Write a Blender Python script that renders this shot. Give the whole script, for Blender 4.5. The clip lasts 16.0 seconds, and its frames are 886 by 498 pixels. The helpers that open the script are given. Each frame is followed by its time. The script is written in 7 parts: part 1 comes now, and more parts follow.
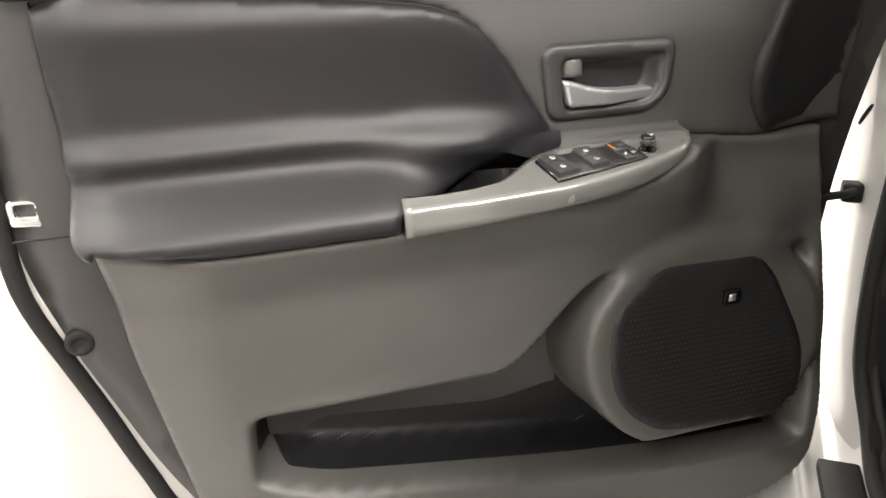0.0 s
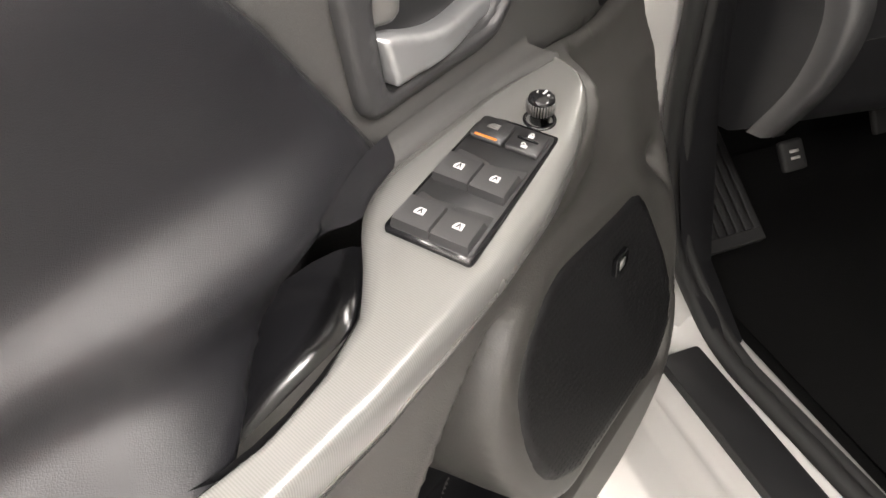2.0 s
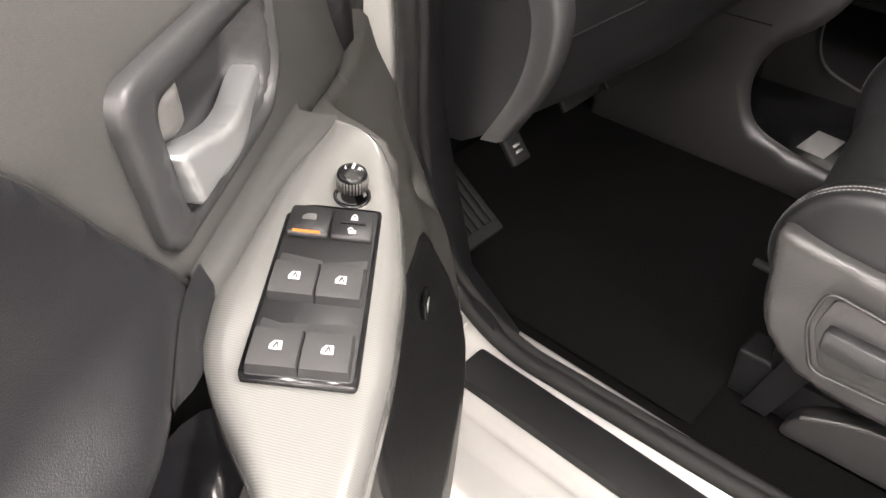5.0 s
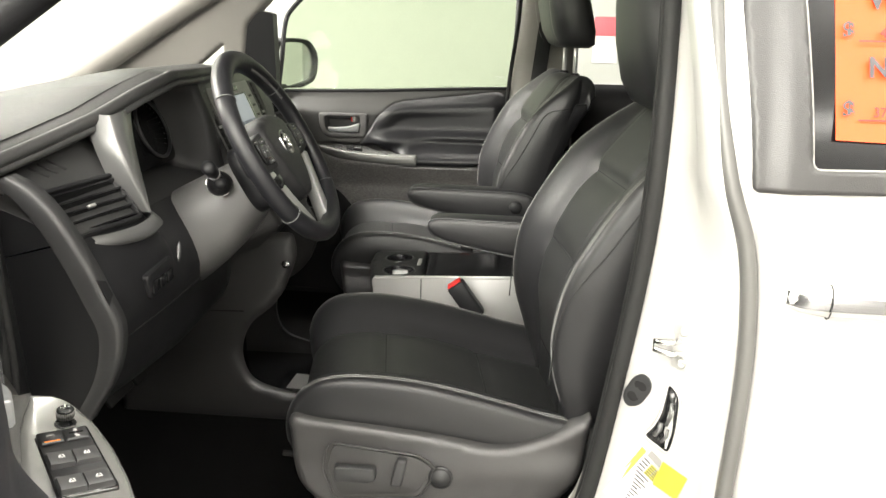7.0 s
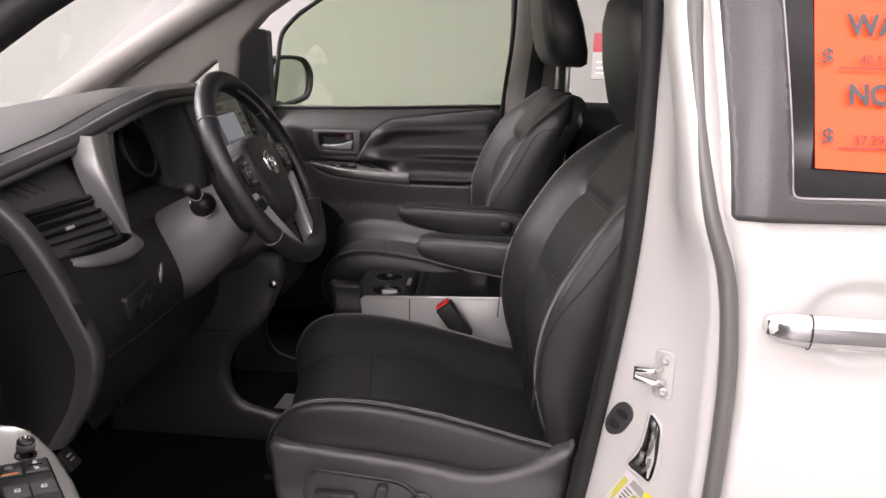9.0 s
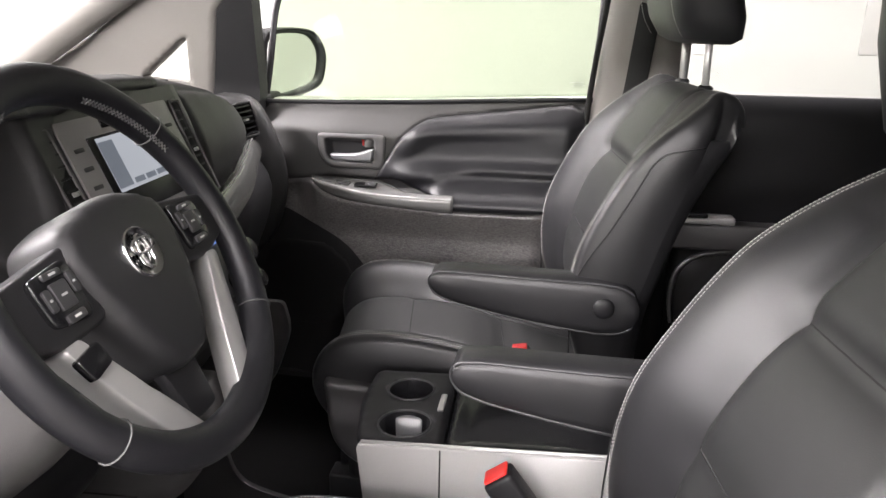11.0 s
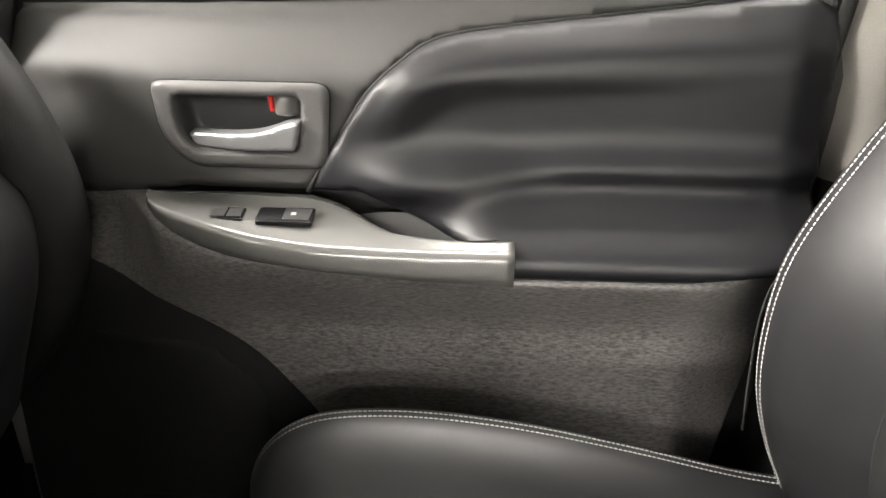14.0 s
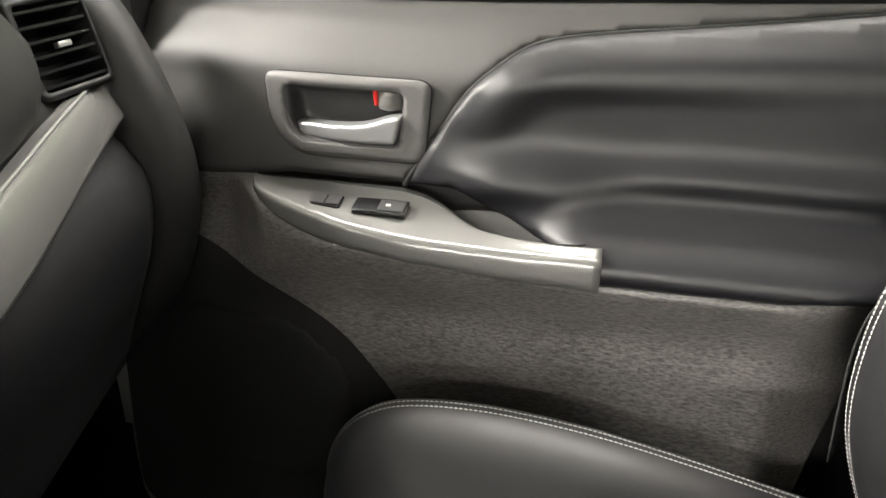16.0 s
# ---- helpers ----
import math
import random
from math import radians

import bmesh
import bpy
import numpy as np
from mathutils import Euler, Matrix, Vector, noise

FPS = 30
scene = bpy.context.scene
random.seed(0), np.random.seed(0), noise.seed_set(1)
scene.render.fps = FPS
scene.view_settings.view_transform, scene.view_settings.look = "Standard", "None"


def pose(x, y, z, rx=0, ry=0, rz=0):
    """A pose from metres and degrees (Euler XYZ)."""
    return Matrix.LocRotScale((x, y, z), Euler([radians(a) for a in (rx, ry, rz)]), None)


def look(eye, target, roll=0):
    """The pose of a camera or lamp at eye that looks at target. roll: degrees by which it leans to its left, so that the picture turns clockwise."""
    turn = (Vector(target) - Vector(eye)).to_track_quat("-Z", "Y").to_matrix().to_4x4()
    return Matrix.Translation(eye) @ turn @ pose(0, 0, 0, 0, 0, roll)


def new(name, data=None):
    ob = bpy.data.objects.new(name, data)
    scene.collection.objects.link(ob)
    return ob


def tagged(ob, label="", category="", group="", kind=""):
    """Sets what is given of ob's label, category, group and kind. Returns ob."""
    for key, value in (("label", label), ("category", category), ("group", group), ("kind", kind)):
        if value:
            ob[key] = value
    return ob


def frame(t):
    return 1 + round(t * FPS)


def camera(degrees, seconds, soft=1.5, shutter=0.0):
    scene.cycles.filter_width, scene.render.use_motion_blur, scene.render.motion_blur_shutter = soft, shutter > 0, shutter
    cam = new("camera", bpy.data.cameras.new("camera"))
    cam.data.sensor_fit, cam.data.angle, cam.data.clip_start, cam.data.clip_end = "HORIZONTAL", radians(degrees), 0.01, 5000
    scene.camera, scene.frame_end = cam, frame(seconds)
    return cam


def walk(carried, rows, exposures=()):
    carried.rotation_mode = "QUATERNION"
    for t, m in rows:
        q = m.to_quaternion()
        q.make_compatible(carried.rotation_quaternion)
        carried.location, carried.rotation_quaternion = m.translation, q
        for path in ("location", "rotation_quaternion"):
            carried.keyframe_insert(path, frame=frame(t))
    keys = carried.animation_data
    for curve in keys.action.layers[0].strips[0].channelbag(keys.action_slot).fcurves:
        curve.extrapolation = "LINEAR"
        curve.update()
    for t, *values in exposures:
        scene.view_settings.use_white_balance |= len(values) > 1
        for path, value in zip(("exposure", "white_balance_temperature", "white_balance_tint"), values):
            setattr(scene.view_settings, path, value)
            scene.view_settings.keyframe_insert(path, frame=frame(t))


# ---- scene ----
cam = camera(60.2, 16.0)
PATH = [
    (0, (1.031, -1.144, 1.21), (-0.698, -1.73, 0.392), -1.7),
    (0.5, (0.909, -1.249, 1.213), (-0.849, -1.582, 0.319), -1.2),
    (1, (0.791, -1.331, 1.208), (-0.948, -1.36, 0.222), -1.4),
    (1.5, (0.629, -1.364, 1.207), (-0.995, -1.111, 0.067), -2.1),
    (2, (0.514, -1.382, 1.191), (-0.949, -0.909, -0.088), -3.5),
    (2.5, (0.406, -1.383, 1.175), (-0.891, -0.77, -0.218), -3.4),
    (3, (0.35, -1.362, 1.162), (-0.842, -0.687, -0.295), -2.5),
    (3.2, (0.339, -1.356, 1.156), (-0.829, -0.668, -0.315), -2.3),
    (5.5, (0.497, -1.469, 1.238), (-0.411, -0.059, 0.148), 0.1),
    (6, (0.598, -1.642, 1.303), (-0.002, 0.076, 0.474), 0.6),
    (6.5, (0.59, -1.779, 1.334), (0.3, 0.088, 0.679), 1.1),
    (7, (0.564, -1.877, 1.35), (0.455, 0.04, 0.788), 1.4),
    (7.5, (0.559, -1.919, 1.352), (0.509, 0.011, 0.829), 1.7),
    (8, (0.565, -1.948, 1.361), (0.522, -0.015, 0.848), 1.7),
    (8.2, (0.57, -1.96, 1.364), (0.521, -0.027, 0.852), 1.7),
    (10.3, (0.631, -1.381, 1.362), (0.387, 0.518, 0.786), 1.8),
    (10.5, (0.605, -1.288, 1.357), (0.355, 0.609, 0.777), 1.9),
    (11, (0.54, -1.028, 1.347), (0.277, 0.862, 0.747), 1.1),
    (11.5, (0.458, -0.798, 1.34), (0.206, 1.085, 0.717), 0.2),
    (12, (0.405, -0.634, 1.35), (0.284, 1.253, 0.701), -0.1),
    (12.5, (0.312, -0.442, 1.352), (0.284, 1.434, 0.661), -0.9),
    (13, (0.288, -0.188, 1.29), (0.286, 1.667, 0.544), -0.0),
    (13.5, (0.284, 0.014, 1.255), (0.267, 1.815, 0.384), 1.0),
    (14, (0.269, 0.104, 1.236), (0.209, 1.889, 0.334), 0.7),
    (14.5, (0.279, 0.123, 1.222), (0.215, 1.909, 0.325), 1.5),
    (15, (0.281, 0.115, 1.222), (0.18, 1.894, 0.314), 1.8),
    (15.5, (0.28, 0.114, 1.217), (0.114, 1.892, 0.317), 2.1),
    (16, (0.277, 0.089, 1.235), (-0.029, 1.853, 0.343), 1.6),
]
walk(cam, [(t, look(eye, target, roll)) for t, eye, target, roll in PATH], exposures=[(0.0, 0.25, 6500, 11), (0.5, 0.52, 6500, 11), (1.5, 0.55, 6500, 12), (3.0, 0.45, 6500, 13), (5.5, 1.05, 6500, 14), (6.5, 0.5, 6500, 10), (7.0, 0.33, 6500, 6), (7.5, -0.57, 6450, 22), (8.2, -0.75, 6350, 24), (10.3, 0.12, 6250, 23), (11.0, 0.52, 6200, 17), (12.5, 0.66, 6250, 10), (14.0, 0.78, 6550, 10), (16.0, 0.86, 6550, 8)])

# ---- light: a white-walled sales hall with rows of ceiling tubes ----
world = bpy.data.worlds.new("hall_air")
scene.world = world
world.use_nodes = True
world.node_tree.nodes["Background"].inputs[0].default_value = (1.0, 0.98, 0.94, 1)
world.node_tree.nodes["Background"].inputs[1].default_value = 0.05


def ceiling_lamp(x, y, z, sx, sy, watts, colour=(1.0, 0.945, 0.885)):
    data = bpy.data.lights.new("tube_light", "AREA")
    data.shape, data.size, data.size_y, data.energy, data.color = "RECTANGLE", sx, sy, watts, colour
    lamp = new("tube_light", data)
    lamp.matrix_world = pose(x, y, z)
    return lamp


for lx, ly, watts in ((-2.6, -2.2, 60), (0.3, -2.6, 125), (3.4, -2.2, 140), (-2.4, -5.0, 60), (-0.9, -4.6, 300), (3.8, -5.0, 100), (-1.8, -7.6, 1250), (1.4, -7.6, 400), (-2.9, 2.2, 150), (0.7, 1.8, 135), (1.9, 0.2, 230), (-3.8, -0.2, 1050)):
    ceiling_lamp(lx, ly, 3.28, 2.6, 0.5, watts)

# ---- building tools ----
def thing(name, at=(0, 0, 0), label="", category="", group="", kind=""):
    ob = new(name)
    ob.location = at
    ob.empty_display_size = 0.05
    return tagged(ob, label, category, group, kind)


def world_of(ob):
    m = Matrix.Translation(ob.location) @ ob.rotation_euler.to_matrix().to_4x4()
    return world_of(ob.parent) @ ob.matrix_parent_inverse @ m if ob.parent else m


def part(name, bm, material, parent=None, label="", smooth=True):
    """One mesh object, under a thing or a part. bm is a bmesh or (verts, faces) in world places."""
    me = bpy.data.meshes.new(name)
    if isinstance(bm, tuple):
        me.from_pydata([tuple(v) for v in bm[0]], [], [tuple(f) for f in bm[1]])
        me.validate()
    else:
        bm.to_mesh(me)
        bm.free()
    if smooth:
        for p in me.polygons:
            p.use_smooth = True
    me.materials.append(material)
    ob = new(name, me)
    if parent:
        ob.parent = parent
        ob.matrix_parent_inverse = world_of(parent).inverted()
    if label:
        ob["label"] = label
    return ob


def edged(ob, degrees=35):
    """Sharp edges where faces meet at more than this angle."""
    me = ob.data
    bm = bmesh.new()
    bm.from_mesh(me)
    bm.normal_update()
    for e in bm.edges:
        if len(e.link_faces) == 2 and e.calc_face_angle(0) > radians(degrees):
            e.smooth = False
    bm.to_mesh(me)
    bm.free()
    return ob


def sm(a, b, x):
    t = np.clip((np.asarray(x, float) - a) / (b - a), 0, 1)
    return t * t * (3 - 2 * t)


def bump(x, c, w):
    return np.exp(-((np.asarray(x, float) - c) / w) ** 2)


def spline(pts, n=8, closed=False):
    """A smooth line through the points."""
    p = [np.array(q, float) for q in pts]
    out = []
    m = len(p)
    for i in range(m if closed else m - 1):
        if closed:
            a, b, c, d = p[i - 1], p[i], p[(i + 1) % m], p[(i + 2) % m]
        else:
            a, b, c, d = p[max(i - 1, 0)], p[i], p[i + 1], p[min(i + 2, m - 1)]
        for k in range(n):
            t = k / n
            out.append(0.5 * (2 * b + (c - a) * t + (2 * a - 5 * b + 4 * c - d) * t * t + (3 * b - a - 3 * c + d) * t ** 3))
    if not closed:
        out.append(p[-1])
    return out


def rounded(pts, r, n=5):
    """A polygon with its corners rounded; r is one radius or one for each corner."""
    p = [np.array(q, float) for q in pts]
    out = []
    for i, b in enumerate(p):
        a, c = p[i - 1], p[(i + 1) % len(p)]
        rr = r[i] if isinstance(r, (list, tuple)) else r
        la, lc = np.linalg.norm(a - b), np.linalg.norm(c - b)
        q = min(rr, 0.48 * la, 0.48 * lc)
        s, e = b + (a - b) / la * q, b + (c - b) / lc * q
        for k in range(n + 1):
            t = k / n
            out.append((1 - t) ** 2 * s + 2 * t * (1 - t) * b + t * t * e)
    return out


def inside(px, py, poly):
    ok = np.zeros(len(px), bool)
    q = np.array(poly)
    for (x0, y0), (x1, y1) in zip(q, np.roll(q, -1, 0)):
        if y0 != y1:
            ok ^= ((y0 > py) != (y1 > py)) & (px < (x1 - x0) * (py - y0) / (y1 - y0) + x0)
    return ok


def rim_distance(px, py, poly):
    q = np.array(poly)
    best = np.full(len(px), 9.0)
    for a, b in zip(q, np.roll(q, -1, 0)):
        d = b - a
        l2 = d @ d
        if l2 < 1e-12:
            continue
        t = np.clip(((px - a[0]) * d[0] + (py - a[1]) * d[1]) / l2, 0, 1)
        best = np.minimum(best, np.hypot(px - a[0] - t * d[0], py - a[1] - t * d[1]))
    return best


def resample(poly, step):
    out = []
    q = [np.array(p, float) for p in poly]
    for a, b in zip(q, q[1:] + q[:1]):
        n = max(1, int(np.linalg.norm(b - a) / step + 0.5))
        out += [a + (b - a) * k / n for k in range(n)]
    keep = []
    for p in out:
        if not keep or np.linalg.norm(p - keep[-1]) > 1e-4:
            keep.append(p)
    return keep


def sheet(outline, height, place, step=0.012, depth=0.012, edge=0.0, holes=()):
    """A shaped panel: outline in (u, v), height(u, v) gives w, place(u, v, w) the point. edge rounds its rim; depth is its thickness."""
    from mathutils.geometry import delaunay_2d_cdt
    loops = [resample(outline, step)] + [resample(h, step) for h in holes]
    pts, edges = [], []
    for lp in loops:
        k = len(pts)
        pts += [tuple(p) for p in lp]
        edges += [(k + i, k + (i + 1) % len(lp)) for i in range(len(lp))]
    q = np.array(loops[0])
    lo, hi = q.min(0), q.max(0)
    gu, gv = np.meshgrid(np.arange(lo[0], hi[0], step), np.arange(lo[1], hi[1], step))
    gu = gu + (np.arange(gu.shape[0]) % 2)[:, None] * step / 2
    gu, gv = gu.ravel(), gv.ravel()
    ok = inside(gu, gv, loops[0]) & (rim_distance(gu, gv, loops[0]) > 0.45 * step)
    for h in loops[1:]:
        ok &= ~inside(gu, gv, h) & (rim_distance(gu, gv, h) > 0.45 * step)
    pts += list(zip(gu[ok], gv[ok]))
    v2, _, f2, _, _, _ = delaunay_2d_cdt([Vector(p) for p in pts], edges, [], 0, 1e-6)
    uv = np.array([tuple(v) for v in v2])
    tri = np.array([(f[0], f[k], f[k + 1]) for f in f2 for k in range(1, len(f) - 1)])
    mid = uv[tri].mean(1)
    ok = inside(mid[:, 0], mid[:, 1], loops[0])
    for h in loops[1:]:
        ok &= ~inside(mid[:, 0], mid[:, 1], h)
    tri = tri[ok]
    e1, e2 = uv[tri[:, 1]] - uv[tri[:, 0]], uv[tri[:, 2]] - uv[tri[:, 0]]
    area = e1[:, 0] * e2[:, 1] - e1[:, 1] * e2[:, 0]
    tri = np.where((area < 0)[:, None], tri[:, ::-1], tri)[np.abs(area) > 1e-8]
    w = np.asarray(height(uv[:, 0], uv[:, 1]), float) + np.zeros(len(uv))
    if edge > 0:
        d = rim_distance(uv[:, 0], uv[:, 1], loops[0])
        t = np.clip(1 - d / edge, 0, 1)
        w = w - edge * (1 - np.sqrt(np.maximum(0, 1 - t * t)))
    verts = [place(u, v, h) for (u, v), h in zip(uv, w)]
    faces = [tuple(int(i) for i in t) for t in tri]
    if depth > 0:
        count = {}
        for t in faces:
            for a, b in ((t[0], t[1]), (t[1], t[2]), (t[2], t[0])):
                count[(a, b)] = count.get((a, b), 0) + 1
        rim = [(a, b) for a, b in count if (b, a) not in count]
        low = {}
        for a, b in rim:
            for i in (a, b):
                if i not in low:
                    low[i] = len(verts)
                    verts.append(place(uv[i, 0], uv[i, 1], w[i] - depth))
        faces += [(b, a, low[a], low[b]) for a, b in rim]
    return verts, faces


def flip(mesh):
    return mesh[0], [tuple(reversed(f)) for f in mesh[1]]


def grid(rows, closed_u=False, closed_v=False, cap=False):
    """A surface through rows of points."""
    n, m = len(rows), len(rows[0])
    verts = [p for r in rows for p in r]
    faces = []
    for i in range(n if closed_u else n - 1):
        for j in range(m if closed_v else m - 1):
            a, b = i * m + j, i * m + (j + 1) % m
            c, d = ((i + 1) % n) * m + (j + 1) % m, ((i + 1) % n) * m + j
            faces.append((a, b, c, d))
    if cap:
        faces.append(tuple(range(m))[::-1])
        faces.append(tuple((n - 1) * m + j for j in range(m)))
    return verts, faces


def join(*meshes):
    verts, faces = [], []
    for v, f in meshes:
        k = len(verts)
        verts += list(v)
        faces += [tuple(i + k for i in q) for q in f]
    return verts, faces


def tube(path, r, n=8, closed=False, flat=1.0):
    """A round bar along a line; r is one radius or one for each point."""
    p = [np.array(q, float) for q in path]
    m = len(p)
    rows = []
    ref = None
    for i, q in enumerate(p):
        a = p[i - 1] if (i or closed) else p[0]
        b = p[(i + 1) % m] if (i < m - 1 or closed) else p[-1]
        d = b - a
        d = d / (np.linalg.norm(d) + 1e-12)
        if ref is None:
            ref = np.cross(d, [0.13, 0.21, 0.97])
            if np.linalg.norm(ref) < 0.1:
                ref = np.cross(d, [1, 0, 0])
        ref = ref - d * (ref @ d)
        ref /= np.linalg.norm(ref)
        s = np.cross(d, ref)
        rr = r[i] if isinstance(r, (list, tuple, np.ndarray)) else r
        rows.append([q + rr * (math.cos(2 * math.pi * k / n) * ref + flat * math.sin(2 * math.pi * k / n) * s) for k in range(n)])
    return grid(rows, closed_u=closed, closed_v=True, cap=not closed)


def box(x0, x1, y0, y1, z0, z1, bevel=0.0, segments=2):
    bm = bmesh.new()
    bmesh.ops.create_cube(bm, size=1.0)
    for v in bm.verts:
        v.co = Vector((x0 + (v.co.x + 0.5) * (x1 - x0), y0 + (v.co.y + 0.5) * (y1 - y0), z0 + (v.co.z + 0.5) * (z1 - z0)))
    if bevel:
        bmesh.ops.bevel(bm, geom=bm.edges[:], offset=bevel, segments=segments, affect="EDGES", profile=0.6)
    return bm


def moved(bm, m):
    bmesh.ops.transform(bm, matrix=m, verts=bm.verts)
    return bm


def mesh_of(bm):
    bm.verts.index_update()
    out = [v.co.copy() for v in bm.verts], [tuple(v.index for v in f.verts) for f in bm.faces]
    bm.free()
    return out


def prism(outline, place, w0, w1, bevel=0.0, n=3):
    """A solid with this outline between two heights, its upper rim bevelled."""
    q = [np.array(p, float) for p in outline]
    c = sum(q) / len(q)
    rows = [[place(*p, w0) for p in q], [place(*p, w1 - bevel if bevel else w1) for p in q]]
    if bevel:
        lens = [max(np.linalg.norm(p - c), 1e-6) for p in q]
        for k in range(1, n + 1):
            a = math.pi / 2 * k / n
            rows.append([place(*(p + (c - p) / l * bevel * (1 - math.cos(a))), w1 - bevel + bevel * math.sin(a)) for p, l in zip(q, lens)])
    return grid(rows, closed_v=True, cap=True)


def revolve(profile, m, n=24):
    """A turned piece: profile of (radius, height) about the local z of the pose m."""
    rows = []
    for r, h in profile:
        rows.append([m @ Vector((r * math.cos(2 * math.pi * k / n), r * math.sin(2 * math.pi * k / n), h)) for k in range(n)])
    return grid(rows, closed_v=True, cap=True)


def dashes(path, normals, pitch=0.006, size=0.0009, fill=0.75):
    """A row of stitches along a line on a surface."""
    p = [np.array(q, float) for q in path]
    nn = [np.array(q, float) for q in normals]
    seg = [np.linalg.norm(b - a) for a, b in zip(p, p[1:])]
    total = np.concatenate([[0], np.cumsum(seg)])
    out = []

    def at(s):
        i = min(max(int(np.searchsorted(total, s) - 1), 0), len(seg) - 1)
        t = (s - total[i]) / max(seg[i], 1e-9)
        return p[i] + (p[i + 1] - p[i]) * t, nn[i] + (nn[i + 1] - nn[i]) * t
    s = 0.0
    while s + pitch < total[-1]:
        a, na = at(s)
        b, nb = at(s + pitch * fill)
        m = (a + b) / 2 + (na + nb) / 2 * size * 0.9
        d = b - a
        side = np.cross(d, na)
        side = side / (np.linalg.norm(side) + 1e-9) * size
        top = m
        verts = [a - side, a + side, b + side, b - side, top - side * 0.6, top + side * 0.6]
        out.append((verts, [(0, 1, 5, 4), (2, 3, 4, 5), (1, 2, 5), (3, 0, 4)]))
        s += pitch
    return join(*out)

# ---- materials ----
def material(name, colour, rough=0.5, metal=0.0, coat=0.0, grain=0.0, grain_size=900.0, bump_depth=0.0, wear=0.0, spec=0.5, style="noise", coat_rough=0.08, sheen=0.0, stretch=1.0):
    m = bpy.data.materials.new(name)
    m.use_nodes = True
    nt = m.node_tree
    b = nt.nodes["Principled BSDF"]
    b.inputs["Base Color"].default_value = (*colour, 1)
    b.inputs["Roughness"].default_value = rough
    b.inputs["Metallic"].default_value = metal
    b.inputs["Coat Weight"].default_value = coat
    b.inputs["Coat Roughness"].default_value = coat_rough
    b.inputs["Specular IOR Level"].default_value = spec
    if sheen:
        b.inputs["Sheen Weight"].default_value = sheen
    if grain or bump_depth or wear:
        tc = nt.nodes.new("ShaderNodeTexCoord")
        big = nt.nodes.new("ShaderNodeTexNoise")
        big.inputs["Scale"].default_value = 9.0
        big.inputs["Detail"].default_value = 4.0
        nt.links.new(tc.outputs["Object"], big.inputs["Vector"])
        if style == "leather":
            fine = nt.nodes.new("ShaderNodeTexVoronoi")
            fine.feature = "DISTANCE_TO_EDGE"
            out = "Distance"
        else:
            fine = nt.nodes.new("ShaderNodeTexNoise")
            fine.inputs["Detail"].default_value = 3.0
            out = "Fac"
        fine.inputs["Scale"].default_value = grain_size
        warp = nt.nodes.new("ShaderNodeVectorMath")
        warp.operation = "MULTIPLY_ADD"
        warp.inputs[1].default_value = (0.004, 0.004, 0.004)
        nt.links.new(big.outputs["Color"], warp.inputs[0])
        nt.links.new(tc.outputs["Object"], warp.inputs[2])
        pull_ = nt.nodes.new("ShaderNodeVectorMath")
        pull_.operation = "MULTIPLY"
        pull_.inputs[1].default_value = (stretch, 1.0, 1.0)
        nt.links.new(warp.outputs[0], pull_.inputs[0])
        nt.links.new(pull_.outputs[0], fine.inputs["Vector"])
        mix = nt.nodes.new("ShaderNodeMath")
        mix.operation = "MULTIPLY_ADD"
        mix.inputs[1].default_value = grain
        nt.links.new(fine.outputs[out], mix.inputs[0])
        mul = nt.nodes.new("ShaderNodeMath")
        mul.operation = "MULTIPLY_ADD"
        mul.inputs[1].default_value = wear
        mul.inputs[2].default_value = 1.0 - 0.5 * wear - 0.5 * grain
        nt.links.new(big.outputs["Fac"], mul.inputs[0])
        nt.links.new(mul.outputs[0], mix.inputs[2])
        col = nt.nodes.new("ShaderNodeVectorMath")
        col.operation = "SCALE"
        col.inputs[0].default_value = colour
        nt.links.new(mix.outputs[0], col.inputs["Scale"])
        nt.links.new(col.outputs[0], b.inputs["Base Color"])
        ra = nt.nodes.new("ShaderNodeMapRange")
        ra.inputs["To Min"].default_value = max(0.02, rough - 0.04)
        ra.inputs["To Max"].default_value = min(1.0, rough + 0.04)
        nt.links.new(big.outputs["Fac"], ra.inputs["Value"])
        nt.links.new(ra.outputs[0], b.inputs["Roughness"])
        if bump_depth:
            bp = nt.nodes.new("ShaderNodeBump")
            bp.inputs["Strength"].default_value = 1.0
            bp.inputs["Distance"].default_value = bump_depth
            if style == "leather":
                cap = nt.nodes.new("ShaderNodeMath")
                cap.operation = "MINIMUM"
                cap.inputs[1].default_value = 0.22
                nt.links.new(fine.outputs[out], cap.inputs[0])
                nt.links.new(cap.outputs[0], bp.inputs["Height"])
            else:
                nt.links.new(fine.outputs[out], bp.inputs["Height"])
            nt.links.new(bp.outputs[0], b.inputs["Normal"])
    return m


def glow(name, colour, strength):
    m = bpy.data.materials.new(name)
    m.use_nodes = True
    b = m.node_tree.nodes["Principled BSDF"]
    b.inputs["Base Color"].default_value = (0.01, 0.01, 0.01, 1)
    b.inputs["Emission Color"].default_value = (*colour, 1)
    b.inputs["Emission Strength"].default_value = strength
    return m


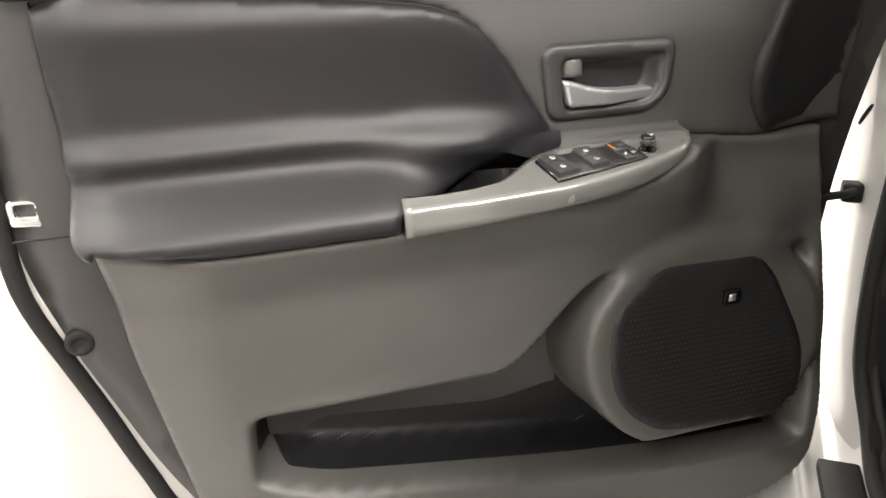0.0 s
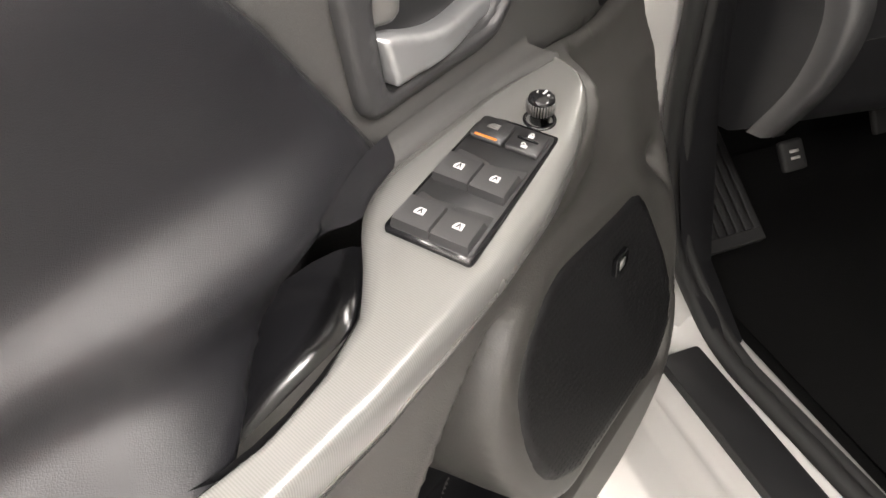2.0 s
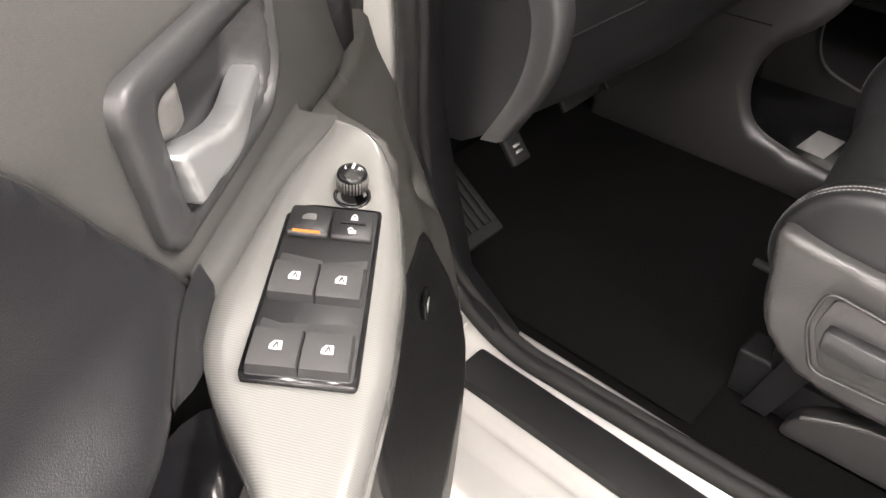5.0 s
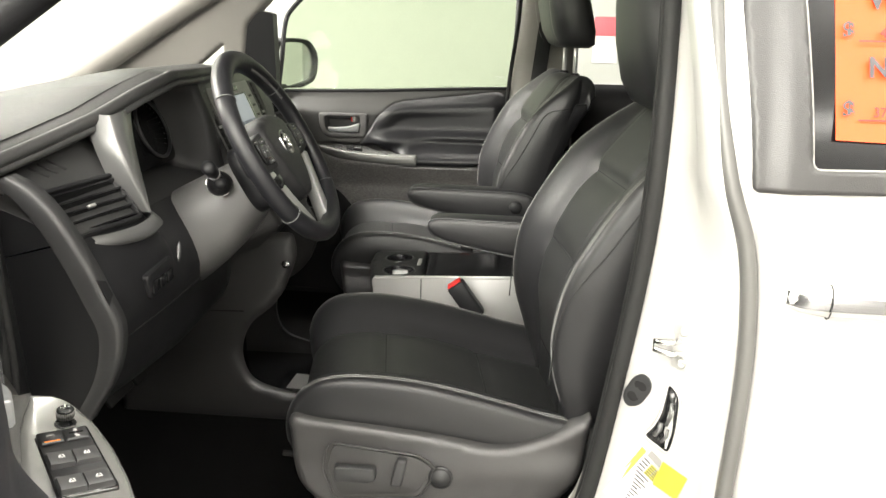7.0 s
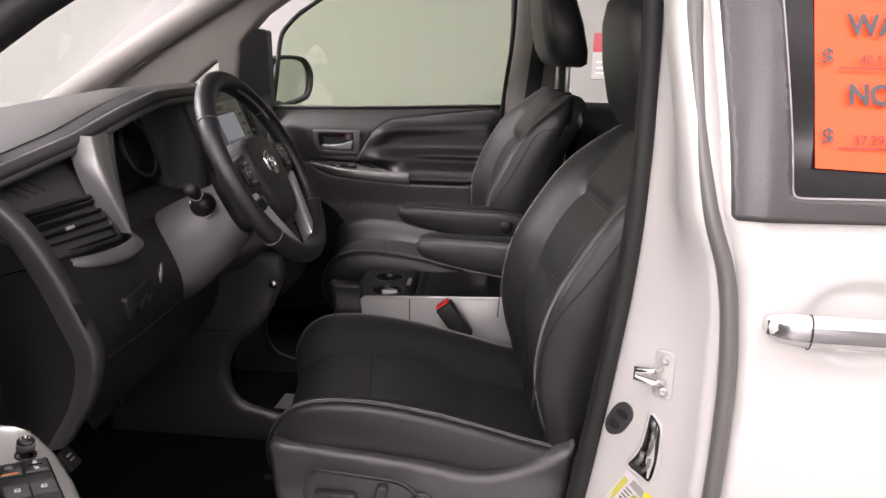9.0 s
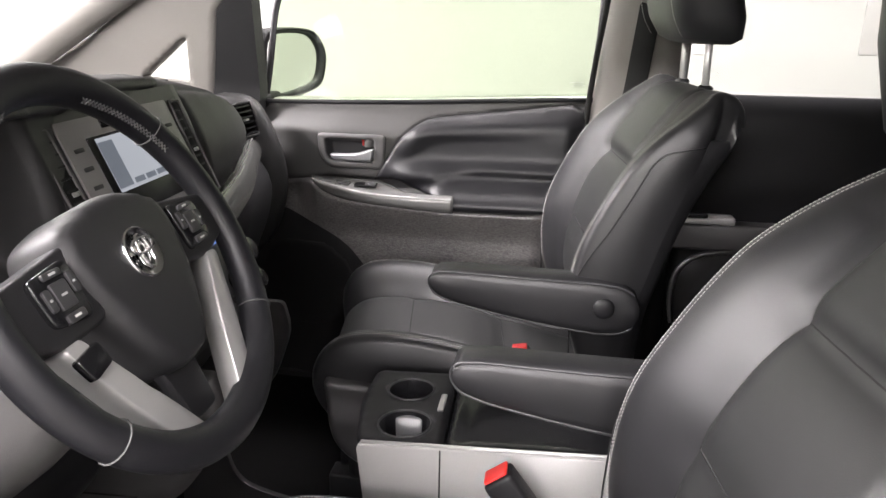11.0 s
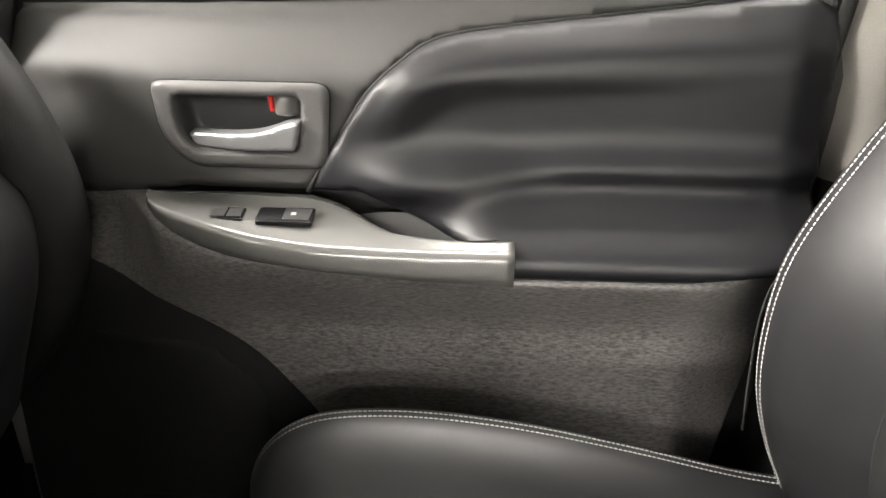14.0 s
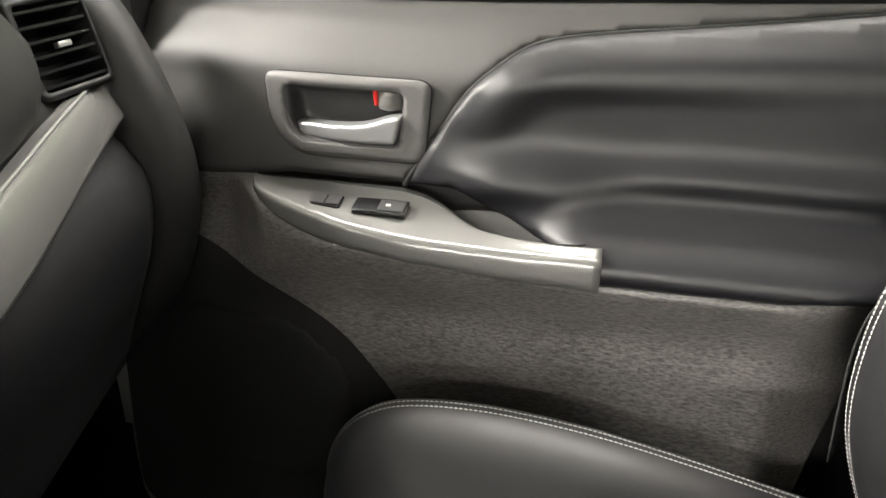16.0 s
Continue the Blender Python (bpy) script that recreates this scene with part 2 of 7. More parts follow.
def glass(name, tint, rough=0.0, ior=1.5):
    """Thin window glass: mostly clear, with a real reflection."""
    m = bpy.data.materials.new(name)
    m.use_nodes = True
    nt = m.node_tree
    nt.nodes.clear()
    out = nt.nodes.new("ShaderNodeOutputMaterial")
    mix = nt.nodes.new("ShaderNodeMixShader")
    tr = nt.nodes.new("ShaderNodeBsdfTransparent")
    gl = nt.nodes.new("ShaderNodeBsdfGlossy")
    fr = nt.nodes.new("ShaderNodeFresnel")
    fr.inputs["IOR"].default_value = ior
    gl.inputs["Roughness"].default_value = rough
    tr.inputs["Color"].default_value = (*tint, 1)
    nt.links.new(fr.outputs[0], mix.inputs[0])
    nt.links.new(tr.outputs[0], mix.inputs[1])
    nt.links.new(gl.outputs[0], mix.inputs[2])
    nt.links.new(mix.outputs[0], out.inputs["Surface"])
    return m


LEATHER = material("black_leather", (0.011, 0.011, 0.013), 0.42, spec=0.42, grain=0.2, grain_size=850, bump_depth=0.0002, wear=0.35, style="leather")
SEAT_LEATHER = material("seat_leather", (0.013, 0.013, 0.014), 0.42, spec=0.45, grain=0.2, grain_size=900, bump_depth=0.00014, wear=0.3, style="leather")
SEAT_CLOTH = material("perforated_leather", (0.014, 0.0145, 0.0145), 0.44, grain=0.5, grain_size=900, bump_depth=0.0003, wear=0.25)
SOFT = material("soft_plastic", (0.058, 0.057, 0.055), 0.54, grain=0.6, grain_size=1150, bump_depth=0.00032, wear=0.2, style="leather")
HARD = material("hard_plastic", (0.030, 0.029, 0.029), 0.36, spec=0.6, grain=0.5, grain_size=700, bump_depth=0.0004, wear=0.3)
DARK = material("dark_plastic", (0.010, 0.010, 0.011), 0.48, grain=0.3, grain_size=700, bump_depth=0.0003, wear=0.3, spec=0.28)
GLOSS_BLACK = material("gloss_black_plastic", (0.008, 0.008, 0.009), 0.18, wear=0.2)
RIM_GREY = material("grey_handle_plastic", (0.085, 0.083, 0.080), 0.36, grain=0.2, grain_size=900, bump_depth=0.0001, wear=0.2)
SWITCH = material("switch_plastic", (0.030, 0.030, 0.031), 0.42, grain=0.2, grain_size=900, bump_depth=0.0001, wear=0.2)
ETCH = material("etched_grey", (0.22, 0.25, 0.21), 0.6)
# paler than SEAT_LEATHER: the highlight on the piping is put into its colour
PIPING = material("leather_piping", (0.032, 0.032, 0.034), 0.38, spec=0.6, wear=0.2)
STITCH = material("pale_thread", (0.40, 0.40, 0.385), 0.7, wear=0.3)
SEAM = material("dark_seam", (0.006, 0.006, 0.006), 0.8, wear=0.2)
SILVER = material("silver_weave_trim", (0.19, 0.19, 0.183), 0.26, metal=0.35, coat=0.6, wear=0.15)


def weave(m, pitch=1500.0, depth=0.22):
    """Fine slanting lines printed under the lacquer."""
    nt = m.node_tree
    b = nt.nodes["Principled BSDF"]
    tc = nt.nodes.new("ShaderNodeTexCoord")
    turn = nt.nodes.new("ShaderNodeMapping")
    turn.inputs["Rotation"].default_value = (0.0, 0.35, 0.9)
    wv = nt.nodes.new("ShaderNodeTexWave")
    wv.inputs["Scale"].default_value = pitch / 6.283 * 1.0
    wv.inputs["Distortion"].default_value = 0.3
    nt.links.new(tc.outputs["Object"], turn.inputs["Vector"])
    nt.links.new(turn.outputs[0], wv.inputs["Vector"])
    mix = nt.nodes.new("ShaderNodeMix")
    mix.data_type = "RGBA"
    mix.blend_type = "MULTIPLY"
    mix.inputs["Factor"].default_value = depth
    old = b.inputs["Base Color"].links[0].from_socket
    nt.links.new(old, mix.inputs["A"])
    nt.links.new(wv.outputs["Color"], mix.inputs["B"])
    nt.links.new(mix.outputs["Result"], b.inputs["Base Color"])


weave(SILVER)
BLADE = material("grey_silver_plastic", (0.15, 0.15, 0.148), 0.30, metal=0.5, wear=0.15)
SATIN = material("satin_silver", (0.40, 0.40, 0.39), 0.3, metal=0.5, wear=0.15)
SHELF = material("dark_silver_plastic", (0.10, 0.10, 0.10), 0.32, metal=0.3, wear=0.15)
GREY_TRIM = material("grey_trim_plastic", (0.25, 0.245, 0.24), 0.36, grain=0.2, grain_size=800, bump_depth=0.0002, wear=0.2)
LEVER = material("brushed_silver_lever", (0.45, 0.46, 0.47), 0.30, metal=0.75, wear=0.15)
CHROME = material("chrome", (0.75, 0.75, 0.75), 0.08, metal=1.0, wear=0.1)
WHITE = material("white_paint", (0.42, 0.416, 0.402), 0.3, coat=1.0, wear=0.03, coat_rough=0.05)
RUBBER = material("black_rubber", (0.012, 0.012, 0.012), 0.7, spec=0.3, grain=0.3, grain_size=500, bump_depth=0.0002, wear=0.3)
CARPET = material("black_carpet", (0.005, 0.005, 0.005), 0.95, grain=0.9, grain_size=600, bump_depth=0.002, wear=0.4, spec=0.06)
DOOR_LOW = material("grained_door_plastic", (0.058, 0.056, 0.053), 0.42, grain=0.4, grain_size=700, bump_depth=0.0003, wear=0.3, spec=0.6)
FELT = material("door_felt_plastic", (0.112, 0.107, 0.103), 0.40, grain=2.8, grain_size=420, bump_depth=0.0010, wear=0.8, spec=0.9, stretch=0.35)
PILLAR = material("pale_pillar_trim", (0.185, 0.175, 0.162), 0.6, grain=0.3, grain_size=700, bump_depth=0.0003, wear=0.2)
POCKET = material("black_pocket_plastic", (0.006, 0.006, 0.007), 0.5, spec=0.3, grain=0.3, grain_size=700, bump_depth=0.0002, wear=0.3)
COLUMN_GREY = material("grey_column_plastic", (0.095, 0.093, 0.092), 0.40, grain=0.3, grain_size=800, bump_depth=0.0003, wear=0.2)
WHEEL_BLACK = material("black_wheel_plastic", (0.016, 0.016, 0.017), 0.45, spec=0.45, grain=0.3, grain_size=650, bump_depth=0.0004, wear=0.25, style="leather")
# matt black of the passenger grille and of the shade painted round it
GRILLE_AND_SHADE = material("matt_black_plastic", (0.016, 0.016, 0.017), 0.75, spec=0.2, grain=0.4, grain_size=700, bump_depth=0.0003, wear=0.3)
HEADLINER = material("grey_headliner", (0.40, 0.39, 0.37), 0.9, grain=0.5, grain_size=600, bump_depth=0.0006, wear=0.2)
RED = material("red_plastic", (0.55, 0.02, 0.015), 0.4, wear=0.2)
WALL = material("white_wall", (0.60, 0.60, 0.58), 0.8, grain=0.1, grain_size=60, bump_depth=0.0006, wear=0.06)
# darker copy of WALL: the weaker light on this wall is put into its colour
WALL_DIMMED = material("grey_white_wall", (0.30, 0.30, 0.29), 0.8, grain=0.1, grain_size=60, bump_depth=0.0006, wear=0.08)
FLOOR_TILE = material("hall_floor", (0.24, 0.232, 0.22), 0.3, wear=0.12)
YELLOW = material("yellow_sticker", (0.70, 0.52, 0.03), 0.5, wear=0.15)
PAPER = material("white_label", (0.75, 0.75, 0.72), 0.5, wear=0.1)
INK = material("dark_ink", (0.05, 0.045, 0.05), 0.6, wear=0.2)
ORANGE = material("orange_paper", (0.90, 0.065, 0.006), 0.55, wear=0.08)
INK_RED = material("brown_red_ink", (0.16, 0.02, 0.02), 0.6, wear=0.2)
GLASS_CLEAR = glass("clear_glass", (0.93, 0.96, 0.92))
GLASS_GREEN = glass("green_tinted_glass", (0.60, 0.69, 0.54), 0.05, 1.2)
GLASS_DARK = glass("dark_privacy_glass", (0.10, 0.09, 0.10))
MIRROR = material("mirror_silver", (0.85, 0.88, 0.85), 0.02, metal=1.0)
ICON = material("white_icon_print", (0.48, 0.48, 0.48), 0.5)
AMBER = glow("amber_lamp", (1.0, 0.28, 0.03), 0.9)
SCREEN = glow("screen_light", (0.70, 0.74, 0.76), 0.40)
SCREEN_DIM = glow("screen_dim", (0.55, 0.62, 0.70), 0.16)
THREAD_DARK = material("grey_thread", (0.10, 0.10, 0.10), 0.7, wear=0.3)
BLUE_LCD = glow("blue_display", (0.13, 0.28, 0.80), 0.6)
RED_LAMP = glow("red_warning_lamp", (1.0, 0.03, 0.03), 1.2)
SOFT_DASH = material("black_dash_plastic", (0.027, 0.027, 0.027), 0.50, spec=0.42, grain=0.3, grain_size=480, bump_depth=0.0005, wear=0.25, style="leather")

# ---- the hall ----
def slab(name, x0, x1, y0, y1, z0, z1, mat, label, bevel=0.0):
    return tagged(part(name, box(x0, x1, y0, y1, z0, z1, bevel), mat, smooth=False), label, kind="structure")


slab("floor", -6, 6.5, -9, 6, -0.1, 0.0, FLOOR_TILE, "pale polished hall floor")
slab("ceiling", -6, 6.5, -9, 6, 3.3, 3.4, WALL, "white hall ceiling")
slab("wall_north", -6, 6.5, 4.2, 4.3, 0, 3.3, WALL_DIMMED, "plain white wall beside the car")
slab("wall_south", -6, 6.5, -9.1, -9, 0, 3.3, WALL, "plain white wall")
slab("wall_west", -4.6, -4.5, -9, 4.2, 0, 3.3, WALL, "plain white wall in front of the car")
slab("wall_east", 6.4, 6.5, -9, 4.2, 0, 3.3, WALL, "plain white wall")


# ---- the car's shell ----
def shell(name, mesh, mat, label, smooth=True):
    ob = part(name, mesh, mat, smooth=smooth)
    return tagged(ob, label, kind="structure")


def xz(y):
    return lambda u, v, w: (u, y + w, v)


# floor of the cabin with its raised sides
floor_rows = []
for x, z in ((-1.0, 0.70), (-0.62, 0.60), (-0.45, 0.42), (-0.38, 0.375), (0.2, 0.365), (0.75, 0.365), (1.6, 0.365), (2.6, 0.365)):
    floor_rows.append([(x, -0.80, z + 0.03), (x, -0.76, z), (x, -0.25, z), (x, 0.0, z + 0.015), (x, 0.25, z), (x, 0.76, z), (x, 0.80, z + 0.03)])
shell("car_floor", flip(grid(floor_rows)), CARPET, "black carpet on the cabin floor")
shell("car_floor_pan", box(-0.9, 2.6, -0.80, 0.80, 0.26, 0.34), RUBBER, "dark underside of the cabin floor", False)
shell("firewall", box(-1.02, -0.95, -0.82, 0.82, 0.4, 1.06), CARPET, "black carpeted firewall", False)
shell("cabin_back", box(2.6, 2.66, -0.9, 0.9, 0.3, 1.7), DARK, "dark rear end of the cabin", False)

# roof and headliner
roof_rows = []
for x in (-0.30, 0.0, 0.4, 1.0, 1.8, 2.6):
    zc = 1.72 - 0.10 * max(0, 0.35 - x) ** 1.2
    roof_rows.append([(x, y, zc - 0.10 * (abs(y) / 0.78) ** 3) for y in (-0.78, -0.66, -0.4, 0, 0.4, 0.66, 0.78)])
shell("headliner", grid(roof_rows), HEADLINER, "grey cloth headliner under the roof")
shell("roof", flip(grid([[(x, y, z + 0.04) for x, y, z in r] for r in roof_rows])), WHITE, "white painted car roof")

# windscreen from the cowl to the roof
ws = []
for k in range(7):
    t = k / 6
    ws.append([(-1.02 + 0.75 * t - 0.10 * (1 - (y / 0.75) ** 2) * (1 - 0.5 * t), y * (1 - 0.1 * t), 1.09 + 0.60 * t) for y in (-0.78, -0.6, -0.3, 0, 0.3, 0.6, 0.78)])
wso = shell("windscreen", grid(ws), GLASS_CLEAR, "clear laminated windscreen")
wso.visible_shadow = False


# ---- left side of the body: sill, hinge pillar, centre pillar, rubber seal ----
sill = []
for x in (-0.42, -0.1, 0.2, 0.5, 0.72, 0.86):
    lift = 0.10 * sm(0.62, 0.86, x) + 0.10 * sm(-0.15, -0.42, x)
    sill.append([(x, y, z + lift * (1 if y > -0.93 else 0.3)) for y, z in ((-0.78, 0.405), (-0.80, 0.425), (-0.835, 0.425), (-0.845, 0.405), (-0.885, 0.400), (-0.905, 0.388), (-0.912, 0.380), (-0.918, 0.372), (-0.926, 0.372), (-0.932, 0.380), (-0.945, 0.376), (-0.952, 0.360), (-0.960, 0.357), (-0.985, 0.352), (-1.0, 0.33), (-1.0, 0.20))])
shell("side_sill", sill and grid(sill), WHITE, "white painted door sill with stepped edges")
plate = prism(rounded([(-0.05, -0.905), (0.70, -0.905), (0.70, -0.846), (-0.05, -0.846)], 0.006), lambda u, v, w: (u, v, w), 0.395, 0.412, 0.003)
edged(shell("scuff_plate", plate, DARK, "black plastic scuff plate on the door sill"))

# hinge pillar
post_rows = []
for z, x0, x1 in ((0.36, -0.45, -0.06), (0.45, -0.45, -0.10), (0.55, -0.45, -0.145), (0.7, -0.45, -0.165), (0.9, -0.45, -0.165), (1.05, -0.46, -0.145), (1.16, -0.50, -0.15)):
    f = float(sm(0.45, 0.6, z))
    x1 -= 0.02 * f
    post_rows.append([(x0, -0.945, z), (x0 + 0.10, -0.93, z), (x0 + 0.17, -0.915, z), (x1 - 0.05, -0.868 - 0.03 * f, z), (x1 - 0.03, -0.858 - 0.03 * f, z), (x1, -0.835 - 0.03 * f, z), (x1 + 0.004, -0.822 - 0.03 * f, z), (x1 - 0.03, -0.80, z)])
shell("hinge_pillar", grid(post_rows), WHITE, "white painted front hinge pillar")

# centre pillar: inner trim, painted jamb
pil = []
for z, xs, xo in ((0.36, 0.62, 0.885), (0.45, 0.655, 0.895), (0.55, 0.70, 0.90), (0.63, 0.742, 0.90), (0.72, 0.757, 0.90), (0.83, 0.774, 0.903), (0.93, 0.786, 0.902), (1.04, 0.797, 0.90), (1.11, 0.803, 0.888), (1.17, 0.806, 0.866), (1.28, 0.810, 0.852), (1.39, 0.813, 0.838), (1.52, 0.812, 0.826), (1.64, 0.80, 0.815)):
    lean = 0.14 * sm(1.1, 1.7, z)
    row = [(xs, -0.745 + lean, z), (xs + 0.004, -0.785 + lean, z), (xs + 0.012, -0.80 + lean, z), (xs + 0.030, -0.815 + lean, z), (xs + 0.55 * (xo - xs), -0.868 + lean, z), (xo - 0.028, -0.890 + lean, z), (xo - 0.018, -0.915 + lean, z), (xo - 0.012, -0.925 + lean, z), (xo + 0.02, -0.925 + lean, z), (xo + 0.02, -0.80 + lean, z)]
    pil.append(row)
shell("centre_pillar", flip(grid(pil)), WHITE, "white painted centre door pillar")


def seal(path, r, name, label, mat=None):
    return shell(name, tube(spline(path, 6), r, 8), mat or RUBBER, label)


LEFT_SEAL = [(-0.52, -0.735, 1.26), (-0.40, -0.76, 1.24), (-0.24, -0.815, 1.20), (-0.165, -0.845, 1.12), (-0.165, -0.855, 1.0), (-0.160, -0.858, 0.85), (-0.162, -0.86, 0.70), (-0.135, -0.855, 0.55), (-0.075, -0.838, 0.46), (0.0, -0.838, 0.432), (0.1, -0.835, 0.430), (0.4, -0.822, 0.430), (0.58, -0.812, 0.432), (0.66, -0.805, 0.47), (0.712, -0.80, 0.55), (0.742, -0.80, 0.63), (0.772, -0.80, 0.83), (0.796, -0.80, 1.04), (0.806, -0.785, 1.2), (0.812, -0.735, 1.40), (0.81, -0.69, 1.55), (0.74, -0.665, 1.61)]
seal(LEFT_SEAL, 0.0125, "door_seal", "black rubber seal round the driver's door opening")
seal([(a + 0.004 * np.sign(0.3 - a), b + 0.018, c) for a, b, c in LEFT_SEAL], 0.009, "door_seal_lip", "thin black rubber lip of the door seal")
# dark trims inside the seal
cowl = [[(x + 0.0, y, z) for x, y, z in r] for r in ([(-0.160, -0.848, 1.08), (-0.155, -0.856, 0.7), (-0.11, -0.845, 0.5), (0.0, -0.84, 0.43)], [(-0.175, -0.80, 1.08), (-0.155, -0.80, 0.7), (-0.11, -0.80, 0.5), (-0.02, -0.80, 0.43)], [(-0.22, -0.78, 1.08), (-0.22, -0.78, 0.7), (-0.2, -0.78, 0.5), (-0.1, -0.78, 0.41)], [(-0.6, -0.77, 1.08), (-0.6, -0.77, 0.7), (-0.5, -0.77, 0.5), (-0.4, -0.77, 0.41)])]
shell("kick_panel", grid(cowl), DARK, "black plastic kick panel ahead of the sill")
inner = []
for z, xs in ((0.40, 0.60), (0.55, 0.71), (0.72, 0.762), (0.9, 0.787), (1.1, 0.806), (1.3, 0.815), (1.5, 0.815), (1.66, 0.80)):
    lean = 0.14 * sm(1.1, 1.7, z)
    inner.append([(xs - 0.002, -0.790 + lean, z), (xs - 0.006, -0.770 + lean, z), (xs + 0.01, -0.735 + lean, z), (xs + 0.05, -0.722 + lean, z), (xs + 0.16, -0.722 + lean, z), (xs + 0.2, -0.74 + lean, z)])
shell("pillar_trim_left", flip(grid(inner)), PILLAR, "pale grey trim inside the centre pillar")

# front pillar on the left, outside and inside
ap = []
for t in np.linspace(0, 1, 8):
    c = np.array([-0.62, -0.80, 1.10]) * (1 - t) + np.array([0.12, -0.63, 1.66]) * t + np.array([0, 0, 0.05]) * math.sin(math.pi * t)
    ap.append([tuple(c + np.array(o)) for o in ((0.045, 0.07, -0.055), (0.05, 0.02, -0.06), (0.035, -0.03, -0.05), (0.0, -0.055, -0.015), (-0.03, -0.05, 0.03), (-0.055, 0.0, 0.05), (-0.05, 0.05, 0.035), (0.0, 0.085, -0.02))])
shell("front_pillar_left", grid(ap, closed_v=True), WHITE, "white painted front pillar")
shell("front_pillar_trim_left", tube([np.array(r[1]) + np.array((0.01, 0.03, -0.005)) for r in ap], 0.035, 10), DARK, "dark trim and seal of the front pillar")

# ---- sliding door behind the pillar ----
sd_out = rounded([(0.921, 0.36), (2.3, 0.36), (2.3, 1.62), (0.842, 1.62), (0.858, 1.40), (0.880, 1.17), (0.906, 1.09), (0.916, 1.0), (0.919, 0.93)], 0.008)


def body_skin(u, v):
    return -0.03 + 0.035 * bump(v, 0.86, 0.42) - 0.17 * sm(1.15, 1.75, v) - 0.008 * sm(0.03, 0.0, u - 0.9) - 0.02 * sm(0.55, 0.35, v) - 0.013 * sm(0.0, 0.55, 1 - ((u - 1.06) / 0.080) ** 2 - ((v - 1.040) / 0.056) ** 2) * (v > 0.99)


slider = thing("sliding_door", (1.5, -0.93, 0.36), "white sliding side door with a dark window", "car door")
win = rounded([(0.891, 1.162), (1.95, 1.182), (1.95, 1.56), (0.858, 1.56)], 0.008)
part("door_skin", sheet(sd_out, body_skin, lambda u, v, w: (u, -0.945 - w, v), 0.010, 0.05, 0.01), WHITE, slider)
frame_place = lambda u, v, w: (u, -0.945 - body_skin(np.array([u]), np.array([v]))[0] - w, v)
glass_hole = rounded([(0.955, 1.192), (1.90, 1.207), (1.90, 1.53), (0.935, 1.53)], 0.012)
part("window_surround", sheet(win, lambda u, v: 0 * u + 0.009, frame_place, 0.008, 0.03, 0.0, [glass_hole]), HARD, slider, "dark grey window surround")
part("window_glass", sheet(glass_hole, lambda u, v: 0 * u + 0.005, frame_place, 0.05, 0.0), GLOSS_BLACK, slider, "dark privacy glass")
part("window_bead", tube([frame_place(u, v, 0.007) for u, v in resample(glass_hole, 0.03)], 0.0022, 6, True), GREY_TRIM, slider)
seal([(0.834, -0.795, 1.6), (0.838, -0.845, 1.42), (0.850, -0.885, 1.28), (0.868, -0.915, 1.17), (0.893, -0.93, 1.09), (0.904, -0.94, 1.0), (0.907, -0.945, 0.9), (0.905, -0.942, 0.75), (0.90, -0.93, 0.55), (0.895, -0.92, 0.4)], 0.011, "sliding_door_seal", "grey rubber seal along the sliding door's edge", RIM_GREY)
# pull handle
pull = []
for u, hz, out in ((0.940, 0.006, 0.012), (0.944, 0.013, 0.02), (0.955, 0.018, 0.028), (0.985, 0.021, 0.036), (1.06, 0.0205, 0.040), (1.14, 0.020, 0.036), (1.17, 0.016, 0.026), (1.178, 0.006, 0.016)):
    c = np.array((u, -0.945 - body_skin(np.array([0.95]), np.array([1.037]))[0], 1.037))
    pull.append([tuple(c + np.array((0, -out + 0.012 * (1 - math.cos(a)), hz * math.sin(a)))) for a in np.linspace(0, 2 * math.pi, 14)[:-1]])
handle = part("pull_handle", grid(pull, closed_v=True, cap=True), WHITE, slider, "white pull handle with a chrome band")
band = []
for u, out in ((0.941, 0.014), (0.955, 0.0295), (0.985, 0.0375), (1.06, 0.0415), (1.14, 0.0375), (1.168, 0.028)):
    c = np.array((u, -0.945 - body_skin(np.array([0.95]), np.array([1.037]))[0], 1.036))
    band.append([tuple(c + np.array((0, -out - 0.0002 + (0.0015 if abs(dz) > 0.008 else 0), dz))) for dz in (-0.009, -0.005, 0.004, 0.009)])
# chrome darkened: the floor's grey reflection is put into the metal's colour
part("chrome_band", grid(band), material("grey_chrome", (0.30, 0.30, 0.31), 0.22, metal=0.9, wear=0.1), handle, "grey chrome band")
part("cap_seam", tube([(0.985, c[1] - 0.040 + 0.0115 * (1 - math.cos(a)) * 1.05, 1.037 + 0.0215 * math.sin(a)) for a in np.linspace(-1.9, 1.9, 15)], 0.0008, 5), SEAM, handle)
# the rest of the left side is plain
shell("body_side_rear", box(2.28, 2.66, -0.96, -0.84, 0.36, 1.62), WHITE, "plain white rear body side", False)
shell("roof_rail_left", tube([(-0.1, -0.70, 1.60), (0.4, -0.70, 1.665), (1.2, -0.72, 1.68), (2.6, -0.72, 1.66)], 0.06, 10), WHITE, "white roof edge above the doors")
shell("roof_rail_right", tube([(-0.1, 0.74, 1.60), (0.4, 0.74, 1.665), (1.2, 0.76, 1.68), (2.6, 0.76, 1.66)], 0.06, 10), WHITE, "white roof edge above the doors")

# price card in the sliding door's window
card = thing("price_card", (1.07, -0.94, 1.25), "orange price card with printed words in the window", "sign")
CB = 1.229


def on_card(u, v, w):
    return frame_place(u, v, 0.011 + w)


part("card_sheet", prism([(0.978, CB), (1.30, CB - 0.010), (1.30, 1.50), (0.979, 1.50)], on_card, -0.001, 0.0006), ORANGE, card, smooth=False)


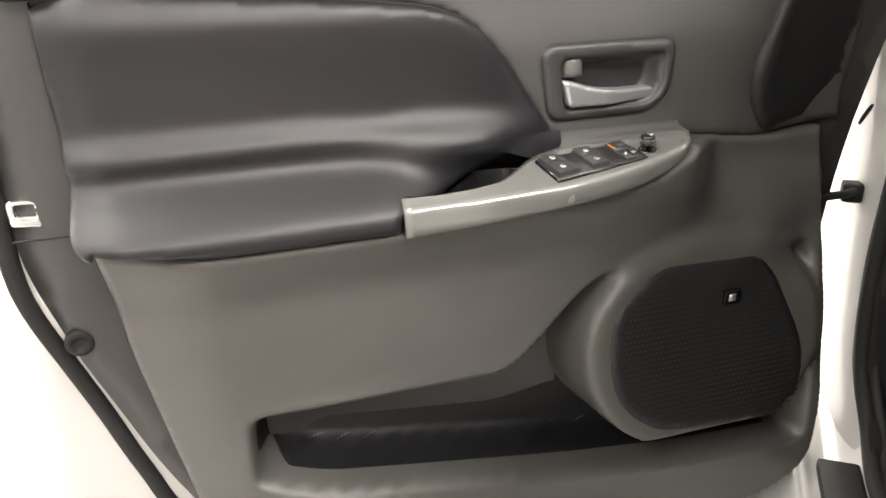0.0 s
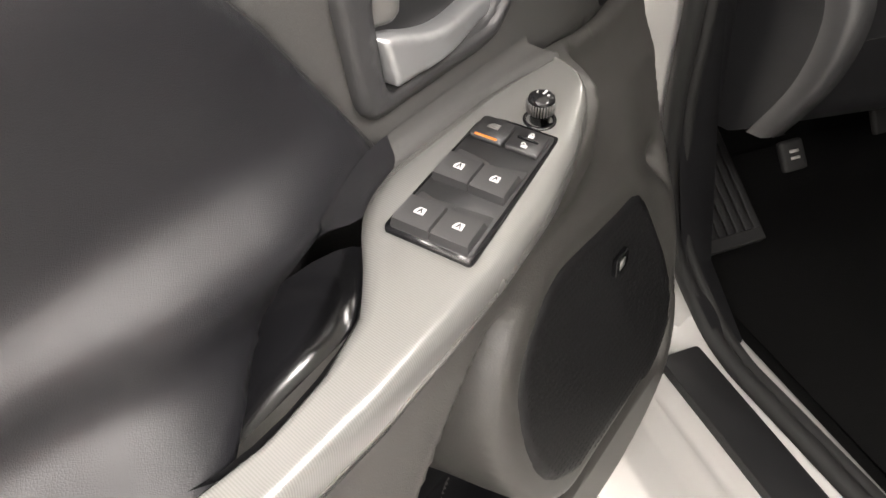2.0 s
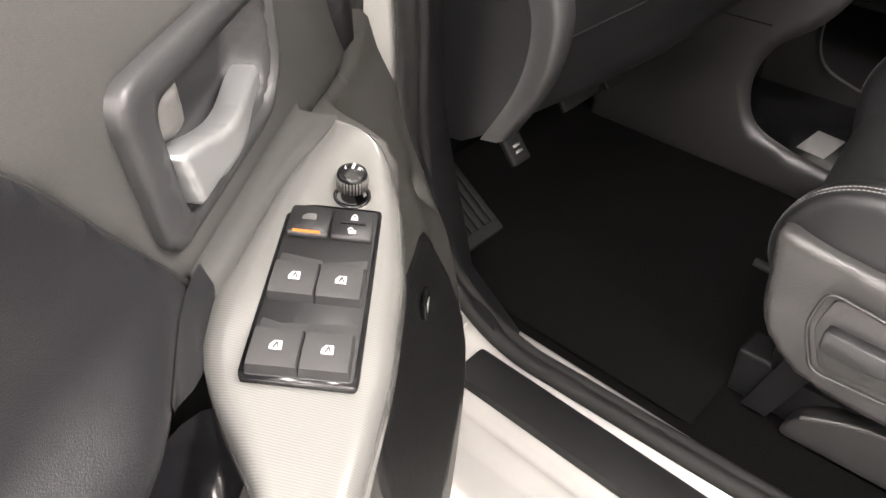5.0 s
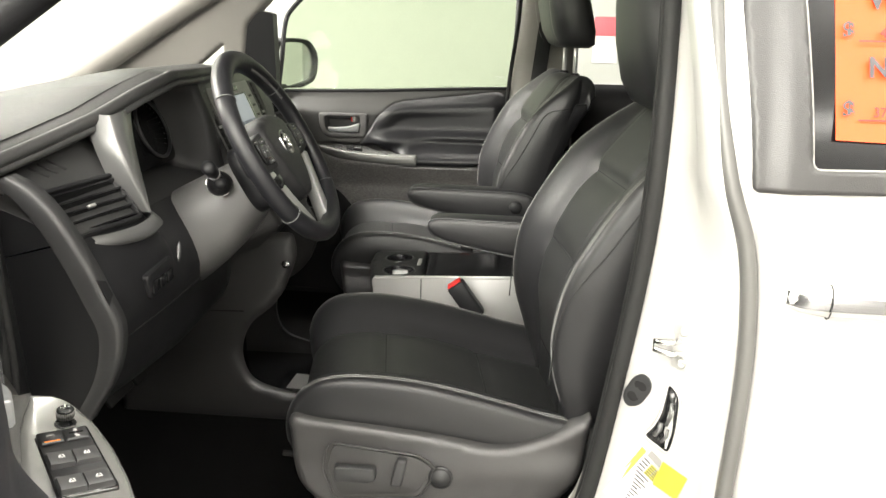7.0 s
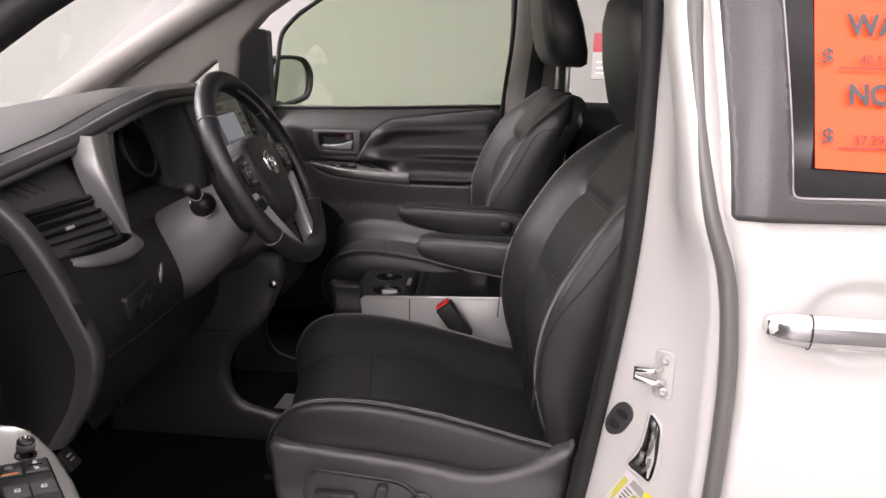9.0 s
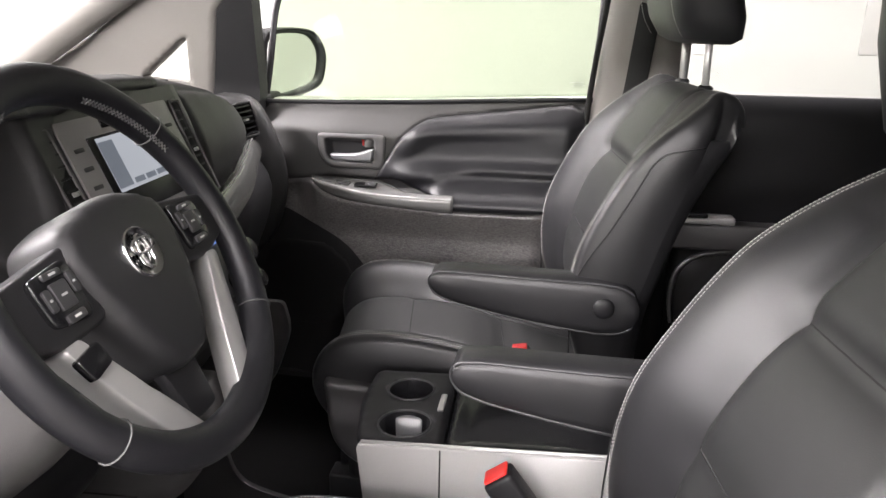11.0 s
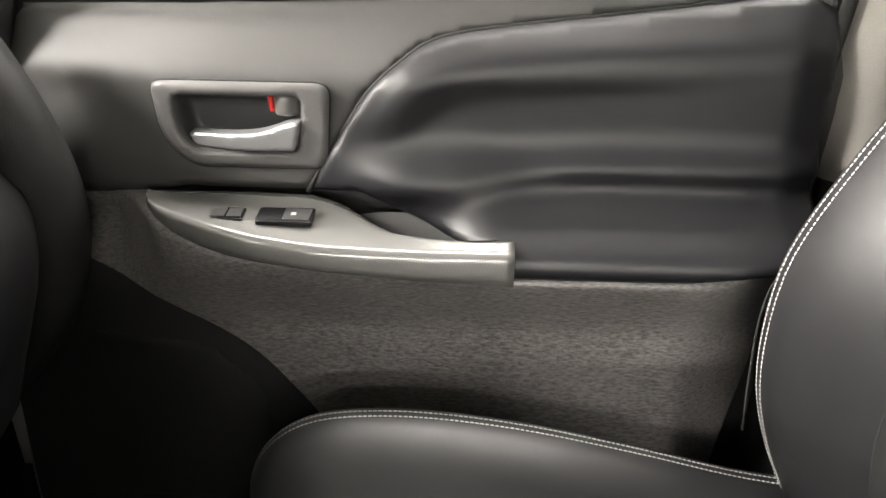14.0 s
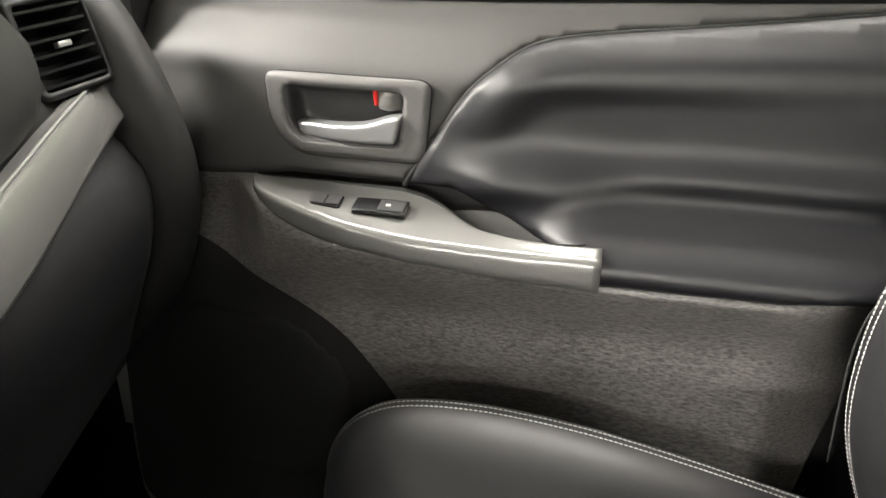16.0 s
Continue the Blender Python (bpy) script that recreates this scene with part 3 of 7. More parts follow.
def lettering(text, size, u, v, mat, parent, name="printed_word", place=on_card, bold=0.0):
    cu = bpy.data.curves.new("print", "FONT")
    cu.body, cu.size, cu.extrude, cu.offset = text, size, 0.0002, bold
    tmp = bpy.data.objects.new("print", cu)
    me = bpy.data.meshes.new_from_object(tmp)
    verts = [place(u + p.co.x, v + p.co.y, 0.0011 + p.co.z) for p in me.vertices]
    faces = [tuple(p.vertices) for p in me.polygons]
    bpy.data.objects.remove(tmp)
    bpy.data.curves.remove(cu)
    bpy.data.meshes.remove(me)
    return part(name, (verts, faces), mat, parent, smooth=False)


lettering("WAS", 0.034, 1.016, 1.382, INK, card, bold=0.0011)
lettering("NOW", 0.032, 1.014, 1.303, INK, card, bold=0.0011)
lettering("$", 0.027, 0.984, 1.347, INK, card, bold=0.0007)
lettering("$", 0.027, 0.984, 1.256, INK, card, bold=0.0007)
lettering("40.528", 0.016, 1.028, 1.348, INK_RED, card)
lettering("37.293", 0.016, 1.020, 1.257, INK_RED, card)
for zl in (1.343, 1.252):
    part("rule_line", prism([(1.003, zl), (1.20, zl), (1.20, zl + 0.0016), (1.003, zl + 0.0016)], on_card, 0.0007, 0.0013), INK_RED, card, smooth=False)
for k in range(9):
    part("handwriting", tube([on_card(0.985 + 0.022 * k + 0.006 * j, 1.432 + 0.005 * ((k * 7 + j * 5) % 3) - 0.0035 * k, 0.001) for j in range(4)], 0.0007, 4), INK_RED, card)
for k in range(3):
    part("handwriting", tube([on_card(1.078 + 0.02 * k + 0.005 * j, 1.258 + 0.006 * ((k + j) % 2), 0.001) for j in range(4)], 0.0007, 4), INK_RED, card)

# striker, plug, slot and labels on the centre pillar


def on_jamb(x, z):
    """A point of the centre pillar's painted face."""
    zs = [r[3][2] for r in pil]
    k = min(max(int(np.searchsorted(zs, z)) - 1, 0), len(pil) - 2)
    f = (z - zs[k]) / (zs[k + 1] - zs[k])
    prof = [np.array(p) * (1 - f) + np.array(q) * f for p, q in zip(pil[k][2:6], pil[k + 1][2:6])]
    y = float(np.interp(x, [p[0] for p in prof], [p[1] for p in prof]))
    return y


def jamb_place(u, v, w):
    return (u - 0.35 * w, on_jamb(u, v) - 0.93 * w, v)


striker = thing("door_striker", (0.84, -0.86, 0.92), "bright steel striker loop on the centre pillar", "striker")
part("striker_plate", prism(rounded([(0.838, 0.888), (0.858, 0.892), (0.858, 0.962), (0.838, 0.958)], 0.008), jamb_place, -0.002, 0.004, 0.002), WHITE, striker, "white painted plate")
part("striker_loop", tube([jamb_place(0.846, 0.932, 0.0), jamb_place(0.836, 0.930, 0.022), jamb_place(0.822, 0.927, 0.034), jamb_place(0.822, 0.917, 0.034), jamb_place(0.838, 0.914, 0.020), jamb_place(0.850, 0.914, 0.0)], 0.005, 8), CHROME, striker, "steel loop")
for zz in (0.902, 0.948):
    part("screw_head", revolve([(0.007, 0), (0.007, 0.003), (0.003, 0.004), (0.001, 0.002)], Matrix.Translation(jamb_place(0.848, zz, 0.004)) @ pose(0, 0, 0, 90, 0, -20), 12), SATIN, striker)
plug_axis = np.array((0.38, 0.925))
plug_line = [np.array((0.8015, 0.829)) + plug_axis * f + np.array((0.925, -0.38)) * g for f, g in ((0.024 * math.sin(a) + (0.006 if math.sin(a) > 0 else -0.006), 0.0125 * math.cos(a)) for a in np.linspace(0, 2 * math.pi, 33)[:-1])]
pj = tagged(part("jamb_plug", prism([tuple(p) for p in plug_line], jamb_place, -0.002, 0.003, 0.002), SWITCH), "oval dark grey rubber plug in the centre pillar", "plug")
for f in (-0.011, 0.011):
    q = np.array((0.8015, 0.829)) + plug_axis * f
    part("plug_boss", prism([(q[0] + 0.0075 * math.cos(a), q[1] + 0.0075 * math.sin(a)) for a in np.linspace(0, 2 * math.pi, 17)[:-1]], jamb_place, 0.002, 0.0042, 0.001), RUBBER, pj)
slot_line = spline([(0.838, 0.862), (0.850, 0.848), (0.851, 0.815), (0.849, 0.785), (0.843, 0.760), (0.829, 0.762), (0.815, 0.769), (0.824, 0.790), (0.831, 0.815), (0.834, 0.84)], 3, True)
slot = tagged(part("wiring_slot", prism([tuple(p) for p in slot_line], jamb_place, -0.001, 0.0012), GLOSS_BLACK), "dark opening with wiring in the centre pillar", "slot")
part("slot_rim", tube([jamb_place(p[0], p[1], 0.001) for p in slot_line], 0.0022, 6, True), WHITE, slot, "white painted rolled edge")
for a, b, w in (((0.842, 0.835), (0.838, 0.800), 0.0028), ((0.832, 0.800), (0.826, 0.778), 0.004), ((0.840, 0.795), (0.834, 0.772), 0.0025)):
    part("connector", tube([jamb_place(*a, 0.002), jamb_place((a[0] + b[0]) / 2 + 0.002, (a[1] + b[1]) / 2, 0.004), jamb_place(*b, 0.002)], w, 8), BLADE, slot, "grey wiring connector")
LABEL_Q = ((0.816, 0.762), (0.848, 0.738), (0.800, 0.640), (0.766, 0.648))
lab = tagged(part("tyre_label", prism([LABEL_Q[0], LABEL_Q[1], LABEL_Q[2], LABEL_Q[3]], jamb_place, 0.0002, 0.0012), material("lilac_label", (0.50, 0.48, 0.50), 0.5, wear=0.15), smooth=False), "pale tyre pressure label with yellow bands on the pillar", "label")


def lp(a, b_, w, q=LABEL_Q):
    p = (np.array(q[0]) * (1 - a) + np.array(q[1]) * a) * (1 - b_) + (np.array(q[3]) * (1 - a) + np.array(q[2]) * a) * b_
    return jamb_place(p[0], p[1], w)


OLIVE = material("olive_yellow_print", (0.42, 0.40, 0.07), 0.5, wear=0.15)
for a0, a1, b0, b1, mt in ((0.05, 0.22, 0.10, 0.92, OLIVE), (0.30, 0.95, 0.03, 0.13, GREY_TRIM), (0.56, 0.74, 0.17, 0.36, OLIVE), (0.77, 0.94, 0.17, 0.36, OLIVE)):
    part("print_block", prism([(a0, b0), (a1, b0), (a1, b1), (a0, b1)], lp, 0.0012, 0.0017), mt, lab, smooth=False)
for k in range(14):
    a1 = 0.52 if k < 4 else 0.90 - 0.06 * (k % 3)
    part("print_line", prism([(0.29, 0.18 + 0.055 * k), (a1, 0.18 + 0.055 * k), (a1, 0.198 + 0.055 * k), (0.29, 0.198 + 0.055 * k)], lp, 0.0012, 0.0015), INK if k % 4 == 0 else SOFT, lab, smooth=False)
for k in range(5):
    part("print_line", prism([(0.58, 0.19 + 0.035 * k), (0.92, 0.19 + 0.035 * k), (0.92, 0.203 + 0.035 * k), (0.58, 0.203 + 0.035 * k)], lp, 0.0016, 0.0019), INK, lab, smooth=False)
tg = tagged(part("sticky_note", prism([(0.838, 0.744), (0.870, 0.730), (0.859, 0.690), (0.828, 0.702)], jamb_place, 0.0018, 0.003), YELLOW, smooth=False), "bright yellow sticky note on the pillar", "note")
# notices on the far wall
for x0, z0, w, red in ((1.32, 1.10, 0.19, True), (2.40, 1.12, 0.2, False)):
    sg = thing("wall_notice", (x0, 4.19, z0), "grey notice with a red heading on the wall" if red else "pale grey notice on the wall", "notice")
    part("notice_sheet", box(x0, x0 + w, 4.19, 4.199, z0, z0 + 0.34, 0.002), GREY_TRIM if not red else material("grey_notice", (0.45, 0.43, 0.43), 0.6, wear=0.1), sg)
    if red:
        part("notice_heading", box(x0, x0 + w, 4.187, 4.191, z0 + 0.20, z0 + 0.34, 0.001), material("dull_red_print", (0.42, 0.07, 0.09), 0.6, wear=0.15), sg)
        for k in range(3):
            part("notice_line", box(x0 + 0.03, x0 + w - 0.04, 4.1865, 4.188, z0 + 0.04 + 0.04 * k, z0 + 0.052 + 0.04 * k), PAPER, sg)

# ---- front doors: one design, built open on the left and shut on the right ----
DOOR_TURN = radians(55.6)


def left_place(u, v, w):
    return (0.07 + math.cos(DOOR_TURN) * u + math.sin(DOOR_TURN) * w, -1.192 - math.sin(DOOR_TURN) * u + math.cos(DOOR_TURN) * w, v)


def right_place(u, v, w):
    dip = -0.012 * sm(1.03, 1.10, v) + np.interp(u, [-0.22, 0.21, 0.66], [-0.020, -0.006, 0.014]) * sm(1.11, 1.15, v) * sm(1.30, 1.18, v)
    return (0.94 * u - 0.014, 0.83 - w + 0.03 * sm(0.0, 0.3, 0.05 - u) + 0.03 * sm(1.06, 1.16, v), v - 0.012 + dip)


TRIM_TOP = [(-0.006, 0.945), (0.03, 0.951), (0.099, 0.953), (0.150, 0.953), (0.187, 0.951), (0.215, 0.937), (0.245, 0.929), (0.30, 0.927), (0.336, 0.925)]
CREASE = [(0.127, 0.945), (0.150, 0.982), (0.170, 1.012), (0.203, 1.061), (0.230, 1.088), (0.261, 1.106), (0.317, 1.117), (0.434, 1.128), (0.637, 1.142)]


def crease_distance(u, v):
    """How far a place on the pad lies below the crease line."""
    best = np.full(np.shape(u), 9.0)
    for a, b in zip(CREASE, CREASE[1:] + [(0.80, 1.154)]):
        dx, dz = b[0] - a[0], b[1] - a[1]
        t = np.clip(((u - a[0]) * dx + (v - a[1]) * dz) / (dx * dx + dz * dz), 0, 1)
        best = np.minimum(best, np.hypot(u - a[0] - t * dx, v - a[1] - t * dz))
    return best


def pad_height(u, v):
    """The padded insert and armrest."""
    base = 0.006 - 0.010 * sm(1.10, 1.15, v)
    ridge = (0.018 + 0.010 * sm(0.38, 0.28, u)) * bump(v, 0.980 - 0.016 * sm(0.45, 0.2, u), 0.019 + 0.006 * sm(0.38, 0.25, u)) * sm(0.13, 0.24, u)
    arm = 0.082 * sm(0.976, 0.904, v) * sm(0.17, 0.352, u) ** 1.5
    under = -0.010 * sm(0.905, 0.880, v)
    return base + ridge + arm + under - 0.02 * sm(0.62, 0.69, u)


def roll_height(u, v):
    """The soft roll that follows the pad's upper edge."""
    d = crease_distance(u, v)
    return (0.009 * sm(0.0, 0.026, d) - 0.009 * sm(0.030, 0.075, d)) * sm(0.15, 0.24, u) * sm(0.985, 1.03, v)


def lower_height(u, v):
    """The lower panel: armrest skirt, speaker swelling and map pocket."""
    skirt = 0.040 + 0.038 * sm(0.80, 0.905, v) * sm(-0.20, 0.06, u)
    front = 0.006 * sm(0.0, -0.12, u) * sm(0.62, 0.80, v) * sm(0.96, 0.90, v)
    fall = -0.045 * sm(0.54, 0.68, u)
    sp = ((u + 0.075) / 0.172) ** 2 + ((v - 0.665) / 0.142) ** 2
    swell = 0.012 * sm(1.40, 0.90, sp)
    top = 0.660 + 0.12 * sm(0.225, 0.055, u)
    bot = np.interp(u, [-0.22, -0.05, 0.10, 0.21, 0.36, 0.52], [0.486, 0.492, 0.510, 0.527, 0.552, 0.578])
    lip = 0.045 * sm(top + 0.03, bot, v) * sm(0.60, 0.42, u)
    pocket = -0.110 * sm(top + 0.006, top - 0.030, v) * sm(bot - 0.010, bot + 0.012, v) * sm(0.535, 0.500, u) * (1 - sm(1.35, 1.05, sp) * sm(0.520, 0.545, v)) * sm(-0.25, -0.22, u)
    whole = skirt + front + fall + swell + lip + pocket
    nose = np.interp(v, [0.40, 0.49, 0.67, 0.76, 0.86, 0.89, 0.94], [0.055, 0.055, 0.046, 0.036, 0.013, 0.0, -0.012])
    k2 = sm(-0.015, -0.10, u) * sm(0.80, 0.915, v)
    whole = whole * (1 - k2) + 0.006 * k2
    k = sm(-0.14, -0.27, u) * sm(0.70, 0.80, v)
    return whole * (1 - k) + nose * k


def plain_height(u, v):
    """The lower panel of the shut door, without its pocket."""
    k2 = sm(-0.015, -0.10, u) * sm(0.80, 0.915, v)
    return (0.040 + 0.038 * sm(0.80, 0.905, v) * sm(-0.20, 0.06, u) - 0.045 * sm(0.54, 0.68, u) + 0.010 * sm(0.70, 0.50, v)) * (1 - k2) + 0.006 * k2


def upper_height(u, v):
    return -0.002 + 0 * u - 0.018 * sm(1.05, 1.15, v) + 0.006 * sm(0.99, 0.93, v) - 0.022 * sm(-0.10, -0.28, u)


def front_door(name, place, label, hand):
    """hand: 1 where place() turns the sheet's face towards the cabin, -1 where it must be turned over."""
    fix = (lambda m: m) if hand > 0 else flip
    low_h = lower_height if hand > 0 else plain_height
    door = thing(name, place(0.2, 0.4, -0.1), label, "car door")

    # outer shell
    rim = rounded([(-0.30, 0.30), (0.66, 0.30), (0.77, 0.36), (0.787, 0.53), (0.777, 0.65), (0.770, 0.80), (0.765, 0.93), (0.752, 1.12), (0.745, 1.155), (-0.44, 1.155), (-0.36, 0.9), (-0.30, 0.5)], [0.05, 0.1, 0.06, 0.06, 0.06, 0.06, 0.06, 0.03, 0.004, 0.004, 0.1, 0.05])
    part("outer_skin", flip(fix(sheet(rim, lambda u, v: -0.125 - 0.03 * bump(v, 0.85, 0.35) + 0.02, place, 0.04, -0.045, 0.0))), WHITE, door, "white painted outer skin")
    flange_hole = rounded([(-0.27, 0.40), (0.40, 0.40), (0.57, 0.455), (0.635, 0.58), (0.68, 0.70), (0.732, 0.83), (0.738, 0.93), (0.725, 1.14), (-0.38, 1.14)], 0.03)
    part("door_flange", fix(sheet(rim, lambda u, v: -0.062 + 0 * u + 0.010 * sm(0.0, 0.03, rim_distance(u, v, rim)), place, 0.012, 0.03, 0.008, [flange_hole])), WHITE, door, "white painted edge of the door")
    inner = rounded([(-0.29, 0.385), (0.40, 0.385), (0.585, 0.45), (0.645, 0.57), (0.690, 0.70), (0.742, 0.83), (0.748, 0.93), (0.735, 1.12), (0.73, 1.15), (-0.40, 1.15), (-0.33, 0.9), (-0.29, 0.5)], [0.05, 0.1, 0.1, 0.1, 0.08, 0.06, 0.06, 0.03, 0.004, 0.004, 0.1, 0.05])
    part("inner_shell", fix(sheet(inner, lambda u, v: 0 * u - 0.030 - 0.02 * sm(0.70, 0.735, u), place, 0.03, 0.09)), HARD, door, "dark grey inner steel")
    seal_line = [(0.740, 1.14), (0.750, 1.0), (0.756, 0.91), (0.756, 0.84), (0.746, 0.79), (0.722, 0.72), (0.698, 0.65), (0.668, 0.555), (0.63, 0.465), (0.53, 0.40), (0.38, 0.375), (-0.25, 0.375)]
    part("weather_strip", tube([place(u, v, -0.052) for u, v in spline(seal_line, 5)], 0.011, 8), RUBBER, door, "black rubber weather strip")
    # lower panel
    lower = rounded([(-0.268, 0.425), (-0.175, 0.378), (0.20, 0.40), (0.575, 0.42), (0.606, 0.557), (0.648, 0.765), (0.655, 0.893), (0.527, 0.886), (0.335, 0.886), (0.151, 0.901), (0.060, 0.908), (0.016, 0.918), (-0.030, 0.941), (-0.075, 0.937), (-0.163, 0.924), (-0.268, 0.926), (-0.264, 0.69), (-0.270, 0.555)], [0.06, 0.05, 0.1, 0.03, 0.05, 0.05, 0.004, 0.05, 0.05, 0.05, 0.03, 0.02, 0.004, 0.02, 0.02, 0.004, 0.03, 0.03])
    part("lower_panel", fix(sheet(lower, low_h, place, 0.0055, 0.03, 0.006)), FELT if hand < 0 else DOOR_LOW, door, "dark grey textured lower panel with a map pocket")
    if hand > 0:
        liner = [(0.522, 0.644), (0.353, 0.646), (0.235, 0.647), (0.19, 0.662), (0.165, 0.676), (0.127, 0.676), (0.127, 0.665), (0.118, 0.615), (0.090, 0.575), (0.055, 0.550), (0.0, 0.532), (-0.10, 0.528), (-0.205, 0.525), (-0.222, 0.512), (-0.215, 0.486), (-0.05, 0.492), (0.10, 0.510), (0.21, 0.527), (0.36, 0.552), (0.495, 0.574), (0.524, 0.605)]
        # near-black sheet following the pocket's hollow, 3 mm above it
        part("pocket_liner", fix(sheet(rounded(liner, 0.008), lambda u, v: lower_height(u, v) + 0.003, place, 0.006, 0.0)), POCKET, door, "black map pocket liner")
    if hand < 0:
        # shade over the shut door's lower front, painted as a black sheet
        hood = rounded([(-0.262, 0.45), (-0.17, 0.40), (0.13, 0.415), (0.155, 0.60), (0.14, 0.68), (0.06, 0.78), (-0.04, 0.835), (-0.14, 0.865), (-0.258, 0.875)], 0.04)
        part("speaker_housing", fix(sheet(hood, lambda u, v: low_h(u, v) + 0.0015, place, 0.0055, 0.0)), GRILLE_AND_SHADE, door, "black plastic speaker housing")
    # upper hard panel with the opening for the handle
    bez = rounded([(0.151, 1.062), (-0.024, 1.060), (-0.020, 0.995), (0.008, 0.974), (0.140, 0.974)], [0.018, 0.018, 0.02, 0.02, 0.018])
    if hand < 0:
        bez = rounded([(0.157, 1.063), (-0.034, 1.062), (-0.029, 1.0), (0.000, 0.970), (0.150, 0.970)], [0.018, 0.018, 0.02, 0.02, 0.018])
    cup = rounded([(0.128, 1.047), (-0.012, 1.046), (-0.008, 1.0), (0.010, 0.985), (0.122, 0.985)], [0.012, 0.012, 0.015, 0.015, 0.012])
    upper = [(-0.30, 0.933), (-0.163, 0.926), (-0.06, 0.937), (-0.006, 0.947), (0.125, 0.947)] + [tuple(p) for p in spline(CREASE, 4)] + [(0.672, 1.1425), (0.69, 1.15), (-0.33, 1.15)]
    part("upper_panel", fix(sheet(upper, upper_height, place, 0.0073, 0.02, 0.003, [rounded([(0.146, 1.057), (-0.020, 1.055), (-0.016, 0.997), (0.010, 0.979), (0.135, 0.979)], 0.014)])), SOFT, door, "grained black upper panel")
    # belt strip
    part("belt_moulding", tube([place(u, 1.152, -0.022) for u in np.linspace(-0.40, 0.70, 12)], 0.014 if hand > 0 else 0.006, 8), DARK, door)
    # padded insert
    pad = [tuple(p) for p in spline(CREASE, 4)] + [tuple(p) for p in rounded([(0.672, 1.1435), (0.672, 1.06), (0.667, 0.96), (0.668, 0.915), (0.648, 0.897)], [0.012, 0.01, 0.01, 0.02, 0.012])] + [(0.527, 0.890), (0.342, 0.889), (0.340, 0.905), (0.325, 0.913), (0.28, 0.918), (0.22, 0.934), (0.187, 0.950)]
    part("padded_insert", fix(sheet(pad, lambda u, v: pad_height(u, v) + (0.30 if hand > 0 else 1.0) * roll_height(u, v), place, 0.0063, 0.03, 0.004)), LEATHER, door, "black grained leather insert with an armrest")
    part("crease_seam", tube([place(u, v, float(upper_height(np.array([u]), np.array([v]))[0]) + 0.001) for u, v in spline(CREASE, 4)], 0.0026, 6), SEAM, door)
    # handle: frame, recess, lever, lock
    surround = sheet(bez, lambda u, v: 0 * u + 0.006, place, 0.006, 0.012, 0.003, [cup])
    part("handle_surround", fix(surround), SWITCH if hand > 0 else COLUMN_GREY, door, "dark grey plastic surround")
    if hand < 0:
        part("surround_gap", tube([place(u, v, 0.0015) for u, v in bez], 0.0016, 6, True), SEAM, door)
    recess = sheet(rounded([(0.132, 1.051), (-0.016, 1.050), (-0.012, 0.998), (0.008, 0.981), (0.126, 0.981)], 0.012), lambda u, v: 0.002 - 0.024 * sm(0, 0.014, rim_distance(u, v, cup)) * inside(u, v, cup), place, 0.005, 0.0)
    hr = part("handle_recess", fix(recess), SWITCH, door)
    lever = rounded([(0.126, 1.022), (0.112, 1.0195), (0.085, 1.010), (0.045, 1.005), (0.0, 1.003), (0.002, 0.992), (0.006, 0.988), (0.117, 0.990)], [0.003, 0.02, 0.02, 0.02, 0.004, 0.003, 0.004, 0.004])
    lo = sheet(lever, lambda u, v: 0.012 - 0.014 * sm(0.08, 0.0, u), place, 0.0028, 0.012, 0.003)
    part("handle_lever", fix(lo), LEVER, door, "satin silver door handle lever")
    lock = sheet(rounded([(0.124, 1.046), (0.096, 1.046), (0.097, 1.024), (0.123, 1.024)], 0.003), lambda u, v: 0.000 + 0.006 * bump(u, 0.110, 0.010), place, 0.004, 0.02, 0.003)
    part("lock_knob", fix(lock), RIM_GREY, door, "grey lock knob")
    if hand < 0:
        part("lock_flag", fix(sheet([(0.095, 1.045), (0.090, 1.045), (0.092, 1.027), (0.096, 1.027)], lambda u, v: 0 * u - 0.002, place, 0.004, 0.012)), RED, door, "red flag of the lock")
    # silver switch panel on the armrest
    rows = []
    for u in np.concatenate([np.linspace(-0.033, 0.02, 12), np.linspace(0.03, 0.338, 36)]):
        w0 = float(np.interp(u, [-0.033, 0.007, 0.036, 0.13, 0.155, 0.175, 0.201, 0.222, 0.26, 0.30, 0.338], [0.027, 0.017, 0.012, 0.009, 0.013, 0.024, 0.047, 0.062, 0.073, 0.076, 0.070]))
        w1 = float(np.interp(u, [-0.033, -0.030, -0.024, -0.014, 0.0, 0.035, 0.086, 0.14, 0.25, 0.338], [0.030, 0.041, 0.052, 0.062, 0.070, 0.083, 0.094, 0.099, 0.100, 0.094]))
        zt0 = float(np.interp(u, [-0.033, 0.13, 0.17, 0.22, 0.338], [0.951, 0.946, 0.940, 0.931, 0.928]))
        zt1 = float(np.interp(u, [-0.033, 0.035, 0.09, 0.16, 0.338], [0.950, 0.941, 0.934, 0.928, 0.923]))
        zb = float(np.interp(u, [-0.033, -0.02, 0.0, 0.016, 0.06, 0.151, 0.338], [0.946, 0.936, 0.926, 0.920, 0.911, 0.903, 0.889]))
        row = [(u, zt0 - 0.03, w0 - 0.002), (u, zt0 - 0.002, w0)]
        r = min(0.010, 0.45 * (zt1 - zb), 0.4 * (w1 - w0))
        for k in range(1, 7):
            t = k / 7
            row.append((u, zt0 + (zt1 - zt0) * t, w0 + (w1 - r - w0) * t))
        for a in np.linspace(0, math.pi / 2, 6):
            row.append((u, zt1 - r + r * math.cos(a), w1 - r + r * math.sin(a)))
        row.append((u, (zt1 - r + zb) / 2, w1 + 0.001))
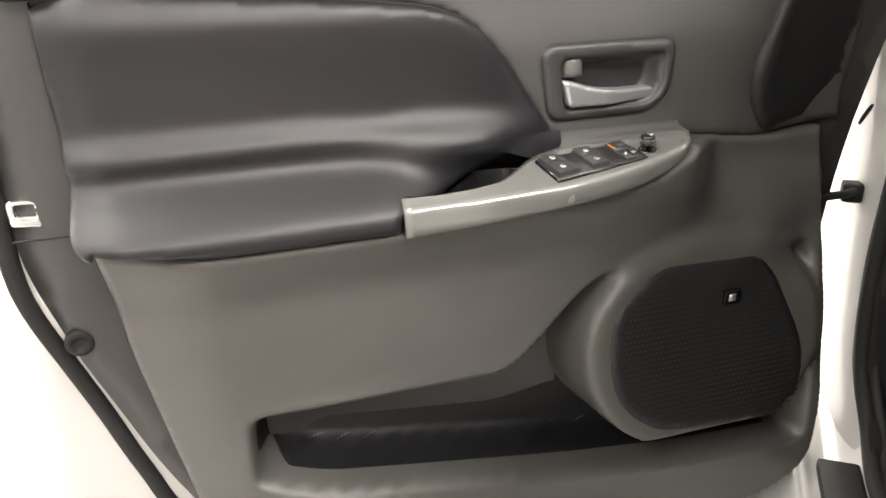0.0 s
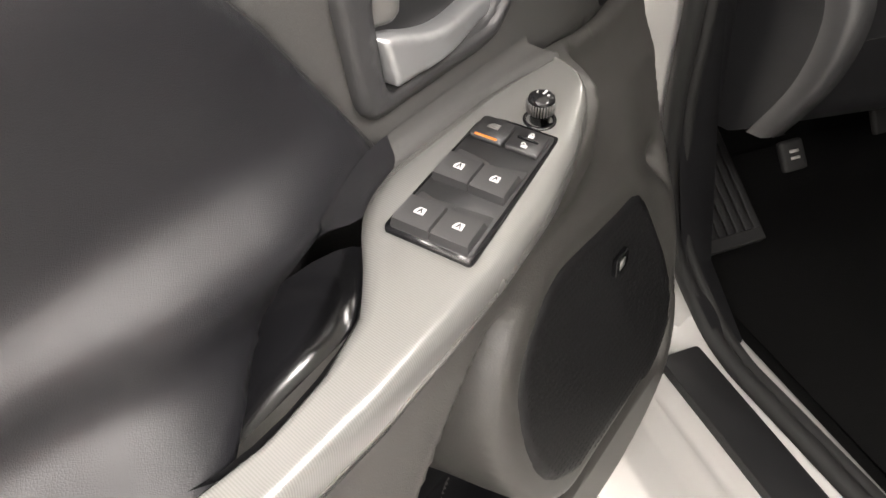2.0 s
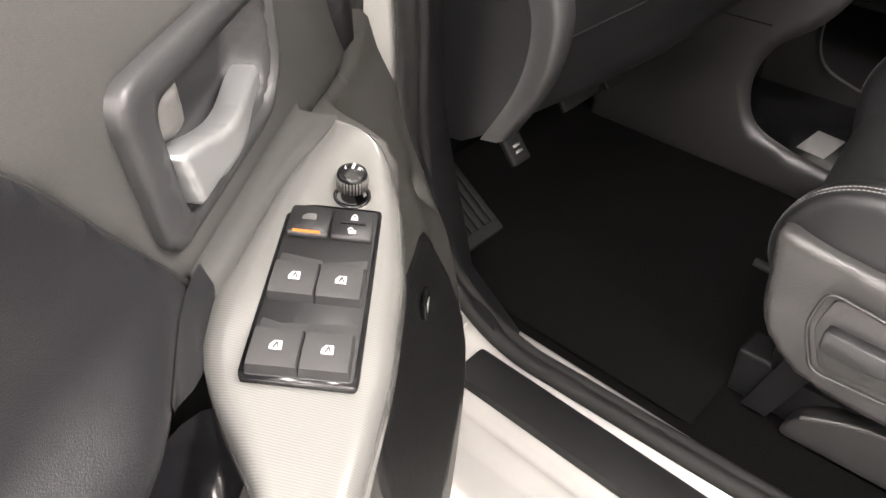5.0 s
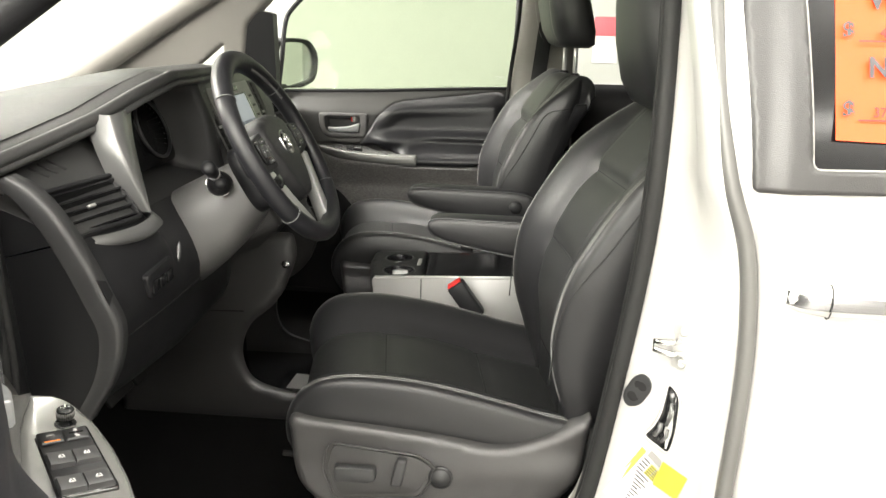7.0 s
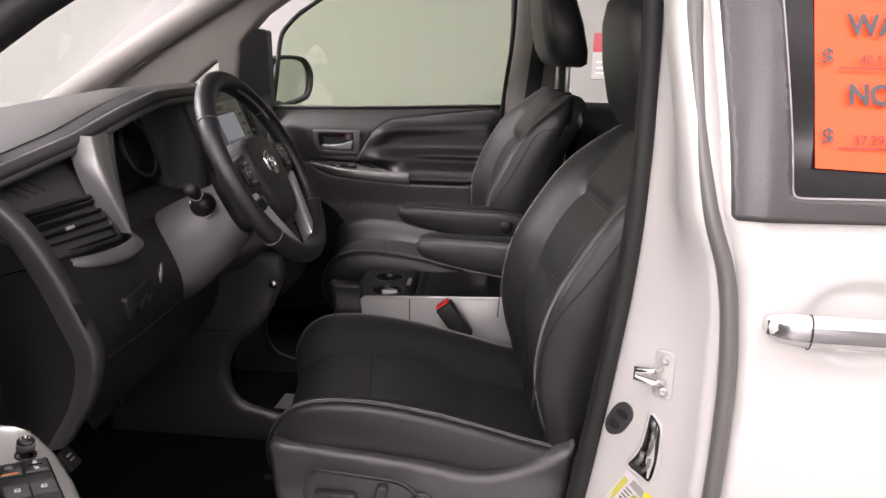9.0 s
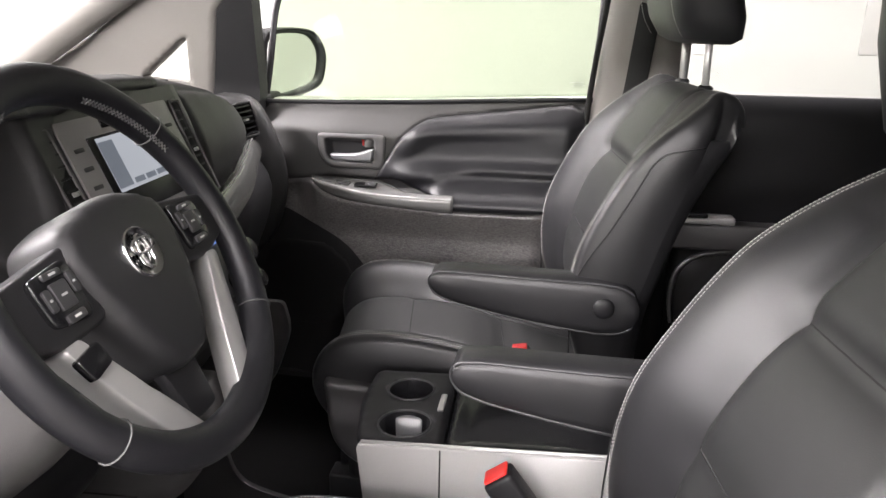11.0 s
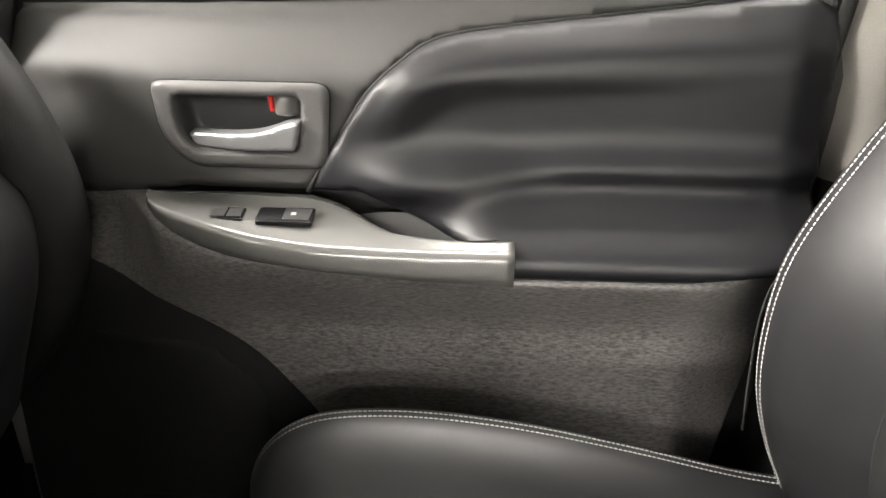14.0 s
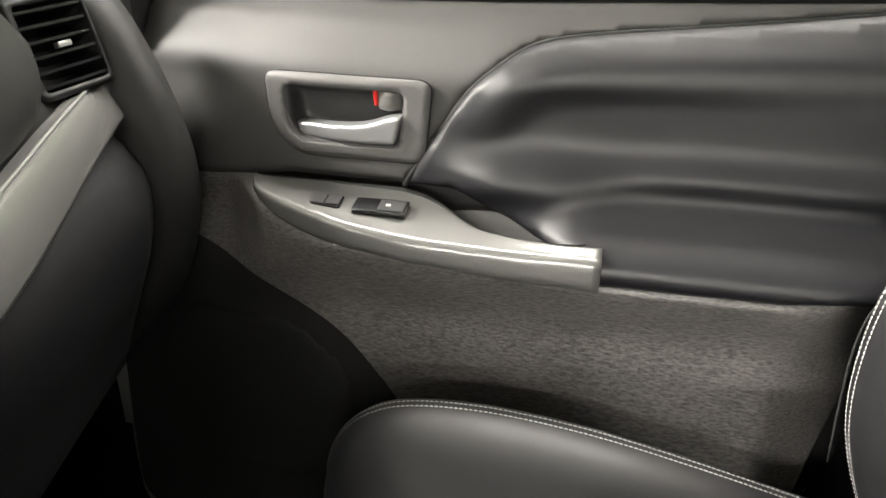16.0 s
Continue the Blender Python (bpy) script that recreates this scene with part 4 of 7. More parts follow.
        row.append((u, zb, w1 - 0.002))
        row.append((u, zb - 0.004, w1 - 0.010))
        grow = 0.0 if hand > 0 else 0.012 * float(sm(0.20, 0.33, u)) - 0.010 * float(sm(0.04, -0.03, u))
        rows.append([place(p[0] + grow, p[1], p[2]) for p in row])
    end = len(rows[0])
    trim = grid(rows)
    trim = (trim[0], trim[1] + [tuple(range(end))[::-1], tuple((len(rows) - 1) * end + j for j in range(end))])
    part("switch_panel", fix(trim) if hand < 0 else trim, SILVER, door, "glossy silver woven-pattern switch panel")
    # coves that close the panel and the pad against the trim
    inner_edge = lambda u: (float(np.interp(u, [-0.033, 0.13, 0.17, 0.22, 0.338], [0.951, 0.946, 0.940, 0.931, 0.928])), float(np.interp(u, [-0.033, 0.007, 0.036, 0.13, 0.155, 0.175, 0.201, 0.222, 0.26], [0.027, 0.017, 0.012, 0.009, 0.013, 0.024, 0.047, 0.062, 0.073])))
    cove = []
    for u in np.linspace(-0.036, 0.130, 20):
        zt, wt = inner_edge(u)
        top = float(upper_height(np.array([u]), np.array([0.958]))[0])
        cove.append([place(u, 0.960, top + 0.0005), place(u, 0.954, top + 0.002), place(u, 0.5 * (0.953 + zt), 0.55 * wt + 0.002), place(u, zt + 0.0012, wt + 0.001), place(u, zt - 0.004, wt + 0.002)])
    if hand > 0:
        part("panel_cove", grid(cove), SOFT, door)
    cove = []
    for u in np.linspace(0.126, 0.206, 14):
        zt, wt = inner_edge(u)
        g = float(sm(0.150, 0.206, u))
        ph = lambda v: float(pad_height(np.array([u]), np.array([v]))[0])
        top, rest = ph(0.964), ph(0.950) + 0.0006
        zt, wt = zt * (1 - g) + 0.950 * g, wt * (1 - g) + rest * g
        cove.append([place(u, 0.964, top + 0.0004), place(u, 0.958, top + 0.0022 * (1 - g)), place(u, 0.5 * (0.956 + zt), 0.5 * (wt + top) + 0.003 * (1 - g)), place(u, zt + 0.0014 * (1 - g), wt + 0.001 * (1 - g)), place(u, zt - 0.006 * (1 - g), wt + 0.002 * (1 - g))])
    if hand > 0:
        part("pad_cove", grid(cove), LEATHER, door)
    # grip cup behind it
    cup_rows = []
    for k, (f, z) in enumerate(((1.0, 0.927), (0.97, 0.917), (0.90, 0.90), (0.75, 0.883), (0.4, 0.877), (0.02, 0.876))):
        cup_rows.append([place(0.262 + 0.084 * f * math.cos(a), z, 0.041 + 0.029 * f * math.sin(a) + 0.012 * f * math.cos(a)) for a in np.linspace(0, 2 * math.pi, 25)[:-1]])
    part("grip_cup", flip(fix(grid(cup_rows, closed_v=True))) if hand > 0 else grid(cup_rows, closed_v=True), GLOSS_BLACK if hand > 0 else BLADE, door, "smooth moulded grip cup")
    # speaker grille
    spk = rounded([(0.075, 0.669), (0.072, 0.71), (0.054, 0.742), (0.003, 0.783), (-0.142, 0.783), (-0.172, 0.75), (-0.221, 0.645), (-0.219, 0.535), (0.005, 0.556), (0.055, 0.594), (0.072, 0.630)], 0.022)
    grille = part("speaker_grille", fix(sheet(spk, lambda u, v: 0.0035 + low_h(u, v), place, 0.010, 0.02, 0.004)), DARK if hand > 0 else GRILLE_AND_SHADE, door, "black speaker grille")
    if hand > 0:
        holes = []
        for i in range(44):
            for j in range(34):
                hu, hv = -0.215 + i * 0.0066 + (j % 2) * 0.0033, 0.54 + j * 0.0072
                if inside(np.array([hu]), np.array([hv]), spk)[0] and rim_distance(np.array([hu]), np.array([hv]), spk)[0] > 0.008:
                    w = 0.0037 + float(lower_height(np.array([hu]), np.array([hv]))[0])
                    holes.append(([place(hu + 0.0022 * math.cos(k * math.pi / 3), hv + 0.0022 * math.sin(k * math.pi / 3), w + 0.0002) for k in range(6)], [tuple(range(6))]))
        part("perforation", join(*holes), SEAM, grille, "fine black perforations")
        hb = 0.0035 + float(lower_height(np.array([-0.1]), np.array([0.732]))[0])
        badge = part("speaker_badge", prism(rounded([(-0.088, 0.722), (-0.112, 0.722), (-0.112, 0.742), (-0.088, 0.742)], 0.002), place, hb, hb + 0.005, 0.001), GLOSS_BLACK, door, "small dark badge with a pale mark")
        part("badge_mark", prism([(-0.094, 0.727), (-0.104, 0.727), (-0.104, 0.737), (-0.094, 0.737)], place, hb + 0.0045, hb + 0.0056), SATIN, badge)
    # mirror corner cover
    if hand > 0:
        sail = rounded([(-0.30, 0.936), (-0.166, 0.930), (-0.142, 0.965), (-0.139, 1.008), (-0.165, 1.075), (-0.20, 1.15), (-0.33, 1.15)], [0.004, 0.01, 0.02, 0.03, 0.03, 0.004, 0.004])
        part("corner_cover", fix(sheet(sail, lambda u, v: 0.010 - 0.034 * sm(-0.13, -0.29, u), place, 0.012, 0.02, 0.008)), DARK, door, "black plastic corner cover")
    # window frame and glass above the belt
    if hand > 0:
        fr = [(0.69, 1.155), (0.672, 1.30), (0.640, 1.50), (0.610, 1.585), (0.50, 1.625), (0.25, 1.60), (0.05, 1.53), (-0.12, 1.42), (-0.27, 1.29), (-0.40, 1.165)]
    else:
        fr = [(0.683, 1.118), (0.695, 1.25), (0.703, 1.34), (0.705, 1.48), (0.68, 1.575), (0.50, 1.625), (0.25, 1.61), (0.05, 1.56), (-0.10, 1.48), (-0.17, 1.42), (-0.196, 1.37), (-0.205, 1.25), (-0.22, 1.115)]
    tilt = lambda v: -0.05 - 0.30 * max(0.0, v - 1.15)
    part("window_frame", tube([place(u, v, tilt(v)) for u, v in spline(fr, 5)], 0.018 if hand > 0 else 0.009, 8), DARK, door, "black window frame")
    gl = part("window_glass", fix(sheet([(u, v) for u, v in spline(fr, 4)], lambda u, v: -0.05 - 0.30 * np.maximum(0, v - 1.15), place, 0.08, 0.0)), GLASS_GREEN, door, "green tinted side glass")
    gl.visible_shadow = False
    return door


left_door = front_door("driver_door", left_place, "open black-trimmed driver's door with white outer skin", 1)
right_door = front_door("passenger_door", right_place, "shut passenger door with black leather insert", -1)
for k, (a, b) in enumerate(((0.632, 0.668), (0.640, 0.662), (0.628, 0.664))):
    part("etched_mark", prism([(a, 1.181 + 0.004 * k), (b, 1.1815 + 0.004 * k), (b, 1.1830 + 0.004 * k), (a, 1.1825 + 0.004 * k)], right_place, -0.0595, -0.058), ETCH, right_door, "faint grey etched lines in the glass", smooth=False)


def on_block(a, b, h):
    """Across (0 wall side, 1 cabin side) and along (0 front, 1 rear) the driver's switch block, h above it."""
    q = (np.array((0.051, 0.943, 0.024)) * (1 - a) + np.array((0.044, 0.9365, 0.074)) * a) * (1 - b) + (np.array((0.171, 0.9365, 0.036)) * (1 - a) + np.array((0.163, 0.9285, 0.088)) * a) * b
    return left_place(q[0], q[1] + h, q[2])


block = part("switch_block", prism(rounded([(0, 0), (1, 0), (1, 1), (0, 1)], 0.05), on_block, -0.004, 0.0035, 0.0), GLOSS_BLACK, left_door, "black window switch block")
part("block_floor", prism(rounded([(0.04, 0.02), (0.96, 0.02), (0.96, 0.98), (0.04, 0.98)], 0.04), on_block, 0.0, 0.0042), SWITCH, block)


def rocker(a0, a1, b0, b1, rise, name, icon):
    """A switch key: flat top, hollow finger grip behind it."""
    rows = []
    for b, h in ((b0 - 0.125, 0.0), (b0 - 0.05, rise * 0.08), (b0 - 0.012, rise * 0.35), (b0, rise * 0.95), (b0 + 0.012, rise), (b1 - 0.02, rise), (b1, rise * 0.85), (b1 + 0.008, 0.0)):
        e = 0.012
        rows.append([on_block(a0, b, 0.003), on_block(a0, b, 0.004 + h * 0.8), on_block(a0 + e, b, 0.004 + h), on_block(a1 - e, b, 0.004 + h), on_block(a1, b, 0.004 + h * 0.8), on_block(a1, b, 0.003)])
    key = edged(part(name, flip(grid(rows)), SWITCH, block, "dark grey window switch"), 30)
    am, bm_ = (a0 + a1) / 2 + 0.01, b0 + 0.50 * (b1 - b0)
    if icon:
        hh = 0.0048 + rise
        pic = [(-0.052, 0.019), (-0.052, 0.0), (-0.019, -0.021), (0.048, -0.021), (0.052, 0.019)]
        part("icon", prism([(am + p, bm_ + q) for p, q in pic], on_block, hh - 0.001, hh), ICON, key, "small white window sign", smooth=False)
        part("icon_letter", prism([(am - 0.022, bm_ + 0.015), (am + 0.002, bm_ - 0.014), (am + 0.014, bm_ - 0.014), (am + 0.034, bm_ + 0.015), (am + 0.022, bm_ + 0.015), (am + 0.008, bm_ - 0.004), (am - 0.010, bm_ + 0.015)], on_block, hh - 0.0002, hh + 0.0004), SWITCH, key, smooth=False)
    return key


for b0, b1 in ((0.430, 0.605), (0.795, 0.970)):
    rocker(0.07, 0.495, b0, b1, 0.0060, "window_switch", True)
    rocker(0.505, 0.93, b0, b1, 0.0060, "window_switch", True)
kl = part("window_lock_key", prism(rounded([(0.07, 0.062), (0.48, 0.062), (0.48, 0.232), (0.07, 0.232)], 0.02), on_block, 0.003, 0.0075, 0.0), SWITCH, block, "dark key with an amber lamp")
part("amber_lamp", prism([(0.13, 0.216), (0.41, 0.216), (0.41, 0.230), (0.13, 0.230)], on_block, 0.0072, 0.0080), AMBER, kl, "lit amber bar", smooth=False)
part("key_sign", prism([(0.20, 0.145), (0.20, 0.125), (0.25, 0.105), (0.34, 0.105), (0.34, 0.145)], on_block, 0.0074, 0.0080), RIM_GREY, kl, "small grey window sign", smooth=False)
dl = part("door_lock_key", prism(rounded([(0.52, 0.062), (0.93, 0.062), (0.93, 0.232), (0.52, 0.232)], 0.02), on_block, 0.003, 0.0075, 0.0), SWITCH, block, "dark door lock key")
part("key_ridge", prism([(0.60, 0.141), (0.86, 0.141), (0.86, 0.150), (0.60, 0.150)], on_block, 0.0074, 0.0086), GLOSS_BLACK, dl, smooth=False)
for bq, shift in ((0.104, 0.0), (0.192, -0.022)):
    part("key_sign", prism([(0.70, bq - 0.004), (0.77, bq - 0.004), (0.77, bq + 0.016), (0.70, bq + 0.016)], on_block, 0.0074, 0.0080), ICON, dl, "small white lock sign", smooth=False)
    part("key_sign", tube([on_block(0.735 + shift + 0.024 * math.cos(a), bq - 0.004 - 0.014 * math.sin(a), 0.0080) for a in np.linspace(0, math.pi, 9)], 0.0004, 5), ICON, dl, "shackle of the lock sign")
# mirror knob
km = Matrix.Translation(left_place(0.0365, 0.943, 0.055)) @ Matrix.Rotation(0.12, 4, "Y") @ Matrix.Scale(0.76, 4)
well = part("knob_well", revolve([(0.0135, -0.004), (0.0140, 0.0016), (0.0115, 0.0018), (0.011, 0.0)], km, 28), GLOSS_BLACK, left_door)
knob = part("mirror_knob", revolve([(0.0085, -0.002), (0.0085, 0.009), (0.0108, 0.0095), (0.0112, 0.021), (0.0105, 0.0235), (0.008, 0.0245), (0.001, 0.025)], km, 28), GLOSS_BLACK, left_door, "black ribbed mirror adjusting knob")
for k in range(30):
    a = 2 * math.pi * k / 30
    part("rib", tube([km @ Vector((0.0111 * math.cos(a), 0.0111 * math.sin(a), 0.0105)), km @ Vector((0.0114 * math.cos(a), 0.0114 * math.sin(a), 0.0205))], 0.0006, 5), RIM_GREY, knob)
part("knob_mark", prism([(-0.0008, 0.002), (0.0008, 0.002), (0.0008, 0.008), (-0.0008, 0.008)], lambda u, v, w: km @ Vector((u * 0.83 - v * 0.56, u * 0.56 + v * 0.83, w)), 0.0244, 0.0254), ICON, knob, smooth=False)
on_knob = lambda u, v, w: km @ Vector((u * 0.83 - v * 0.56, u * 0.56 + v * 0.83, w + 0.0238))
lettering("L", 0.0042, -0.0062, 0.0012, ICON, knob, "printed_letter", on_knob)
lettering("R", 0.0042, 0.0034, 0.0012, ICON, knob, "printed_letter", on_knob)

# switches on the passenger door


def on_right(x, y, h):
    return (x, y, 0.9322 + (0.80 - y) * -0.10 + 0.6 * h)


lk = part("door_lock_key", prism(rounded([(0.019, 0.763), (0.053, 0.763), (0.053, 0.785), (0.019, 0.785)], 0.003), on_right, -0.006, 0.0015, 0.001), GLOSS_BLACK, right_door, "small black door lock key")
for xa in (0.021, 0.037):
    kk = part("key", prism([(xa, 0.766), (xa + 0.014, 0.766), (xa + 0.014, 0.782), (xa, 0.782)], on_right, 0.0, 0.0035), SWITCH, lk, smooth=False)
sw = part("window_switch", prism(rounded([(0.066, 0.760), (0.121, 0.760), (0.121, 0.787), (0.066, 0.787)], 0.003), on_right, -0.006, 0.0015, 0.001), GLOSS_BLACK, right_door, "black window switch")
part("key", prism([(0.092, 0.763), (0.118, 0.763), (0.118, 0.784), (0.092, 0.784)], on_right, 0.0, 0.0032), SWITCH, sw, smooth=False)
part("icon", prism([(0.099, 0.771), (0.104, 0.771), (0.104, 0.776), (0.099, 0.776)], on_right, 0.0030, 0.0036), ICON, sw, smooth=False)

# latch and buffer on the open door's rear edge
latch = part("latch_plate", sheet(rounded([(0.706, 0.902), (0.744, 0.906), (0.744, 0.938), (0.702, 0.934)], 0.008), lambda u, v: -0.036 + 0 * u, left_place, 0.008, 0.02, 0.004, [rounded([(0.714, 0.918), (0.735, 0.918), (0.735, 0.933), (0.714, 0.933)], 0.003)]), CHROME, left_door, "bright steel latch plate")
part("latch_claw", prism(rounded([(0.714, 0.918), (0.735, 0.918), (0.735, 0.933), (0.714, 0.933)], 0.003), left_place, -0.06, -0.045), GLOSS_BLACK, latch)
part("rubber_buffer", revolve([(0.017, 0), (0.016, 0.008), (0.010, 0.010), (0.008, 0.006), (0.002, 0.006)], Matrix.Translation(left_place(0.703, 0.762, -0.036)) @ Matrix.Rotation(-DOOR_TURN + math.pi / 2, 4, "Z") @ pose(0, 0, 0, 0, 90, 0), 20), RUBBER, left_door, "round black rubber buffer")
part("edge_seam", tube([left_place(u, 0.893 + (u - 0.66) * 0.02, -0.029) for u in np.linspace(0.665, 0.742, 5)], 0.0012, 6), SEAM, left_door)


# ---- front seats ----
def frames_along(path):
    """Points, and the normals to the left of the way, of a line in the x-z plane."""
    p = [np.array(q, float) for q in path]
    out = []
    for i, q in enumerate(p):
        d = p[min(i + 1, len(p) - 1)] - p[max(i - 1, 0)]
        d /= np.linalg.norm(d)
        out.append((q, np.array([-d[1], d[0]])))
    return out


CUSHION = spline([(0.10, 0.545), (0.045, 0.57), (0.018, 0.615), (0.030, 0.660), (0.075, 0.694), (0.15, 0.704), (0.25, 0.695), (0.36, 0.672), (0.47, 0.645), (0.56, 0.632)], 6)
BACK = spline([(0.515, 0.60), (0.505, 0.70), (0.492, 0.78), (0.482, 0.86), (0.490, 0.94), (0.523, 1.02), (0.556, 1.08), (0.588, 1.13), (0.617, 1.172), (0.642, 1.204), (0.664, 1.221), (0.688, 1.218), (0.704, 1.200), (0.708, 1.172)], 5)
REAR = spline([(0.535, 0.60), (0.537, 0.70), (0.540, 0.775), (0.548, 0.845), (0.566, 0.915), (0.586, 0.985), (0.605, 1.04), (0.624, 1.09), (0.638, 1.125), (0.649, 1.148), (0.661, 1.151), (0.672, 1.147), (0.682, 1.141), (0.688, 1.132)], 5)
FLANK_LINE = spline([(0.449, 0.76), (0.446, 0.88), (0.464, 0.939), (0.500, 0.999), (0.541, 1.076), (0.560, 1.112), (0.580, 1.130), (0.610, 1.137), (0.640, 1.141)], 5)
SKEW = 0.13


def across(half, bolster, side, groove, n=59, r=0.016):
    """A cross-section: pairs of (sideways, out of the surface), with a crisp edge between face and flank."""
    out = []
    for t in np.linspace(-1, 1, n):
        a = abs(t)
        if a < 0.62:
            f = a / 0.62
            y = half * f
            h = bolster * float(sm(0.46, 0.98, f)) - groove * float(bump(f, 0.5, 0.03)) + 0.004 * float(bump(f, 0.72, 0.16)) * (bolster > 0.02)
        elif a < 0.80:
            ang = (a - 0.62) / 0.18 * math.radians(84)
            y = half + r * math.sin(ang)
            h = bolster - r * (1 - math.cos(ang))
        else:
            k = (a - 0.80) / 0.20
            y = half + r + 0.007 * math.sin(math.pi * k)
            h = bolster - 0.9 * r - side * k
        out.append((math.copysign(y, t), h))
    return out


def split_panels(rows, fr, seat, name, insert, c0, c1, cross, first):
    """The outer leather, the perforated middle and the seams between them."""
    part(name, flip(join(grid([r[:c0 + 1] for r in rows]), grid([r[c1 - 1:] for r in rows]), grid([r[c0:c1] for r in rows[:first + 1]]))), SEAT_LEATHER, seat, "black leather " + name)
    part(insert, flip(grid([r[c0:c1] for r in rows[first:]])), SEAT_CLOTH, seat, "finely perforated black middle panel")

    def lift(i, c, h=0.0004):
        n = fr[i][1]
        p = np.array(rows[i][c])
        return (p[0] + n[0] * h, p[1], p[2] + n[1] * h)
    for c in (c0, c1 - 1):
        part("seam", tube([lift(i, c, -0.0006) for i in range(first, len(rows))], 0.0013, 6), SEAM, seat)
    for t in cross:
        i = int(round(t * (len(rows) - 1)))
        part("seam", tube([lift(i, c, -0.0005) for c in range(c0, c1)], 0.0014, 6), SEAM, seat)
    part("seam", tube([lift(first, c, -0.0004) for c in range(c0, c1)], 0.0013, 6), SEAM, seat)


def front_seat(name, x0, yc, s, label, powered, dz=0.0, head_drop=0.0, recline=0.0, arm_y=0.0, slide=0.0):
    """s: 1 where the door is towards +y, -1 where it is towards -y."""
    seat = thing(name, (x0 + 0.3, yc, 0.366), label, "car seat", "front seats")

    def at(path_i, y, h, fr):
        q, n = fr[path_i]
        z = q[1] + n[1] * h + (dz if fr is fc else 0.0)
        return (x0 + q[0] + n[0] * h - SKEW * y + (slide if fr is fc else recline * (z - 0.72)), yc + y, z)

    fc = frames_along(CUSHION)
    m = len(fc)
    rows = []
    for i in range(m):
        t = i / (m - 1)
        half = 0.208 + 0.010 * float(sm(0.1, 0.4, t)) - 0.014 * float(sm(0.3, 0.0, t))
        bol = 0.012 + 0.038 * float(sm(0.2, 0.48, t))
        row = []
        for y, h in across(half, bol, 0.085, 0.004):
            mid = float(sm(0.135, 0.10, abs(y)))
            crown = 0.006 * mid * float(bump((t - 0.70) / 0.115, 0.0, 0.8)) + 0.005 * mid * float(bump((t - 0.88) / 0.08, 0.0, 0.8))
            row.append(at(i, y, h + crown - 0.006 * mid * (float(bump(t, 0.60, 0.014)) + float(bump(t, 0.80, 0.014))), fc))
        rows.append(row)
    split_panels(rows, fc, seat, "cushion", "cushion_insert", 20, 39, (0.60, 0.80), 11)
    fb = frames_along(BACK)
    m = len(fb)
    brow = []
    for i in range(m):
        t = i / (m - 1)
        half = float(np.interp(t, [0, 0.12, 0.3, 0.5, 0.62, 0.70, 0.78, 0.9, 1], [0.190, 0.208, 0.222, 0.220, 0.212, 0.200, 0.182, 0.178, 0.182]))
        bol = 0.034 * float(sm(0.0, 0.2, t)) * float(sm(0.72, 0.45, t)) + 0.004
        row = []
        for y, h in across(half, bol, 0.055, 0.005, r=0.015):
            mid = float(sm(0.135, 0.10, abs(y)))
            crown = 0.011 * mid * float(sm(0.455, 0.50, t)) * float(sm(0.78, 0.66, t)) + 0.006 * mid * float(bump(t, 0.385, 0.055)) + 0.005 * mid * float(bump(t, 0.21, 0.06))
            p = at(i, y, h + crown - 0.006 * mid * (float(bump(t, 0.46, 0.012)) + float(bump(t, 0.30, 0.012))), fb)
            if abs(y) > half + 0.0149 and h < bol - 0.0134:
                k = (bol - 0.0135 - h) / 0.055
                e = at(i, y, bol - 0.0135, fb)
                z = REAR[i][1]
                p = (e[0] * (1 - k) + k * (x0 + REAR[i][0] - SKEW * y + recline * (z - 0.72)), p[1], e[2] * (1 - k) + k * z)
            row.append(p)
        brow.append(row)
    split_panels(brow, fb, seat, "backrest", "backrest_insert", 20, 39, (0.30, 0.46), 6)
    # seams on the flanks, and the rear shell between them
    for cols in (range(0, 8), range(51, 59)):
        line = []
        for x, z in FLANK_LINE:
            tx, best = x0 + x + recline * (z - 0.72), None
            for r in brow:
                for a, b in zip(cols[:-1], cols[1:]):
                    for f in (0.0, 0.25, 0.5, 0.75):
                        q = [r[a][j] * (1 - f) + r[b][j] * f for j in range(3)]
                        d = (q[0] + SKEW * (q[1] - yc) - tx) ** 2 + (q[2] - z) ** 2
                        if best is None or d < best[0]:
                            best = (d, q)
            line.append((tx - SKEW * (best[1][1] - yc), best[1][1] + (0.0004 if cols[0] else -0.0004), z))
        part("flank_seam", tube(line, 0.0013, 6), SEAM, seat)
    shell_rows = []
    spread = (-1, -0.985, -0.95, -0.88, -0.75, -0.5, 0, 0.5, 0.75, 0.88, 0.95, 0.985, 1)
    for i, r in enumerate(brow):
        a, b, out = np.array(r[0]), np.array(r[-1]), 0.036 + 0.020 * float(bump(i / (m - 1), 0.66, 0.13)) - 0.024 * float(sm(0.74, 1.0, i / (m - 1)))
        shell_rows.append([tuple(a + (b - a) * (0.5 + 0.5 * f) + np.array((out * (1 - abs(f) ** 16), 0, 0))) for f in spread])
    shell_rows.append([brow[-1][int(round(29 + 29 * f))] for f in spread])
    part("back_shell", grid(shell_rows), SEAT_LEATHER, seat, "black rear shell")
    # stitching along the bolsters
    def line_on(rows_, fr, i0, i1, col):
        a, f = int(col), col - int(col)
        pts = [np.array(rows_[i][a]) * (1 - f) + np.array(rows_[i][a + 1]) * f for i in range(i0, i1)]
        nor = [np.array((fr[i][1][0], 0.0, fr[i][1][1])) for i in range(i0, i1)]
        return pts, nor
